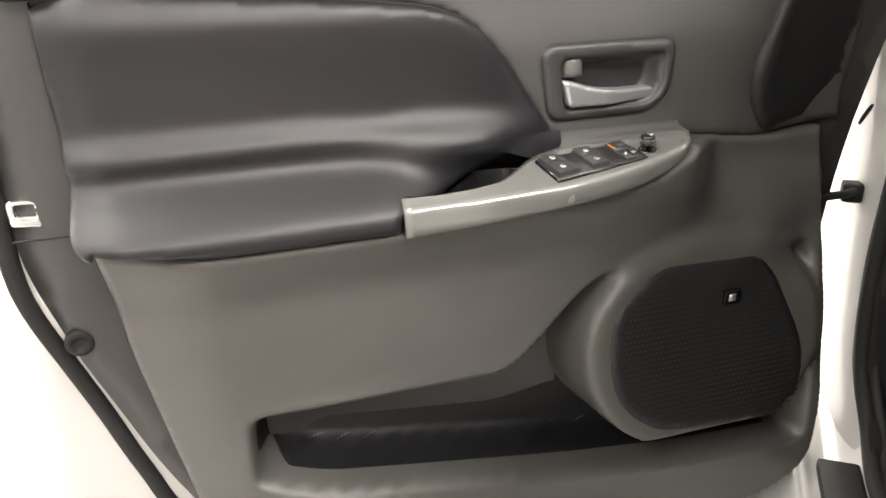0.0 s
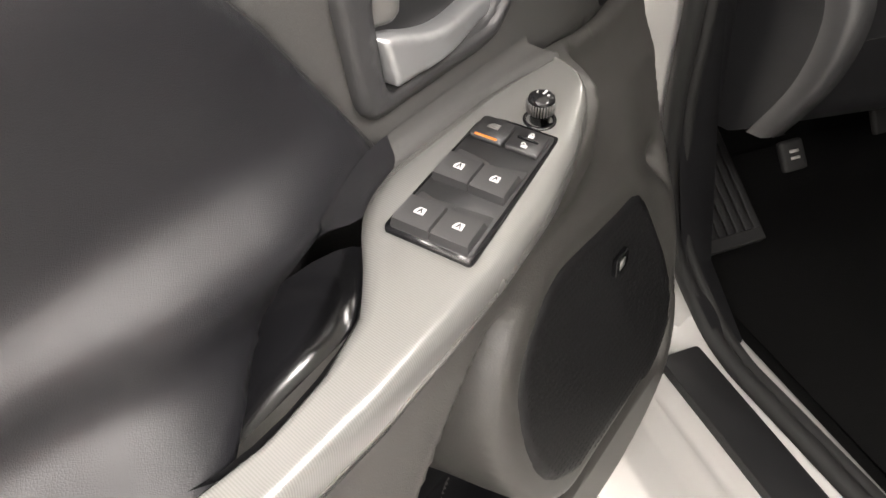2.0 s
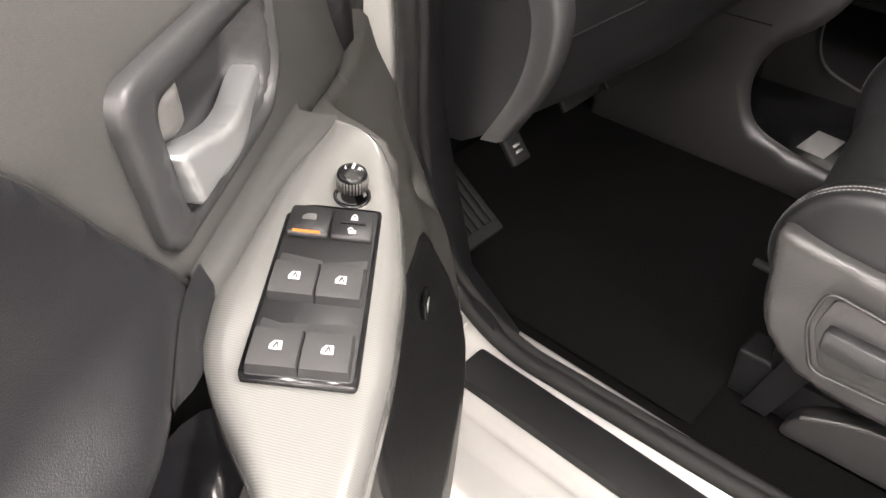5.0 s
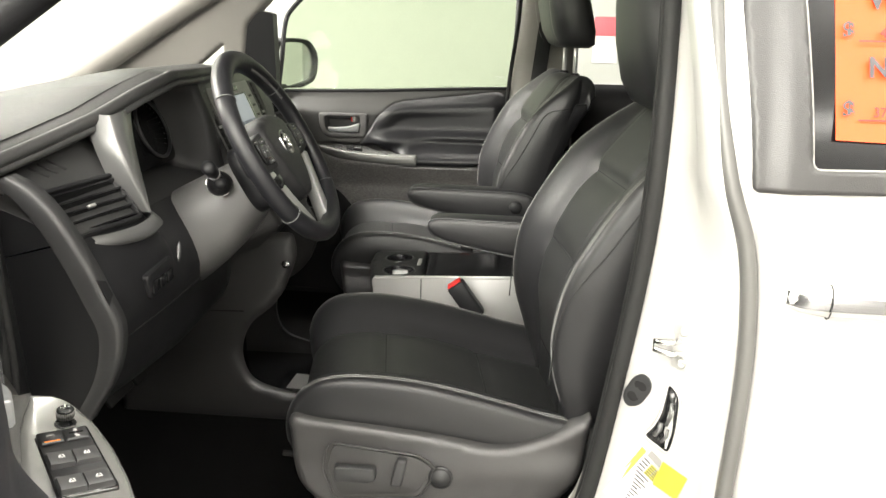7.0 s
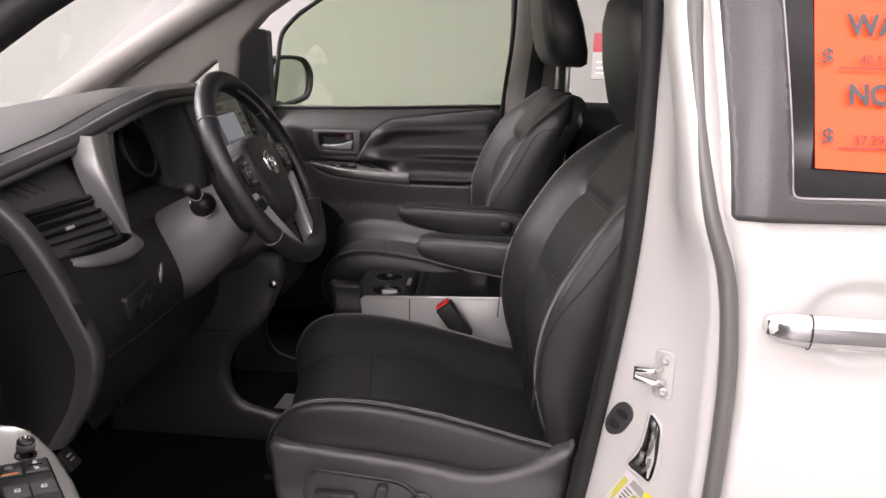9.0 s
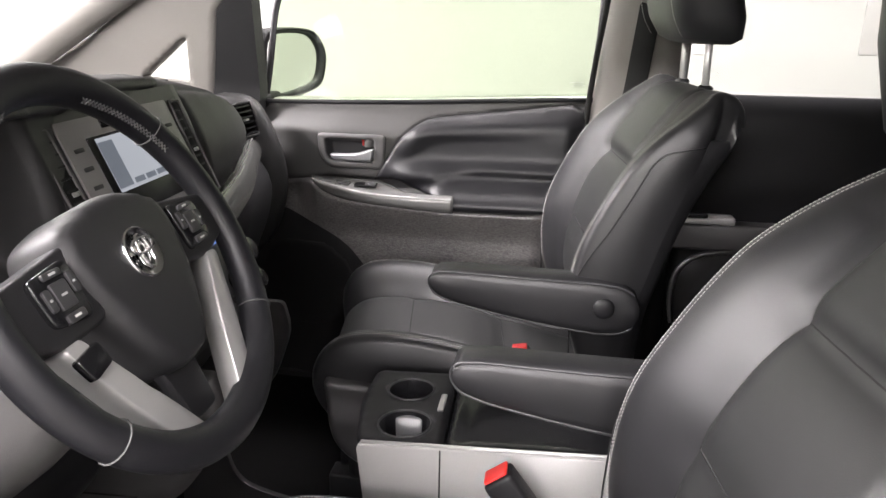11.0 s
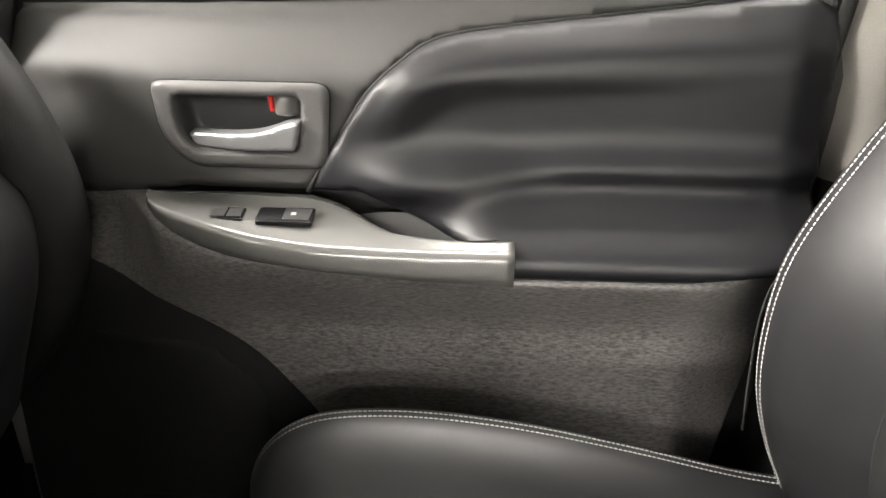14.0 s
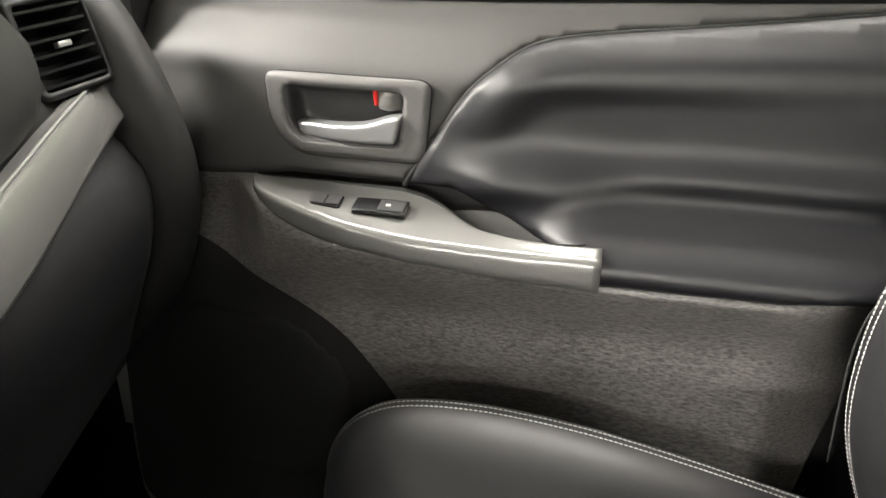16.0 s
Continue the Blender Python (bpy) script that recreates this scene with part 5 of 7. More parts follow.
    for side in (-1, 1):
        for k in (0, 1):
            c = 11.0 + 0.62 * k if side < 0 else 47.0 - 0.62 * k
            p, nn = line_on(rows, fc, 12, len(fc) - 3, c)
            part("stitching", dashes([a + b * 0.0008 for a, b in zip(p, nn)], nn, 0.0048, 0.0008), STITCH, seat, "pale thread")
            p, nn = line_on(brow, fb, 6, int(0.80 * len(fb)), c)
            part("stitching", dashes([a + b * 0.0010 for a, b in zip(p, nn)], nn, 0.0048, 0.0008), STITCH, seat, "pale thread")
    # headrest on two posts
    hx = x0 + 0.672 + recline * 0.15
    for dy in (-0.07, 0.07):
        # chrome posts in pale satin: their white reflection is put into the colour
        part("headrest_post", tube([(hx + 0.006 - SKEW * dy, yc + dy, 1.17), (hx + 0.004 - SKEW * dy, yc + dy, 1.36 - head_drop)], 0.0065, 12), SATIN, seat, "satin steel post")
        part("post_collar", revolve([(0.013, 0), (0.014, 0.006), (0.010, 0.010)], pose(hx + 0.006 - SKEW * dy, yc + dy, 1.217, 0, 2, 0), 16), DARK, seat)
    head = []
    for z, w, f, b in ((1.285, 0.085, -0.050, 0.030), (1.295, 0.115, -0.064, 0.044), (1.33, 0.135, -0.072, 0.052), (1.40, 0.138, -0.066, 0.056), (1.47, 0.125, -0.052, 0.054), (1.51, 0.105, -0.036, 0.046), (1.525, 0.07, -0.015, 0.03)):
        ring = []
        for a in np.linspace(0, 2 * math.pi, 33)[:-1]:
            cx, cy = math.cos(a), math.sin(a)
            e = 0.55
            dy = w * math.copysign(abs(cy) ** e, cy)
            ring.append((hx + 0.012 - 0.30 * (z - 1.30) - SKEW * dy + (b if cx > 0 else -f) * math.copysign(abs(cx) ** e, cx), yc + dy, z + 0.012 - head_drop))
        head.append(ring)
    part("headrest", grid(head, closed_v=True, cap=True), SEAT_LEATHER, seat, "black leather headrest")
    for dy in () if powered else (-0.106, 0.106):
        pts = [np.array((hx + 0.012 - 0.30 * (z - 1.30) - SKEW * dy + f - 0.001, yc + dy * (1 - 0.25 * float(sm(1.45, 1.53, z))), z + 0.012 - head_drop)) for z, f in ((1.297, -0.0645), (1.33, -0.072), (1.40, -0.066), (1.47, -0.052), (1.505, -0.039))]
        pts = [np.array(p) for p in spline([tuple(p) for p in pts], 6)]
        part("stitching", dashes(pts, [np.array((-1.0, 0, 0))] * len(pts), 0.006, 0.0010), STITCH, seat, "pale thread")
    # fold-down armrest on the inner side
    ay = arm_y
    arm_rows = []
    for x, zt, zb in ((0.230, 0.899, 0.890), (0.233, 0.908, 0.880), (0.245, 0.916, 0.866), (0.28, 0.919, 0.852), (0.36, 0.918, 0.834), (0.44, 0.917, 0.820), (0.52, 0.916, 0.811), (0.56, 0.910, 0.815), (0.580, 0.898, 0.828), (0.590, 0.875, 0.850)):
        c, h = (zt + zb) / 2, (zt - zb) / 2
        ring = []
        for a in np.linspace(0, 2 * math.pi, 21)[:-1]:
            ring.append((x0 + x, ay + 0.033 * math.copysign(abs(math.cos(a)) ** 0.5, math.cos(a)), c + h * math.copysign(abs(math.sin(a)) ** 0.5, math.sin(a))))
        arm_rows.append(ring)
    ends = ((0.233, 0.908, 0.880), (0.245, 0.916, 0.866), (0.28, 0.919, 0.852), (0.36, 0.918, 0.834), (0.44, 0.917, 0.820), (0.52, 0.916, 0.811), (0.56, 0.910, 0.815), (0.580, 0.898, 0.828))
    over = [(x0 + x, ay - 0.0270, (zt + zb) / 2 + 0.425 * (zt - zb)) for x, zt, zb in ends]
    below = [(x0 + x, ay - 0.0276, (zt + zb) / 2 - 0.425 * (zt - zb)) for x, zt, zb in ends]
    part("armrest_piping", tube(spline(over[::-1] + [(x0 + 0.229, ay - 0.0262, 0.894)] + below, 4), 0.0021, 8), PIPING, seat, "raised piping")
    arm = part("armrest", grid(arm_rows, closed_v=True, cap=True), SEAT_LEATHER, seat, "padded fold-down armrest")
    part("armrest_button", revolve([(0.018, 0), (0.018, 0.003), (0.014, 0.006), (0.004, 0.007)], pose(x0 + 0.530, ay - 0.033, 0.868, 90), 20), DARK, arm)
    # base
    part("seat_base", box(x0 + 0.06, x0 + 0.56, yc - 0.205, yc + 0.205, 0.44, 0.60, 0.02), DARK, seat, "dark plastic seat base")
    for dy in (-0.17, 0.17):
        part("seat_rail", box(x0 + 0.02, x0 + 0.62, yc + dy - 0.025, yc + dy + 0.025, 0.366, 0.445, 0.006), DARK, seat)
    side = rounded([(0.030, 0.690), (0.09, 0.683), (0.16, 0.676), (0.32, 0.660), (0.40, 0.645), (0.49, 0.670), (0.56, 0.715), (0.545, 0.60), (0.50, 0.545), (0.20, 0.505), (0.10, 0.515), (0.05, 0.56)], [0.02, 0.05, 0.05, 0.05, 0.05, 0.05, 0.01, 0.05, 0.05, 0.1, 0.05, 0.05])
    for sd in ((s,) if powered else (s, -s)):
        cover = sheet(side, lambda u, v: 0 * u + 0.012 * sm(0.66, 0.60, v), lambda u, v, w: (x0 + u, yc + sd * (0.256 + w), v), 0.008, 0.03, 0.010)
        part("side_cover", flip(cover) if sd > 0 else cover, HARD, seat, "dark grey plastic side cover")
    if powered:
        sp = lambda u, v, w: (x0 + u, yc - 0.256 - 0.012 - w, v)
        pod = part("control_recess", flip(prism(rounded([(0.115, 0.648), (0.262, 0.630), (0.290, 0.612), (0.262, 0.560), (0.125, 0.548), (0.105, 0.60)], 0.012), sp, -0.004, 0.0012, 0.001)), HARD, seat, "sculpted control recess")
        part("slide_control", flip(prism(rounded([(0.118, 0.613), (0.190, 0.612), (0.192, 0.590), (0.180, 0.583), (0.118, 0.585)], 0.007), sp, 0.0, 0.016, 0.004)), SWITCH, pod, "dark grey seat slide control")
        part("recline_control", flip(prism(rounded([(0.228, 0.632), (0.246, 0.630), (0.236, 0.578), (0.216, 0.580)], 0.007), sp, 0.0, 0.016, 0.004)), SWITCH, pod, "dark grey recline control")
        part("pod_rim", tube([sp(u, v, 0.002) for u, v in rounded([(0.105, 0.652), (0.268, 0.636), (0.298, 0.612), (0.268, 0.552), (0.118, 0.540), (0.097, 0.60)], 0.015)], 0.0022, 6, True), HARD, seat)
        kb = part("lumbar_button", revolve([(0.0215, 0), (0.0215, 0.003), (0.017, 0.0035), (0.015, 0.007), (0.001, 0.009)], pose(x0 + 0.298 + 0.005, yc - 0.268, 0.595, 90, 0, 0), 28), SWITCH, seat, "round lumbar button")
        part("button_groove", tube([(x0 + 0.303 + 0.0175 * math.cos(a), yc - 0.2715, 0.595 + 0.0175 * math.sin(a)) for a in np.linspace(0, 2 * math.pi, 33)[:-1]], 0.0014, 6, True), SEAM, kb)
        part("track_cover", prism(rounded([(0.105, 0.372), (0.115, 0.405), (0.15, 0.435), (0.20, 0.457), (0.33, 0.487), (0.47, 0.515), (0.58, 0.53), (0.58, 0.40)], [0.01, 0.02, 0.04, 0.04, 0.05, 0.05, 0.01, 0.01]), lambda u, v, w: (x0 + u, yc - 0.19 - w, v), 0.0, 0.035, 0.006), HARD, seat, "dark grey seat track cover")
        # highlight on the track cover's edge, painted as a pale grey bar
        part("track_edge", tube([(x0 + u, yc - 0.224, v) for u, v in spline([(0.125, 0.418), (0.16, 0.438), (0.20, 0.454), (0.33, 0.484), (0.47, 0.512)], 4)], 0.003, 6), RIM_GREY, seat, "pale worn edge of the track cover")
        part("seat_bracket", prism([(0.085, 0.50), (0.050, 0.374), (0.085, 0.374), (0.125, 0.50)], lambda u, v, w: (x0 + u, yc - 0.195 - w, v), 0.0, 0.02, 0.003), DARK, seat, "black steel bracket under the seat")
        part("fixing_bolt", revolve([(0.008, 0), (0.008, 0.004), (0.004, 0.006), (0.001, 0.006)], pose(x0 + 0.145, yc - 0.222, 0.489, 90, 0, 0), 12), SATIN, seat)
        part("front_peg", tube([(x0 + 0.04, -0.60, 0.552), (x0 - 0.006, -0.60, 0.556)], 0.006, 8), RUBBER, seat)
    if not powered:
        part("front_cover", box(x0 + 0.045, x0 + 0.07, yc - 0.2, yc + 0.2, 0.47, 0.60, 0.01), DARK, seat)
    return seat


driver_seat = front_seat("driver_seat", 0.20, -0.445, -1, "black leather driver's seat with pale stitching and power controls", True, 0.0, 0.085, 0.11, -0.110, -0.010)
passenger_seat = front_seat("passenger_seat", 0.115, 0.46, 1, "black leather passenger seat with pale stitching", False, 0.018, 0.0, 0.0, 0.236, -0.028)

# ---- dashboard ----
dash = thing("dashboard", (-0.2, 0, 0.6), "black soft-topped dashboard with silver trims", "dashboard")
LY = [-0.80, -0.70, -0.60, -0.50, -0.38, -0.25, 0.0, 0.2, 0.35, 0.5, 0.65, 0.80]
LX = [-0.20, -0.15, -0.10, -0.065, -0.05, -0.055, -0.085, -0.105, -0.125, -0.155, -0.195, -0.25]
LZ = [1.125, 1.155, 1.188, 1.225, 1.248, 1.245, 1.238, 1.225, 1.203, 1.178, 1.146, 1.11]
MY = [-0.80, -0.62, -0.45, -0.2, 0.0, 0.22, 0.45, 0.70, 0.80]
MX = [-0.075, -0.045, -0.045, -0.04, -0.05, -0.055, -0.11, -0.18, -0.215]
NX = [-0.025, -0.005, -0.005, -0.005, -0.03, -0.045, -0.075, -0.125, -0.17]
OX = [-0.010, 0.0, 0.0, -0.005, -0.04, -0.06, -0.085, -0.125, -0.17]
BX = [-0.087, -0.06, -0.045, -0.05, -0.10, -0.12, -0.14, -0.19, -0.24]


def ledge(y):
    return float(np.interp(y, LY, LX)), float(np.interp(y, LY, LZ))


def face(y, xs):
    return float(np.interp(y, MY, xs))


rows = []
for y in np.concatenate([np.linspace(-0.80, -0.60, 14), np.linspace(-0.585, -0.565, 4), np.linspace(-0.55, -0.24, 22), np.linspace(-0.225, -0.205, 4), np.linspace(-0.19, 0.80, 60)]):
    lx, lz = ledge(y)
    deep = float(sm(-0.59, -0.565, y) * sm(-0.205, -0.23, y))
    left = float(sm(-0.57, -0.60, y))
    mx = face(y, MX) - 0.02 * deep
    mz = 1.025
    under = 0.035 * left + 0.10 * deep
    rows.append(spline([(-1.0, y, 1.085), (-0.75, y, 1.12), (-0.45, y, 0.5 * (lz + 1.13) + 0.006), (lx - 0.12, y, lz + 0.004), (lx - 0.035, y, lz + 0.002), (lx - 0.006, y, lz - 0.010), (lx - 0.004, y, lz - 0.026), (lx - 0.02 - under, y, lz - 0.036), (0.5 * (lx + mx) - 0.6 * under - 0.05 * deep, y, 0.5 * (lz + mz) - 0.01), (mx - 0.10 * deep, y, mz + 0.025 * deep), (mx, y, mz - 0.012), (face(y, NX) - 0.01 * deep, y, 0.955), (face(y, OX), y, 0.885), (face(y, OX) - 0.03, y, 0.80), (face(y, BX), y, 0.725), (face(y, BX) - 0.10, y, 0.68), (-0.55, y, 0.68)], 3))
part("dash_body", grid([r[:31] for r in rows]), SOFT_DASH, dash, "black soft dashboard")
part("lower_dash", grid([r[30:] for r in rows]), DARK, dash, "black lower dashboard")
part("dash_end", ([p for p in rows[0]] + [(-0.5, -0.80, 0.9)], [(i + 1, i, len(rows[0])) for i in range(len(rows[0]) - 1)]), DARK, dash)
part("dash_end", ([p for p in rows[-1]] + [(-0.5, 0.80, 0.9)], [(i, i + 1, len(rows[-1])) for i in range(len(rows[-1]) - 1)]), DARK, dash)
# seam line along the top pad
part("top_seam", tube([(ledge(y)[0] - 0.055, y, ledge(y)[1] + 0.0045) for y in np.linspace(-0.79, -0.25, 40)], 0.0016, 6), SEAM, dash)
part("ledge_lip", tube([(ledge(y)[0] - 0.012, y, ledge(y)[1] - 0.006) for y in np.linspace(-0.79, 0.16, 60)], 0.012, 10), SOFT_DASH, dash, "rounded black dashboard edge")

# end strip beside the door, grey
strip = spline([(-0.150, 1.118), (-0.118, 1.098), (-0.085, 1.058), (-0.05, 0.995), (-0.022, 0.93), (-0.004, 0.875), (-0.02, 0.80), (-0.07, 0.715)], 5)
rows_s = []
for k, (x, z) in enumerate(strip):
    wdt = float(np.interp(k, [0, 8, 22, len(strip) - 1], [0.012, 0.020, 0.020, 0.014]))
    rows_s.append([(x - 0.030, -0.803, z - 0.008), (x - 0.002, -0.806, z), (x + 0.004, -0.800, z + 0.002), (x + 0.008, -0.800 + wdt, z + 0.004), (x - 0.004, -0.797 + wdt, z)])
part("end_strip", flip(grid(rows_s)), SWITCH, dash, "dark grey strip along the dashboard's end")

# left air vent
VM = Matrix.Translation((-0.076, -0.704, 1.056)) @ Matrix(((0.25, -0.55, 0.80, 0), (0.968, 0.12, -0.22, 0), (0.02, 0.826, 0.56, 0), (0, 0, 0, 1)))


def air_vent(m, w, h, name, label, slats, parent_label, tab=True):
    vent = thing(name, m.translation, label, "air vent", "air vents")
    pl = lambda u, v, d: m @ Vector((u, v, d))
    rim = rounded([(-w, -h), (w, -h), (w, h), (-w, h)], 0.010)
    hole = rounded([(-w + 0.007, -h + 0.007), (w - 0.007, -h + 0.007), (w - 0.007, h - 0.007), (-w + 0.007, h - 0.007)], 0.006)
    part("vent_frame", sheet(rim, lambda u, v: 0 * u, pl, 0.012, 0.03, 0.003, [hole]), DARK, vent, "black frame")
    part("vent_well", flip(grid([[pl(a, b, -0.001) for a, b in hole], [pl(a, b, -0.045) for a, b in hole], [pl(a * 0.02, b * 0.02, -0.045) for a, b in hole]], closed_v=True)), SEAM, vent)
    for k in range(slats):
        v = -h + 0.012 + (2 * h - 0.024) * k / (slats - 1)
        part("slat", prism([(-w + 0.008, v - 0.0012), (w - 0.008, v - 0.0012), (w - 0.008, v + 0.0014), (-w + 0.008, v + 0.0014)], lambda a, b, d: m @ Vector((a, b + 0.35 * d, d)), -0.022, -0.002, 0.0), GLOSS_BLACK, vent, smooth=False)
    if tab:
        part("slider_tab", prism(rounded([(-0.008, -0.003), (0.008, -0.003), (0.008, 0.002), (-0.008, 0.002)], 0.001), pl, -0.004, 0.002, 0.0006), SATIN, vent, "silver slider tab")
    return vent


air_vent(VM, 0.092, 0.046, "air_vent", "black louvred vent at the driver's end of the dashboard", 5, "")
# grey shelf under the vent
shelf = [[(-0.050, -0.735, 1.000), (-0.030, -0.70, 0.999), (-0.016, -0.64, 0.998), (-0.014, -0.595, 1.004), (-0.035, -0.585, 1.018)], [(-0.042, -0.738, 0.994), (-0.014, -0.703, 0.988), (0.006, -0.64, 0.984), (0.006, -0.592, 0.992), (-0.03, -0.578, 1.014)], [(-0.047, -0.738, 0.984), (-0.03, -0.703, 0.976), (-0.006, -0.64, 0.972), (-0.006, -0.592, 0.98), (-0.04, -0.575, 1.0)]]
part("vent_shelf", flip(grid([spline([(x - 0.013, y - 0.004, z + 0.013) for x, y, z in r], 4) for r in shelf])), SHELF, dash, "grey shelf under the vent")
# silver blade beside the instruments
blade = []
lead = spline([(-0.080, -0.606, 1.190), (-0.062, -0.626, 1.145), (-0.044, -0.632, 1.100), (-0.031, -0.626, 1.062), (-0.022, -0.616, 1.026)], 4)
trail = spline([(-0.085, -0.522, 1.195), (-0.064, -0.562, 1.148), (-0.046, -0.586, 1.100), (-0.032, -0.600, 1.060), (-0.022, -0.610, 1.024)], 4)
for a, b in zip(lead, trail):
    d = (b - a) / np.linalg.norm(b - a)
    blade.append([a + np.array((-0.05, 0.012, 0.0)), a + np.array((-0.004, 0.0, 0.0)), a + 0.003 * d + np.array((0.002, 0, 0)), (a + b) / 2 + np.array((0.003, 0, 0)), b - 0.003 * d + np.array((0.002, 0, 0)), b + np.array((-0.004, 0.0, 0.0)), b + np.array((-0.06, 0.0, 0.0))])
part("blade_trim", flip(grid(blade)), BLADE, dash, "satin silver blade beside the instruments")
slot_rows = []
for k in range(8):
    r = rows[1 + int(k * 1.2)]
    slot_rows.append(tube([np.array(r[22]) + np.array((0.002, 0, 0.0)), np.array(r[23]) + np.array((0.002, 0.003, 0))], 0.0026, 6))
for piece in slot_rows:
    part("defrost_slot", piece, SEAM, dash)
# instruments in the hood
cluster = thing("instrument_cluster", (-0.16, -0.40, 1.12), "dark instrument cluster with a red warning lamp", "instrument panel")
CM = Matrix.Translation((-0.150, -0.395, 1.125)) @ Matrix(((0, -0.34, 0.94, 0), (1, 0, 0, 0), (0, 0.94, 0.34, 0), (0, 0, 0, 1)))
pc = lambda u, v, d: CM @ Vector((u, v, d))
part("cluster_face", prism(rounded([(-0.165, -0.075), (0.165, -0.075), (0.165, 0.075), (-0.165, 0.075)], 0.03), pc, -0.02, 0.0), GLOSS_BLACK, cluster, "gloss black instrument face")
for du in (-0.095, 0.095):
    part("dial_ring", tube([pc(du + 0.062 * math.cos(a), 0.062 * math.sin(a), 0.006) for a in np.linspace(0, 2 * math.pi, 49)[:-1]], 0.0035, 8, True), SWITCH, cluster, "dark dial ring")
    for k in range(21):
        a = math.radians(-135 + 270 * k / 20) + math.pi / 2
        part("dial_tick", tube([pc(du + 0.050 * math.cos(a), 0.050 * math.sin(a), 0.001), pc(du + 0.056 * math.cos(a), 0.056 * math.sin(a), 0.001)], 0.0007, 4), RIM_GREY, cluster)
part("warning_lamp", prism(rounded([(-0.118, 0.020), (-0.096, 0.020), (-0.096, 0.036), (-0.118, 0.036)], 0.004), pc, 0.0, 0.002), RED_LAMP, cluster, "lit red warning lamp", smooth=False)
part("info_screen", prism(rounded([(-0.028, -0.05), (0.028, -0.05), (0.028, 0.05), (-0.028, 0.05)], 0.005), pc, 0.0, 0.002), GLOSS_BLACK, cluster)
# knee panel switches
kp = part("switch_pod", prism(rounded([(-0.70, 0.935), (-0.60, 0.945), (-0.585, 0.915), (-0.60, 0.885), (-0.69, 0.89)], 0.012), lambda u, v, w: (w, u, v), -0.05, 0.004, 0.004), DARK, dash, "black pod with small switches")
for k in range(3):
    part("pod_switch", prism(rounded([(-0.685 + 0.03 * k, 0.90), (-0.662 + 0.03 * k, 0.902), (-0.662 + 0.03 * k, 0.922), (-0.685 + 0.03 * k, 0.920)], 0.003), lambda u, v, w: (w, u, v), 0.0, 0.007, 0.001), GLOSS_BLACK, kp)
part("lower_panel_seam", tube([(face(y, OX) - 0.012, y, 0.845) for y in np.linspace(-0.78, -0.22, 20)], 0.0015, 6), SEAM, dash)

part("silver_crescent", tube([(-0.005, -0.548 + 0.010 * math.sin(a), 0.930 + 0.022 * a) for a in np.linspace(-1, 1, 9)], [0.001, 0.003, 0.004, 0.005, 0.005, 0.005, 0.004, 0.003, 0.001], 8), SHELF, dash, "small silver crescent trim")
# steering wheel
TILT_W = radians(29)
WC = Vector((0.150, -0.381, 1.110))
WM = Matrix.Translation(WC) @ Matrix(((0, -math.sin(TILT_W), math.cos(TILT_W), 0), (1, 0, 0, 0), (0, math.cos(TILT_W), math.sin(TILT_W), 0), (0, 0, 0, 1)))
wheel = thing("steering_wheel", WC, "black leather steering wheel with silver lower spokes", "steering wheel")
rim_r = [0.0186 + 0.0015 * math.cos(2 * a) for a in np.linspace(0, 2 * math.pi, 97)[:-1]]
rim = [WM @ Vector((0.189 * math.sin(a), 0.187 * math.cos(a), 0)) for a in np.linspace(0, 2 * math.pi, 97)[:-1]]
part("rim", tube(rim, rim_r, 14, True), LEATHER, wheel, "black leather rim")
for a in (math.radians(52), math.radians(-52), math.radians(128), math.radians(-128)):
    c = np.array([0.189 * math.sin(a), 0.187 * math.cos(a), 0])
    d = np.array([math.sin(a), math.cos(a), 0])
    part("rim_seam", tube([WM @ Vector(tuple(c + 0.0192 * (math.cos(b) * d + math.sin(b) * np.array([0, 0, 1])))) for b in np.linspace(0, 2 * math.pi, 17)[:-1]], 0.0009, 5, True), THREAD_DARK, wheel)


def on_wheel(u, v, w):
    return WM @ Vector((u, v, w))


# cross stitches on the inside of the rim
for side in (-1, 1):
    st = []
    for k in range(26):
        a = side * radians(20 + 38 * k / 25) if k < 26 else 0
        for q in (-1, 1):
            r0 = 0.1715
            p0 = np.array([r0 * math.sin(a), (r0 - 0.003) * math.cos(a), 0.0075])
            t = np.array([math.cos(a), -math.sin(a), 0]) * 0.003 * q
            n = np.array([-math.sin(a), -math.cos(a), 0.0]) * 0.002
            st.append(tube([on_wheel(*(p0 - t + n)), on_wheel(*(p0 + t - n * 1.5 + np.array([0, 0, 0.004])))], 0.0008, 4))
    part("cross_stitching", join(*st), THREAD_DARK, wheel, "grey cross stitching")

hub = [(-0.078, 0.050), (-0.04, 0.066), (0.0, 0.070), (0.04, 0.066), (0.078, 0.050), (0.085, 0.010), (0.066, -0.05), (0.036, -0.102), (0.0, -0.112), (-0.036, -0.102), (-0.066, -0.05), (-0.085, 0.010)]
part("airbag_cover", sheet([tuple(p) for p in spline(hub, 5, True)], lambda u, v: 0.014 - 0.5 * (u * u + v * v), on_wheel, 0.008, 0.05, 0.014), WHEEL_BLACK, wheel, "black airbag cover")
for q in (-1, 1):
    nn = np.array(WM.to_3x3() @ Vector((0, 0, 1)))
    pts = [np.array(on_wheel(q * (0.055 - 0.25 * abs(v - 0.03) * 0.6), v, 0.0125 - 0.5 * (0.05 ** 2 + v * v))) for v in np.linspace(0.045, -0.075, 30)]
    part("cover_stitching", dashes(pts, [nn] * 30, 0.0045, 0.0008), STITCH, wheel)
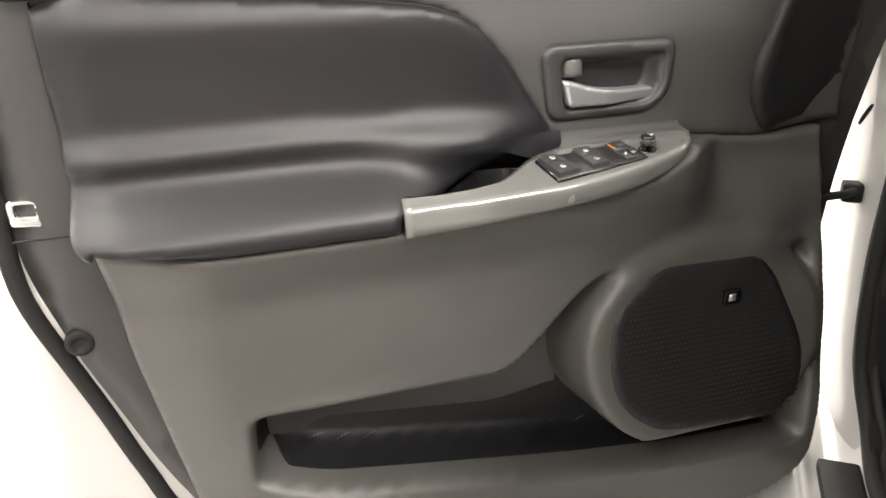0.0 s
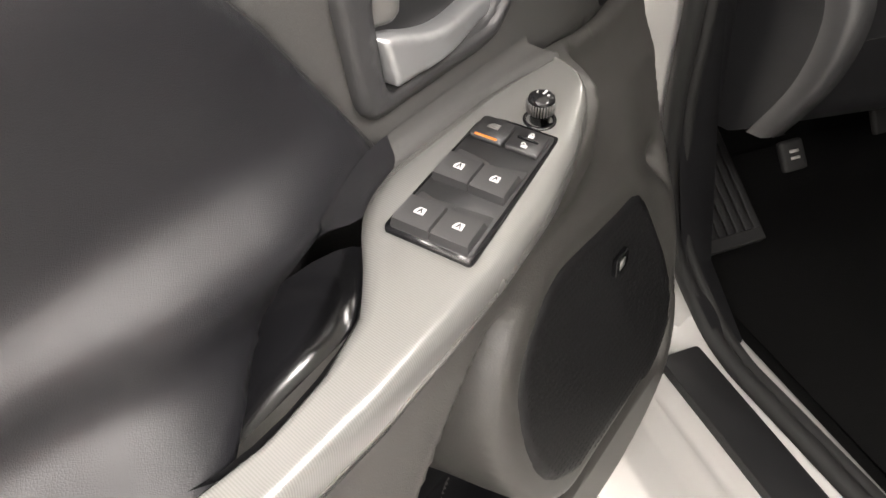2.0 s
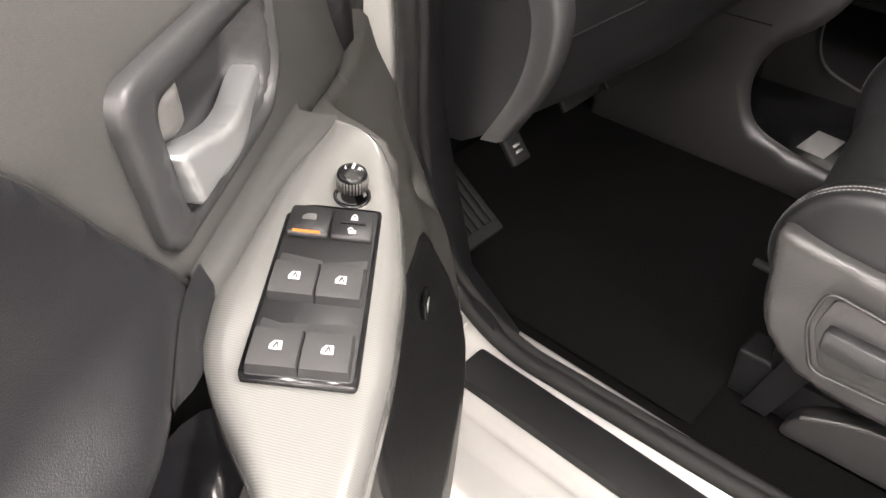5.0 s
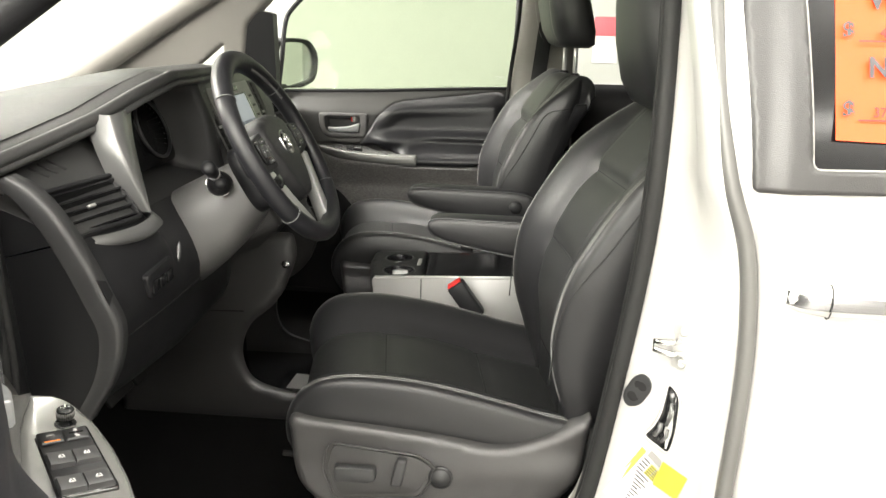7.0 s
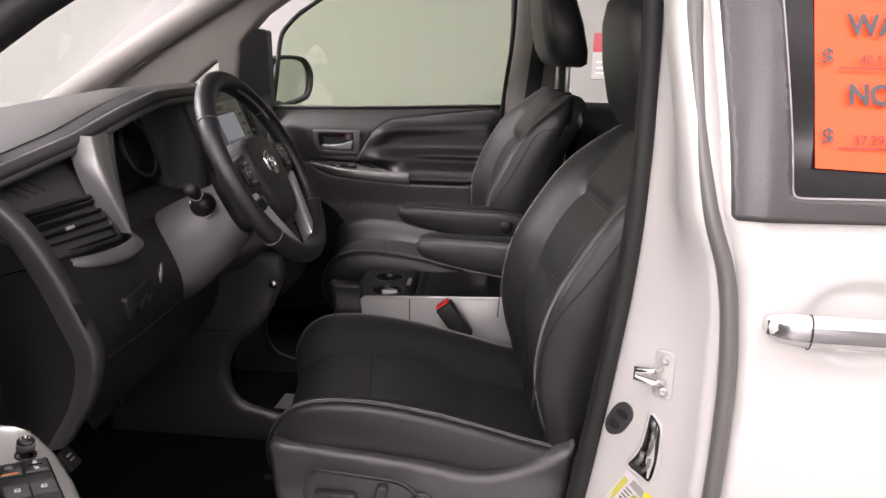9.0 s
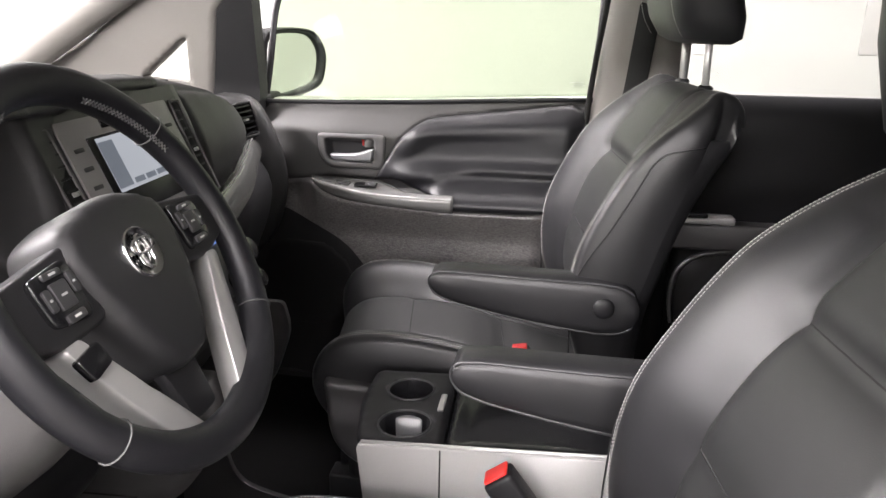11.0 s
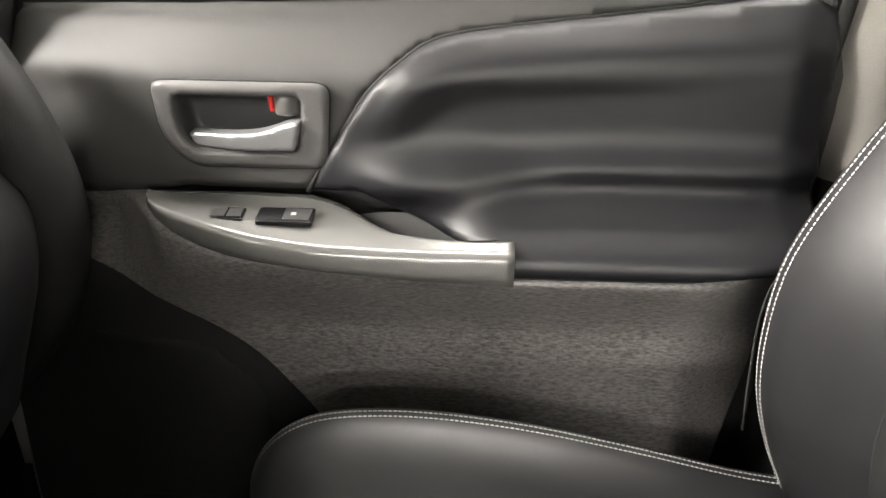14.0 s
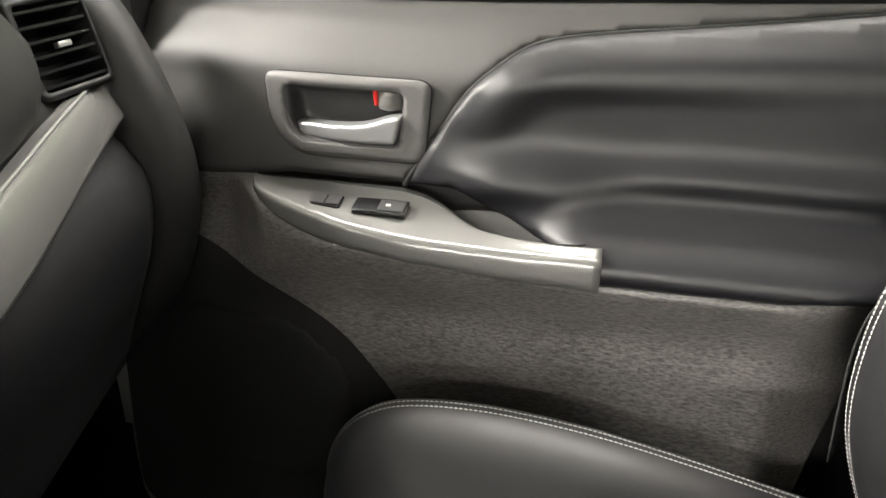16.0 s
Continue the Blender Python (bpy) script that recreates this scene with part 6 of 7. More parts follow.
for sx in (-1, 1):
    spoke = rounded([(sx * 0.065, 0.045), (sx * 0.178, 0.030), (sx * 0.180, -0.020), (sx * 0.13, -0.035), (sx * 0.07, -0.03)], 0.012)
    part("spoke", prism(spoke if sx > 0 else spoke[::-1], on_wheel, -0.025, 0.002, 0.006), WHEEL_BLACK, wheel, "black side spoke")
    keys = part("button_pad", prism(rounded([(sx * 0.088, 0.034), (sx * 0.142, 0.028), (sx * 0.140, -0.016), (sx * 0.092, -0.022)], 0.010)[::sx], on_wheel, -0.005, 0.008, 0.003), GLOSS_BLACK, wheel, "gloss black button pad")
    for bu, bv, bw, bh in ((0.115, 0.006, 0.010, 0.012), (0.097, 0.012, 0.004, 0.010), (0.132, 0.006, 0.004, 0.010), (0.115, -0.014, 0.012, 0.004), (0.115, 0.025, 0.012, 0.003)):
        part("button", prism(rounded([(sx * bu - bw, bv - bh), (sx * bu + bw, bv - bh), (sx * bu + bw, bv + bh), (sx * bu - bw, bv + bh)], 0.003), on_wheel, 0.004, 0.0105, 0.001), SWITCH, keys)
        part("button_sign", prism([(sx * bu - 0.35 * bw, bv - 0.001), (sx * bu + 0.35 * bw, bv - 0.001), (sx * bu + 0.35 * bw, bv + 0.001), (sx * bu - 0.35 * bw, bv + 0.001)], on_wheel, 0.0104, 0.0109), ICON, keys, smooth=False)
    leg = [tuple(p) for p in rounded([(sx * 0.120, -0.030), (sx * 0.142, -0.033), (sx * 0.104, -0.118), (sx * 0.070, -0.174), (sx * 0.030, -0.184), (sx * 0.060, -0.128), (sx * 0.094, -0.072)], [0.004, 0.006, 0.03, 0.01, 0.01, 0.03, 0.03])]
    part("lower_spoke", prism(leg[::sx], on_wheel, -0.022, 0.002, 0.004), SATIN, wheel, "satin silver lower spoke")
part("spoke_key", prism(rounded([(-0.142, -0.045), (-0.108, -0.040), (-0.104, -0.062), (-0.134, -0.068)], 0.005), on_wheel, 0.0, 0.007, 0.002), GLOSS_BLACK, wheel, "black key on the silver spoke")
part("lower_gap_web", prism(rounded([(-0.03, -0.10), (0.03, -0.10), (0.022, -0.165), (-0.022, -0.165)], 0.008), on_wheel, -0.03, -0.018, 0.002), DARK, wheel)
emblem = part("emblem", revolve([(0.0265, -0.004), (0.0265, 0.003), (0.0245, 0.0045), (0.0235, 0.002), (0.002, 0.003)], WM @ pose(0, 0.004, 0.013), 32), CHROME, wheel, "round chrome emblem")
for rx, ry, oy in ((0.0085, 0.017, 0.0), (0.017, 0.0075, 0.006)):
    part("emblem_ring", tube([on_wheel(rx * math.cos(a), 0.004 + oy + ry * math.sin(a), 0.0178) for a in np.linspace(0, 2 * math.pi, 33)[:-1]], 0.0018, 6, True), CHROME, emblem)

column = thing("steering_column", (0.0, -0.39, 0.95), "dark steering column with a grey cover and stalks", "steering column")
cm = []
for d, w, h in ((-0.022, 0.052, 0.055), (-0.03, 0.060, 0.066), (-0.07, 0.064, 0.070), (-0.09, 0.064, 0.070)):
    cm.append([WM @ Vector((w * math.copysign(abs(math.cos(a)) ** 0.6, math.cos(a)), -0.028 + h * math.copysign(abs(math.sin(a)) ** 0.6, math.sin(a)), d)) for a in np.linspace(0, 2 * math.pi, 25)[:-1]])
part("shroud", flip(grid(cm, closed_v=True, cap=True)), DARK, column, "black upper shroud")
cm = []
for d, w, h, dy in ((-0.068, 0.050, 0.045, -0.032), (-0.074, 0.058, 0.053, -0.036), (-0.11, 0.069, 0.066, -0.046), (-0.16, 0.080, 0.078, -0.056), (-0.22, 0.091, 0.088, -0.064), (-0.30, 0.100, 0.096, -0.072)):
    cm.append([WM @ Vector((w * math.copysign(abs(math.cos(a)) ** 0.85, math.cos(a)), dy + h * math.copysign(abs(math.sin(a)) ** 0.85, math.sin(a)), d)) for a in np.linspace(0, 2 * math.pi, 33)[:-1]])
part("column_cover", flip(grid(cm, closed_v=True, cap=True)), COLUMN_GREY, column, "grey lower column cover")
for sx in (-1, 1):
    boot = part("stalk_boot", revolve([(0.024, 0), (0.024, 0.006), (0.019, 0.016), (0.012, 0.024), (0.010, 0.05)], WM @ pose(sx * 0.088, -0.006, -0.115) @ pose(0, 0, 0, 0, sx * 62, 0), 20), DARK, column, "round black stalk boot")
    part("boot_ring", tube([(WM @ pose(sx * 0.088, -0.006, -0.115) @ pose(0, 0, 0, 0, sx * 62, 0)) @ Vector((0.024 * math.cos(a), 0.024 * math.sin(a), 0.004)) for a in np.linspace(0, 2 * math.pi, 25)[:-1]], 0.0012, 5, True), CHROME, boot)
    stalk = part("stalk", tube([WM @ Vector((sx * (0.10 + d), -0.002 + 0.55 * d, -0.105 + 0.3 * d)) for d in (0, 0.02, 0.035, 0.037, 0.055, 0.062, 0.064)], [0.009, 0.010, 0.0105, 0.0125, 0.0135, 0.012, 0.004], 16), DARK, column, "black stalk with a turning end")
    part("stalk_ring", tube([WM @ (Vector((sx * 0.136, 0.0178, -0.094)) + 0.0132 * (Vector((0, 1, 0)) * math.cos(a) + Vector((0, 0, 1)) * math.sin(a))) for a in np.linspace(0, 2 * math.pi, 21)[:-1]], 0.001, 5, True), GREY_TRIM, stalk)

# centre stack
stack = thing("centre_stack", (0.0, 0, 0.9), "dark centre stack with a screen and climate controls", "control panel")
SP = [(-0.095, 1.218), (-0.050, 1.118), (-0.022, 1.055), (0.005, 1.010), (0.045, 0.949), (0.074, 0.884)]
SPL = np.concatenate([[0], np.cumsum([math.hypot(b[0] - a[0], b[1] - a[1]) for a, b in zip(SP, SP[1:])])])


def on_stack(u, v, w):
    """u across, v down the face from its top, w out of it."""
    x = float(np.interp(v, SPL, [p[0] for p in SP]))
    z = float(np.interp(v, SPL, [p[1] for p in SP]))
    i = min(max(int(np.searchsorted(SPL, v) - 1), 0), len(SP) - 2)
    d = np.array([SP[i + 1][0] - SP[i][0], SP[i + 1][1] - SP[i][1]])
    d /= np.linalg.norm(d)
    return (x - d[1] * w, u, z + d[0] * w)


LEN = float(SPL[-1])


def half(v):
    return 0.205 - 0.040 * float(sm(0.05, 0.22, v)) - 0.025 * float(sm(0.25, LEN, v))


srow = []
for v in np.linspace(0, LEN, 26):
    h = half(v)
    srow.append([on_stack(-h - 0.004, v, -0.12), on_stack(-h - 0.002, v, -0.008), on_stack(-h + 0.004, v, 0.0)] + [on_stack(u, v, 0.0) for u in np.linspace(-h + 0.02, h - 0.02, 7)] + [on_stack(h - 0.004, v, 0.0), on_stack(h + 0.002, v, -0.008), on_stack(h + 0.004, v, -0.12)])
last = srow[-1]
srow.append([(p[0] - 0.008, p[1] * 0.98, p[2] - 0.012) for p in last])
srow.append([(p[0] - 0.06, p[1] * 0.95, p[2] - 0.07) for p in last])
srow.append([(p[0] - 0.13, p[1] * 0.92, p[2] - 0.16) for p in last])
srow.append([(p[0] - 0.20, p[1] * 0.92, p[2] - 0.30) for p in last])
part("stack_face", flip(grid(srow)), HARD, stack, "dark grey control panel")
part("stack_edge", tube([on_stack(half(v) - 0.001, v, -0.002) for v in np.linspace(0.20, LEN, 16)] + [on_stack(u, LEN, -0.003) for u in np.linspace(half(LEN), -half(LEN), 8)], 0.0018, 6), SATIN, stack, "fine silver edge line")


def plate(u0, u1, v0, v1, w0, w1, r, mat, name, parent, label="", smooth=True, bevel=0.001):
    return part(name, prism(rounded([(u0, v1), (u1, v1), (u1, v0), (u0, v0)], r), on_stack, w0, w1, bevel), mat, parent, label, smooth)


unit = plate(-0.145, 0.145, 0.022, 0.190, -0.004, 0.003, 0.006, GREY_TRIM, "radio_unit", stack, "grey radio unit")
plate(-0.096, 0.096, 0.050, 0.166, 0.001, 0.0045, 0.003, GLOSS_BLACK, "screen_bezel", unit)
scr = plate(-0.080, 0.080, 0.054, 0.133, 0.004, 0.0052, 0.001, SCREEN, "screen", unit, "lit pale map screen", False, 0)
plate(-0.080, -0.045, 0.060, 0.128, 0.0050, 0.0055, 0.001, SCREEN_DIM, "screen_column", scr, "", False, 0)
for k in range(4):
    plate(-0.038 + 0.031 * k, -0.012 + 0.031 * k, 0.120, 0.128, 0.0050, 0.0055, 0.001, SCREEN_DIM, "screen_field", scr, "", False, 0)
for sx in (-1, 1):
    for k in range(4):
        plate(sx * 0.120 - 0.010, sx * 0.120 + 0.010, 0.060 + 0.026 * k, 0.066 + 0.026 * k, 0.002, 0.0048, 0.002, SWITCH, "radio_key", unit, "slim dark key")
    knob = part("radio_knob", revolve([(0.0115, 0), (0.0115, 0.012), (0.009, 0.015), (0.001, 0.0155)], Matrix.Translation(on_stack(sx * 0.108, 0.172, 0.003)) @ pose(0, 0, 0, 0, 65, 0), 20), GLOSS_BLACK, unit, "small gloss black knob")
plate(-0.05, 0.05, 0.030, 0.042, 0.002, 0.0045, 0.001, GLOSS_BLACK, "disc_slot", unit)
# slim vents at both sides of the radio
for sx in (-1, 1):
    v_ = thing("air_vent", on_stack(sx * 0.170, 0.1, 0), "slim upright vent beside the radio", "air vent", "air vents")
    u0, u1 = sx * 0.168 - 0.014, sx * 0.168 + 0.014
    part("vent_well", prism(rounded([(u0, 0.185), (u1, 0.185), (u1 + 0.006 * sx, 0.03), (u0 + 0.006 * sx, 0.03)], 0.006), on_stack, -0.01, 0.0008), SEAM, v_)
    for k in range(9):
        vv = 0.042 + 0.016 * k
        part("slat", prism([(u0 + 0.003, vv + 0.003), (u1 - 0.001, vv + 0.003), (u1 - 0.001, vv), (u0 + 0.003, vv)], on_stack, 0.0, 0.0025), DARK, v_, smooth=False)
    part("slider_tab", prism(rounded([(u0 + 0.008, 0.116), (u1 - 0.008, 0.116), (u1 - 0.008, 0.110), (u0 + 0.008, 0.110)], 0.001), on_stack, 0.002, 0.005), SATIN, v_, "silver slider tab")
    part("vent_frame", tube([on_stack(u, v, 0.0015) for u, v in rounded([(u0 - 0.002, 0.188), (u1 + 0.002, 0.188), (u1 + 0.002 + 0.006 * sx, 0.027), (u0 - 0.002 + 0.006 * sx, 0.027)], 0.006)], 0.0024, 6, True), COLUMN_GREY, v_, "dark grey vent frame")
# climate controls
clim = plate(-0.138, 0.152, 0.205, LEN - 0.020, -0.004, 0.002, 0.008, HARD, "climate_panel", stack, "dark climate panel")
plate(0.052, 0.147, 0.213, 0.262, 0.0, 0.004, 0.003, BLUE_LCD, "climate_display", clim, "lit blue climate display", False, 0)
for ku, kv in ((0.122, 0.298), (0.062, 0.330), (0.112, 0.348), (-0.112, 0.302)):
    rr = 0.025 if kv < 0.31 else 0.020
    base = Matrix.Translation(on_stack(ku, kv, 0.001)) @ pose(0, 0, 0, 0, 57, 0)
    kn = part("climate_knob", revolve([(rr, 0), (rr, 0.004), (rr * 0.86, 0.006), (rr * 0.82, 0.018), (rr * 0.7, 0.021), (0.001, 0.0215)], base, 28), GLOSS_BLACK, clim, "round black climate knob with a chrome ring")
    part("knob_ring", tube([base @ Vector((rr * 0.98 * math.cos(a), rr * 0.98 * math.sin(a), 0.005)) for a in np.linspace(0, 2 * math.pi, 33)[:-1]], 0.0022, 6, True), CHROME, kn)
for k in range(4):
    plate(-0.08 + 0.035 * k, -0.055 + 0.035 * k, 0.345, 0.356, 0.001, 0.0045, 0.002, SWITCH, "climate_key", clim)
part("shift_gate", box(0.02, 0.05, -0.16, -0.10, 0.93, 0.96, 0.006), GLOSS_BLACK, stack, "gloss black shifter gate")
part("shift_lever", tube([(0.03, -0.13, 0.95), (0.075, -0.13, 0.985), (0.10, -0.13, 1.01)], [0.009, 0.010, 0.014], 12), GLOSS_BLACK, stack, "short gear lever")

# passenger pad, silver strip, right vent
padc = [(0.215, 1.205), (0.225, 1.03), (0.30, 1.022), (0.45, 1.025), (0.58, 1.034), (0.625, 1.045), (0.648, 1.075), (0.652, 1.115), (0.640, 1.135), (0.60, 1.146), (0.45, 1.175), (0.30, 1.196)]


def on_dash(u, v, w):
    """Across (world y) and height on the passenger side, w out of the face."""
    lx, lz = ledge(u)
    t = (v - 1.02) / (lz - 0.02 - 1.02)
    x = face(u, MX) + (lx - face(u, MX)) * min(max(t, -0.3), 1.1) + 0.014 * math.sin(math.pi * min(max(t, 0), 1))
    return (x + 0.97 * w, u, v + 0.25 * w)


part("passenger_pad", sheet([tuple(p) for p in rounded(padc, 0.015)], lambda u, v: 0 * u + 0.012, on_dash, 0.015, 0.03, 0.008), SOFT_DASH, dash, "black padded cover above the glove box")
sil = []
for y in np.linspace(0.20, 0.770, 30):
    m, up = face(y, MX), 0.028 * float(sm(0.40, 0.74, y))
    h = 0.043 - 0.010 * float(sm(0.45, 0.77, y))
    sil.append([(m + 0.004, y, 1.016 + up), (m + 0.016, y, 1.015 + up), (m + 0.021, y, 1.011 + up), (m + 0.021 + 0.50 * h, y, 1.011 + up - 0.85 * h), (m + 0.021 + 0.46 * h, y, 1.007 + up - 0.92 * h), (m + 0.008, y, 1.0 + up - h)])
part("silver_strip", flip(grid(sil)), SILVER, dash, "glossy silver strip across the dashboard")
part("strip_edge", tube([(p[1][0], p[1][1], p[1][2] + 0.001) for p in sil], 0.0018, 6), SATIN, dash, "bright upper edge of the strip")
bez = []
for x, z in spline([(-0.27, 1.135), (-0.215, 1.132), (-0.180, 1.112), (-0.152, 1.065), (-0.128, 1.005), (-0.115, 0.945), (-0.118, 0.88), (-0.15, 0.79), (-0.22, 0.70)], 4):
    bez.append([(x - 0.05, 0.750, z - 0.004), (x - 0.022, 0.756, z), (x - 0.008, 0.764, z + 0.003), (x, 0.780, z + 0.004), (x, 0.800, z + 0.004), (x - 0.012, 0.815, z), (x - 0.05, 0.822, z - 0.006)])
part("end_bezel", flip(grid(bez)), SOFT_DASH, dash, "rounded black end of the dashboard beside the vent")
RV = Matrix.Translation((-0.176, 0.704, 1.088)) @ Matrix(((0.10, -0.28, 0.955, 0), (0.995, 0.03, -0.095, 0), (-0.002, 0.96, 0.281, 0), (0, 0, 0, 1)))
air_vent(RV, 0.048, 0.044, "air_vent", "black louvred vent at the passenger's end of the dashboard", 6, "", True)
for k in range(6):
    part("defrost_slot", box(-0.40, -0.385, 0.60 + 0.025 * k, 0.618 + 0.025 * k, 1.155, 1.172, 0.002), SEAM, dash, "dark defroster slot", smooth=False)

# pedals, footrest
pedal = thing("pedal", (-0.16, -0.68, 0.6), "black rubber parking brake pedal with pale print", "pedal")
part("pedal_pad", moved(box(-0.021, 0.021, -0.018, 0.018, -0.006, 0.006, 0.005), pose(-0.14, -0.679, 0.618, 0, 52, 0)), RUBBER, pedal)
part("pedal_arm", tube([(-0.17, -0.679, 0.63), (-0.25, -0.679, 0.72), (-0.30, -0.679, 0.84)], 0.008, 8), DARK, pedal)
for k in range(2):
    part("pedal_print", moved(box(-0.002, 0.002, -0.007, 0.007, 0.0062, 0.0070), pose(-0.14, -0.679, 0.618, 0, 52, 0) @ pose(0.004 - 0.009 * k, 0, 0)), GREY_TRIM, pedal)
for py, pw, px, pz in ((-0.36, 0.055, -0.26, 0.56), (-0.22, 0.028, -0.28, 0.53)):
    p2 = thing("pedal", (px, py, pz), "black rubber foot pedal under the dashboard", "pedal")
    part("pedal_pad", moved(box(-0.04, 0.04, -pw, pw, -0.006, 0.006, 0.005), pose(px, py, pz, 0, 58, 0)), RUBBER, p2)
    part("pedal_arm", tube([(px - 0.01, py, pz), (px - 0.10, py, pz + 0.12), (px - 0.14, py, pz + 0.3)], 0.009, 8), DARK, p2)
rest = thing("footrest", (-0.3, -0.70, 0.45), "black ribbed rubber footrest", "footrest")
for k in range(9):
    part("rib", moved(box(-0.09, 0.09, -0.006, 0.006, 0.0, 0.006, 0.002), pose(-0.29, -0.755 + 0.016 * k, 0.475, 0, 35, 0)), RUBBER, rest)
part("rest_plate", moved(box(-0.11, 0.11, -0.08, 0.075, -0.02, 0.0, 0.004), pose(-0.29, -0.69, 0.475, 0, 35, 0)), RUBBER, rest)
mat_rows = [[(x, y, 0.378 + (0.05 * float(sm(-0.30, -0.42, x)))) for y in np.linspace(-0.74, -0.18, 12)] for x in np.linspace(-0.40, 0.22, 12)]
fm = part("floor_mat", grid(mat_rows), CARPET)
tagged(fm, "black carpet floor mat ahead of the driver's seat", "floor mat")

# ---- console between the seats ----
console = thing("centre_console", (0.45, 0.03, 0.40), "black and grey console with two cup holders", "console")
side_c = rounded([(0.285, 0.741), (0.95, 0.764), (0.95, 0.42), (0.36, 0.42), (0.300, 0.60)], [0.01, 0.005, 0.005, 0.05, 0.05])
part("console_side", prism(side_c, lambda u, v, w: (u, w, v), -0.080, -0.068, 0.003), GREY_TRIM, console, "pale grey side of the console")
core = rounded([(0.296, 0.650), (0.95, 0.650), (0.95, 0.42), (0.36, 0.42), (0.304, 0.58)], [0.01, 0.005, 0.005, 0.05, 0.05])
part("console_body", prism(core, lambda u, v, w: (u, w, v), -0.066, 0.166, 0.003), DARK, console, "dark core of the console")
part("body_seam", tube([(0.409, -0.0805, 0.743), (0.409, -0.0805, 0.50)], 0.0012, 6), SEAM, console)
top_place = lambda u, v, w: (u, v, 0.728 + (u - 0.28) * 0.028 + w)
cups = [[(0.345 + 0.040 * math.cos(a), -0.012 + 0.040 * math.sin(a)) for a in np.linspace(0, 2 * math.pi, 28)[:-1]], [(0.335 + 0.037 * math.cos(a), 0.098 + 0.037 * math.sin(a)) for a in np.linspace(0, 2 * math.pi, 28)[:-1]]]
top_o = rounded([(0.283, -0.0675), (0.410, -0.0675), (0.405, 0.170), (0.262, 0.170), (0.260, 0.06)], [0.02, 0.003, 0.003, 0.02, 0.03])
part("cup_tray", sheet(top_o, lambda u, v: 0.012 + 0 * u, top_place, 0.010, 0.03, 0.005, cups), DARK, console, "black tray with two cup holders")
for c in cups:
    cc = np.mean(c, 0)
    part("cup_holder", flip(grid([[top_place(cc[0] + (p[0] - cc[0]) * f, cc[1] + (p[1] - cc[1]) * f, h) for p in c] for f, h in ((1.04, 0.013), (1.0, 0.010), (0.97, -0.03), (0.93, -0.062), (0.02, -0.064))], closed_v=True)), GLOSS_BLACK, console, "gloss black cup holder")
    part("cup_rim", tube([top_place(cc[0] + (p[0] - cc[0]) * 1.02, cc[1] + (p[1] - cc[1]) * 1.02, 0.0125) for p in c], 0.0016, 6, True), SWITCH, console)
part("cup_bridge", sheet(rounded([(0.322, 0.02), (0.368, 0.02), (0.362, 0.068), (0.318, 0.068)], 0.006), lambda u, v: 0.004 + 0 * u, top_place, 0.008, 0.05, 0.004), SHELF, console, "satin dividing bridge")
part("tray_mark", prism(rounded([(0.388, 0.03), (0.398, 0.03), (0.398, 0.085), (0.388, 0.085)], 0.004), top_place, 0.012, 0.0145, 0.001), SATIN, console, "narrow silver catch")
part("bin_lid", sheet(rounded([(0.414, -0.0675), (0.95, -0.0675), (0.95, 0.170), (0.409, 0.170)], 0.006), lambda u, v: 0.010 + 0 * u - 0.006 * bump(u, 0.435, 0.004), top_place, 0.012, 0.02, 0.004), GLOSS_BLACK, console, "glossy black sliding lid")
part("side_edge", tube([(x, -0.074, 0.7425 + (x - 0.285) * 0.0346) for x in (0.292, 0.5, 0.7, 0.945)], 0.003, 8), SATIN, console, "thin silver edge along the lid")
# lower console from the stack to the floor, open towards the rear
low = thing("lower_console", (0.0, 0.03, 0.40), "dark grey lower console with an open floor pocket", "console")
lo_out = rounded([(-0.35, 0.86), (0.10, 0.86), (0.112, 0.81), (0.068, 0.69), (-0.015, 0.628), (-0.038, 0.55), (-0.015, 0.475), (0.08, 0.445), (0.26, 0.43), (0.26, 0.365), (-0.35, 0.365)], [0.01, 0.01, 0.05, 0.08, 0.05, 0.06, 0.05, 0.05, 0.02, 0.01, 0.01])
for yy, sgn in ((-0.135, -1), (0.165, 1)):
    mesh = sheet(lo_out, lambda u, v: 0.02 * sm(0.86, 0.6, v), lambda u, v, w: (u, yy + sgn * w, v), 0.02, 0.012, 0.006)
    part("side_panel", mesh if sgn < 0 else flip(mesh), HARD, low, "dark grey curved side panel")
part("pocket_back", box(-0.36, -0.12, -0.13, 0.16, 0.365, 0.85, 0.01), GLOSS_BLACK, low)
part("pocket_floor", box(-0.14, 0.27, -0.15, 0.18, 0.365, 0.41, 0.006), GLOSS_BLACK, low, "black pocket floor")
part("pocket_lip", box(0.245, 0.275, -0.15, 0.18, 0.365, 0.44, 0.008), HARD, low)
part("panel_seam", tube([(x, -0.1545, 0.662 + 0.02 * (x + 0.2)) for x in np.linspace(-0.33, -0.02, 6)], 0.0014, 6), SEAM, low)
part("console_button", revolve([(0.011, 0), (0.011, 0.004), (0.008, 0.007), (0.001, 0.008)], pose(0.088, -0.150, 0.79, 90, 0, 0), 18), CHROME, low, "small bright button")
flat = lambda u, v, w: (u, v, w)
note = part("paper_note", prism([(0.05, -0.05), (0.105, -0.056), (0.112, 0.03), (0.057, 0.036)], flat, 0.4105, 0.412), GREY_TRIM, smooth=False)
tagged(note, "small pale paper lying in the floor tray", "paper")

# ---- right side: pillars, mirror, rear part of the cabin ----
mirror = thing("door_mirror", (-0.2, 0.95, 1.12), "black door mirror outside the passenger window", "mirror")
MT, MN = np.array([0.43, 0.90]), np.array([0.90, -0.43])


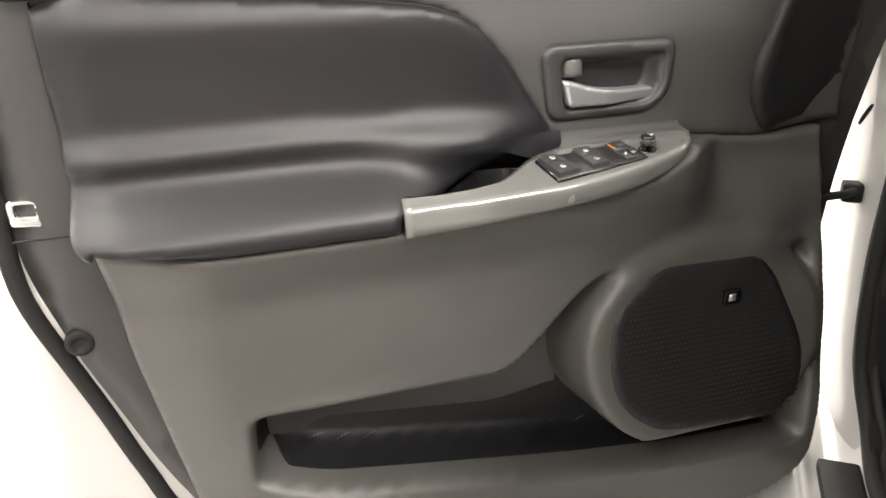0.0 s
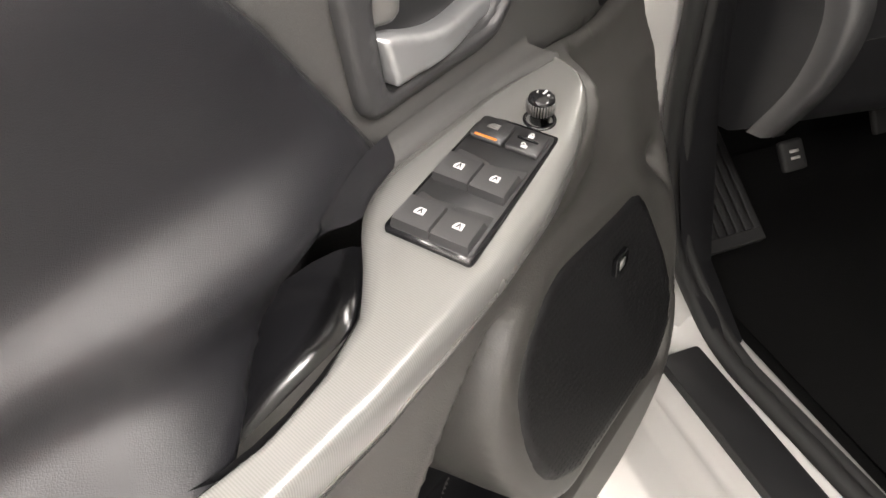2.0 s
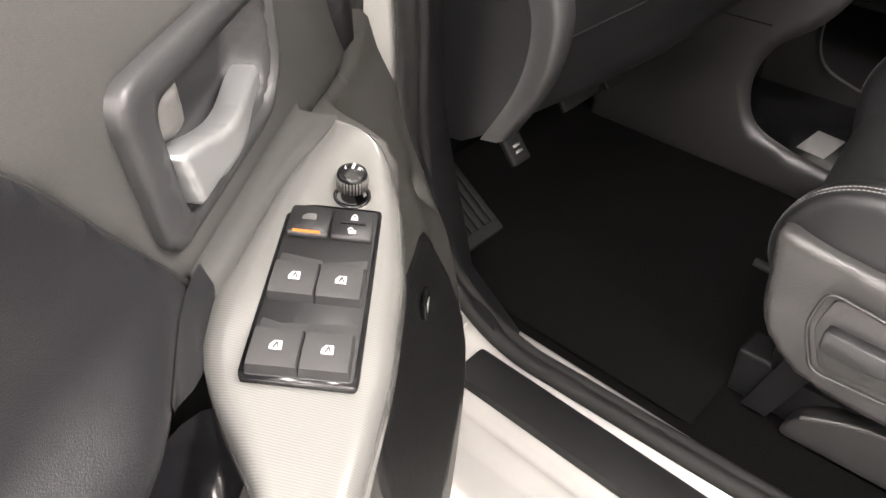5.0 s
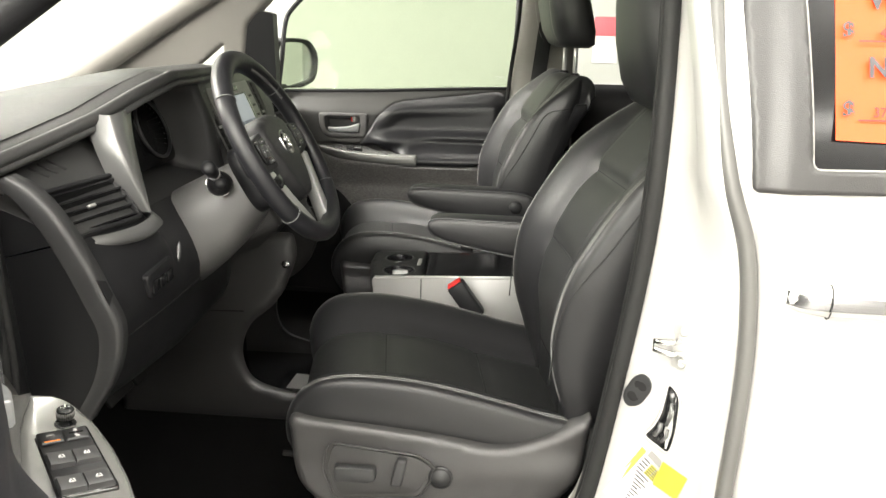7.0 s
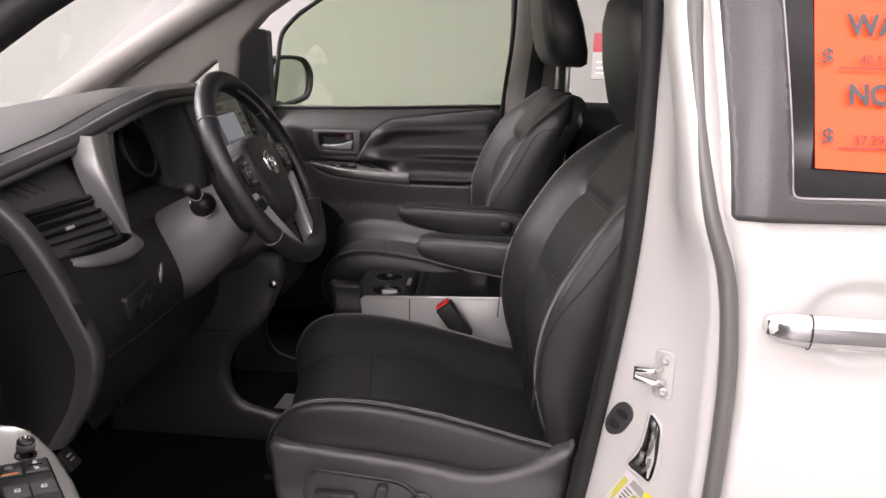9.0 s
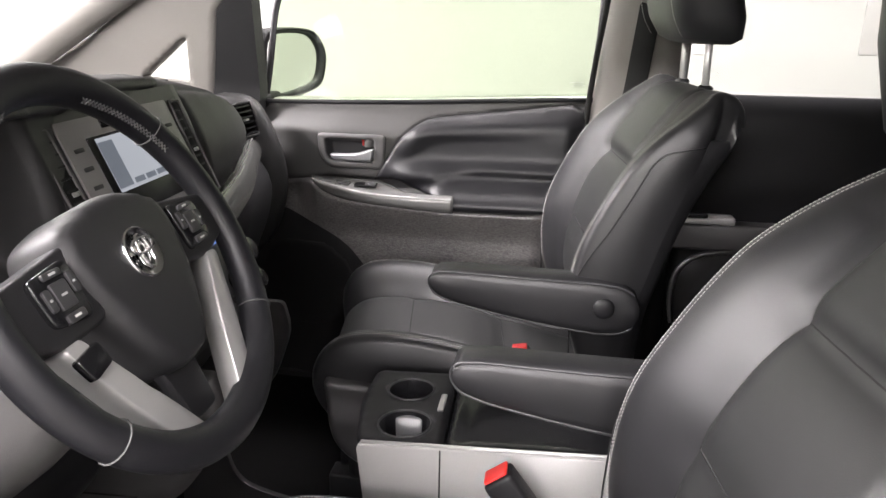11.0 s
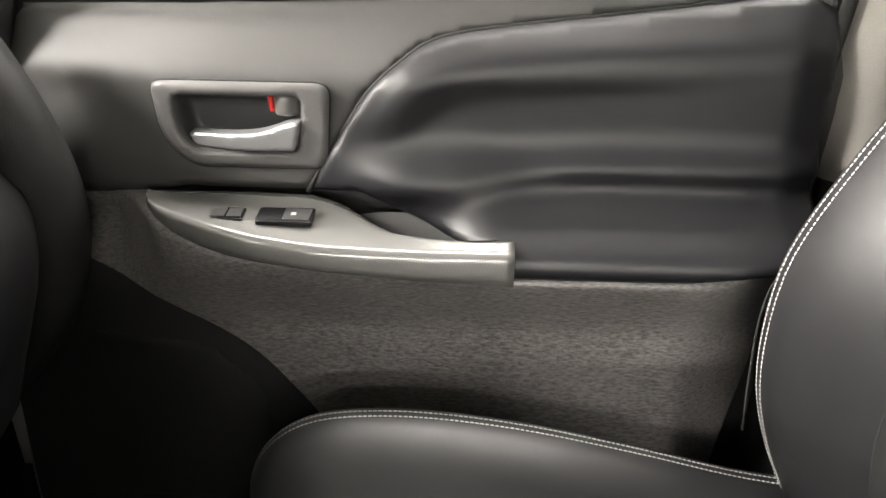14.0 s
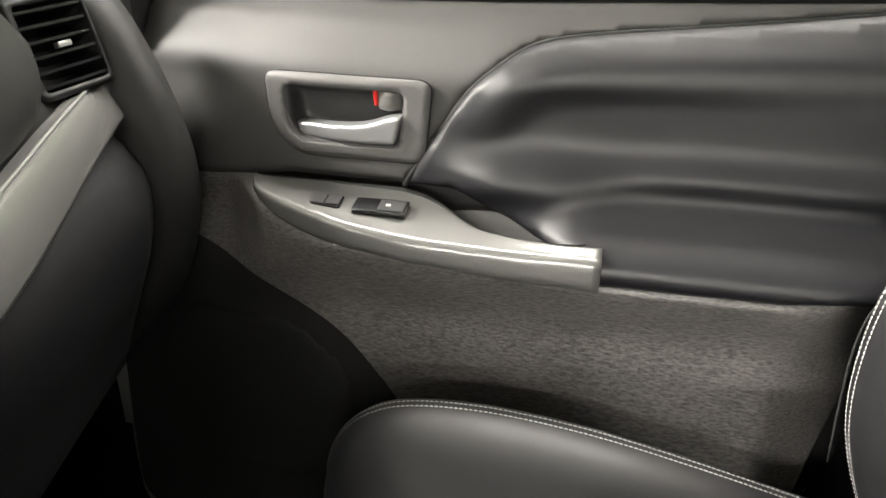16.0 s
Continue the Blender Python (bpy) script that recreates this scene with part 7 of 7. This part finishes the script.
def on_mirror(u, v, w):
    q = np.array([-0.183, 1.080]) + MT * u + MN * w
    return (q[0], q[1], v)


mo = [tuple(p) for p in spline([(-0.130, 1.105), (-0.135, 1.20), (-0.120, 1.272), (-0.06, 1.290), (0.06, 1.284), (0.110, 1.25), (0.125, 1.20), (0.105, 1.135), (0.05, 1.112), (-0.06, 1.095)], 4, True)]
cen = np.mean(mo, 0)
mrows = []
for f, w in ((0.96, 0.012), (1.0, 0.0), (0.99, -0.03), (0.93, -0.07), (0.75, -0.10), (0.3, -0.115)):
    mrows.append([on_mirror(cen[0] + (p[0] - cen[0]) * f, cen[1] + (p[1] - cen[1]) * f, w) for p in mo])
part("mirror_shell", grid(mrows, closed_v=True), DARK, mirror, "black mirror shell")
mg = [(cen[0] - 0.004 + (p[0] - cen[0]) * 0.80, cen[1] + 0.003 + (p[1] - cen[1]) * 0.82) for p in mo]
part("mirror_lip", sheet(mo, lambda u, v: 0.012 + 0 * u, on_mirror, 0.015, 0.01, 0.006, [mg]), DARK, mirror)
part("mirror_glass", prism(mg, on_mirror, -0.002, 0.004), MIRROR, mirror, "silvered mirror glass", smooth=False)
part("mirror_arm", box(-0.30, -0.20, 0.90, 1.02, 1.085, 1.125, 0.012), DARK, mirror)

shell("body_side_right", box(-0.7, 2.6, 0.985, 1.03, 0.30, 1.10), WHITE, "white painted right body side", False)
shell("side_sill_right", box(-0.7, 2.6, 0.78, 0.99, 0.30, 0.40), RUBBER, "dark sill of the passenger door", False)
shell("hinge_pillar_right", box(-0.75, -0.40, 0.80, 0.98, 0.40, 1.10), DARK, "dark right hinge pillar", False)
shell("front_panel_left", box(-1.0, -0.46, -0.90, -0.80, 0.40, 1.10), DARK, "dark left cowl side", False)

# corner cover in front of the passenger window
qy = lambda v: 0.862 + 0.0 * v - 0.25 * max(0.0, v - 1.15)
sail_r = rounded([(-0.335, 1.085), (-0.205, 1.060), (-0.190, 1.375), (-0.235, 1.385), (-0.282, 1.335)], [0.004, 0.004, 0.006, 0.02, 0.01])
sc = edged(part("window_corner_cover", flip(sheet(sail_r, lambda u, v: 0 * u, lambda u, v, w: (u, qy(v) - w, v), 0.02, 0.055)), DARK, right_door, "black corner cover beside the mirror"))

# front pillar trim on the right with the small fixed window
hole_q = rounded([(-0.520, 1.163), (-0.384, 1.154), (-0.374, 1.268), (-0.395, 1.262)], [0.008, 0.006, 0.006, 0.006])
out_q = [(-0.95, 1.10), (-0.33, 1.10), (-0.322, 1.15), (-0.285, 1.335), (-0.19, 1.43), (0.02, 1.565), (0.10, 1.62), (-0.05, 1.62), (-0.25, 1.52), (-0.45, 1.39), (-0.65, 1.26)]
ap_r = sheet(out_q, lambda u, v: 0.012 * bump(v - 1.10 - 0.62 * (u + 0.95), 0.12, 0.05), lambda u, v, w: (u, 0.858 - 0.22 * max(0.0, v - 1.15) - w, v), 0.012, 0.05, 0.012, [hole_q])
shell("front_pillar_right", flip(ap_r), PILLAR, "pale grey trim of the right front pillar with a small window")
gq = shell("quarter_glass", flip(sheet(hole_q, lambda u, v: 0 * u - 0.03, lambda u, v, w: (u, 0.858 - 0.22 * max(0.0, v - 1.15) - w, v), 0.05, 0.0)), GLASS_CLEAR, "small fixed pane in the front pillar")
gq.visible_shadow = False
shell("front_pillar_outer_right", tube([(-0.98, 0.80, 1.09), (-0.6, 0.80, 1.33), (-0.25, 0.76, 1.53), (0.05, 0.72, 1.65)], 0.045, 10), PILLAR, "pale inner edge of the right windscreen pillar")

# centre pillar on the right
cp = []
for z, xa, xb in ((0.40, 0.60, 0.86), (0.8, 0.612, 0.85), (0.95, 0.622, 0.85), (1.1, 0.628, 0.85), (1.2, 0.638, 0.845), (1.33, 0.652, 0.84), (1.5, 0.66, 0.83), (1.66, 0.65, 0.82)):
    lean = -0.20 * float(sm(1.05, 1.75, z))
    cp.append([(xa, 0.93 + lean, z), (xa + 0.002, 0.875 + lean, z), (xa + 0.012, 0.852 + lean, z), (xa + 0.04, 0.828 + lean, z), (xb - 0.06, 0.822 + lean, z), (xb - 0.01, 0.840 + lean, z), (xb, 0.875 + lean, z), (xb, 0.93 + lean, z)])
shell("centre_pillar_right", grid(cp[2:]), PILLAR, "pale grey trim of the right centre pillar")
shell("centre_pillar_right_foot", grid(cp[:3]), DARK, "dark lower trim of the right centre pillar")
seal([(0.59, 0.875, 0.5), (0.603, 0.872, 0.8), (0.614, 0.868, 0.97), (0.622, 0.862, 1.12), (0.634, 0.842, 1.25), (0.648, 0.815, 1.38), (0.652, 0.78, 1.55)], 0.007, "door_seal_right", "black rubber seal of the passenger door")
belt = thing("seat_belt", (0.72, 0.78, 1.2), "black woven seat belt hanging at the centre pillar", "seat belt")
strap = []
for z, x, y in ((1.60, 0.745, 0.700), (1.35, 0.735, 0.745), (1.2, 0.722, 0.772), (1.1, 0.71, 0.785), (0.9, 0.70, 0.79), (0.6, 0.70, 0.79), (0.46, 0.70, 0.79)):
    strap.append([(x - 0.024, y, z), (x - 0.02, y - 0.002, z), (x + 0.02, y - 0.002, z), (x + 0.024, y, z)])
part("webbing", flip(grid(strap)), SEAM, belt, "black webbing")
part("belt_tongue", box(0.672, 0.70, 0.765, 0.775, 1.085, 1.115, 0.003), CHROME, belt, "steel belt tongue")
part("tongue_grip", box(0.665, 0.705, 0.760, 0.778, 1.11, 1.14, 0.005), DARK, belt)

# rear door on the right, seen behind the seats
rd = rounded([(0.86, 0.40), (2.5, 0.40), (2.5, 1.168), (0.86, 1.160)], 0.01)
shell("rear_door_panel", flip(sheet(rd, lambda u, v: 0.03 * bump(v, 0.95, 0.08) + 0.02 * bump(v, 0.6, 0.15), lambda u, v, w: (u, 0.885 - w, v), 0.05, 0.05, 0.01)), DARK, "black rear door panel inside")
rgl = shell("rear_side_glass", flip(sheet([(0.86, 1.168), (2.5, 1.168), (2.5, 1.60), (0.86, 1.60)], lambda u, v: 0 * u, lambda u, v, w: (u, 0.93 - 0.25 * (v - 1.168) - w, v), 0.2, 0.0)), GLASS_CLEAR, "rear side window glass")
rgl.visible_shadow = False
rear_handle = thing("rear_door_handle", (0.905, 0.84, 0.88), "grey strip with a dark handle on the rear door panel", "handle")
part("handle_plate", box(0.845, 0.985, 0.800, 0.850, 0.866, 0.884, 0.006), GREY_TRIM, rear_handle, "pale grey armrest strip")
part("handle_lever", box(0.868, 0.920, 0.798, 0.830, 0.882, 0.892, 0.004), GLOSS_BLACK, rear_handle, "dark switch plate")
part("armrest_body", box(0.845, 1.30, 0.805, 0.86, 0.80, 0.867, 0.010), HARD, rear_handle, "dark armrest body")
trim_arc = spline([(0.868, 0.60), (0.858, 0.66), (0.862, 0.72), (0.885, 0.76), (0.93, 0.785), (1.01, 0.797), (1.12, 0.797)], 5)
rear_pocket = thing("rear_pocket", (0.95, 0.84, 0.60), "dark pocket with a pale arched rim in the rear door panel", "pocket")
part("pocket_rim", tube([(x, 0.83, z) for x, z in trim_arc], 0.007, 8), HARD, rear_pocket, "dark grey arched rim")
part("pocket_back", prism([(x, z) for x, z in trim_arc] + [(1.12, 0.60)], lambda u, v, w: (u, 0.845 + w, v), 0.0, 0.004), SEAM, rear_pocket)
# second-row seats
for sy in (-0.45, 0.45):
    rear = thing("bench_seat", (1.55, sy, 0.40), "dark leather second-row seat", "car seat", "second-row seats")
    part("cushion", box(1.35, 1.85, sy - 0.25, sy + 0.25, 0.55, 0.70, 0.05, 3), SEAT_LEATHER, rear)
    part("backrest", moved(box(-0.06, 0.06, -0.25, 0.25, 0.0, 0.6, 0.05, 3), pose(1.86, sy, 0.66, 0, 14, 0)), SEAT_LEATHER, rear)
    part("headrest", box(1.98, 2.08, sy - 0.13, sy + 0.13, 1.28, 1.46, 0.04, 3), SEAT_LEATHER, rear)
    part("base", box(1.4, 1.8, sy - 0.2, sy + 0.2, 0.395, 0.56, 0.02), DARK, rear)

# buckles
def buckle(x, y, z, lean, label, size=1.0):
    b_ = thing("belt_buckle", (x, y, z - 0.1), label, "buckle", "seat belt buckles")
    m = pose(x, y, z, 0, lean, 0) @ Matrix.Diagonal((size, size, size, 1.0))
    part("buckle_body", moved(box(-0.015, 0.018, -0.014, 0.014, -0.075, 0.0, 0.005), m), DARK, b_, "black buckle body")
    part("release_button", moved(box(-0.012, 0.015, -0.011, 0.011, 0.0, 0.004, 0.002), m), RED, b_, "red release button")
    part("stem", tube([m @ Vector((0, 0, -0.07)), m @ Vector((0.01, 0, -0.22))], 0.012, 8, flat=0.5), DARK, b_)


buckle(0.494, -0.144, 0.755, -36, "black belt buckle with a red button beside the driver's seat", 1.3)
buckle(0.505, 0.245, 0.765, -10, "black belt buckle with a red button beside the passenger seat")
hook = thing("door_check", (-0.05, -0.93, 0.885), "black door check strap between pillar and door", "door check")
part("strap", tube([(-0.215, -0.892, 0.795), (-0.16, -0.92, 0.806), (-0.09, -0.965, 0.822)], 0.006, 8), RUBBER, hook)
part("strap_end", box(-0.230, -0.200, -0.915, -0.885, 0.778, 0.808, 0.006), RUBBER, hook)
plug = tagged(part("jamb_plug", revolve([(0.017, 0), (0.016, 0.004), (0.008, 0.005), (0.001, 0.005)], pose(-0.205, -0.902, 0.915, 68, 0, -20), 24), RUBBER), "round black plug in the hinge pillar", "plug")
plug2 = tagged(part("jamb_plug", revolve([(0.013, 0), (0.012, 0.006), (0.006, 0.007), (0.001, 0.007)], pose(-0.215, -0.902, 1.06, 68, 0, -20), 24), RUBBER), "small black stop on the hinge pillar", "plug")

# interior mirror on the windscreen and a small oval sticker at its foot
rear_mirror = thing("interior_mirror", (-0.03, 0.07, 1.487), "black interior rear-view mirror on the windscreen", "mirror")
mirror_rows = []
for d, f in ((-0.022, 0.35), (-0.018, 0.80), (-0.006, 0.98), (0.010, 1.0), (0.013, 0.95)):
    mirror_rows.append([(-0.02 + d, 0.07 + 0.125 * f * math.copysign(abs(math.cos(a)) ** 0.6, math.cos(a)), 1.487 + 0.036 * f * math.copysign(abs(math.sin(a)) ** 0.7, math.sin(a))) for a in np.linspace(0, 2 * math.pi, 33)[:-1]])
part("mirror_housing", flip(grid(mirror_rows, closed_v=True, cap=True)), DARK, rear_mirror)
part("mirror_face", prism([(0.07 + 0.112 * math.copysign(abs(math.cos(a)) ** 0.6, math.cos(a)), 1.487 + 0.030 * math.copysign(abs(math.sin(a)) ** 0.7, math.sin(a))) for a in np.linspace(0, 2 * math.pi, 33)[:-1]], lambda u, v, w: (-0.007 + w, u, v), 0.0, 0.0015), MIRROR, rear_mirror, "silvered glass")
part("mirror_stem", tube([(-0.03, 0.07, 1.51), (-0.12, 0.05, 1.60), (-0.27, 0.03, 1.675)], 0.011, 8), DARK, rear_mirror)
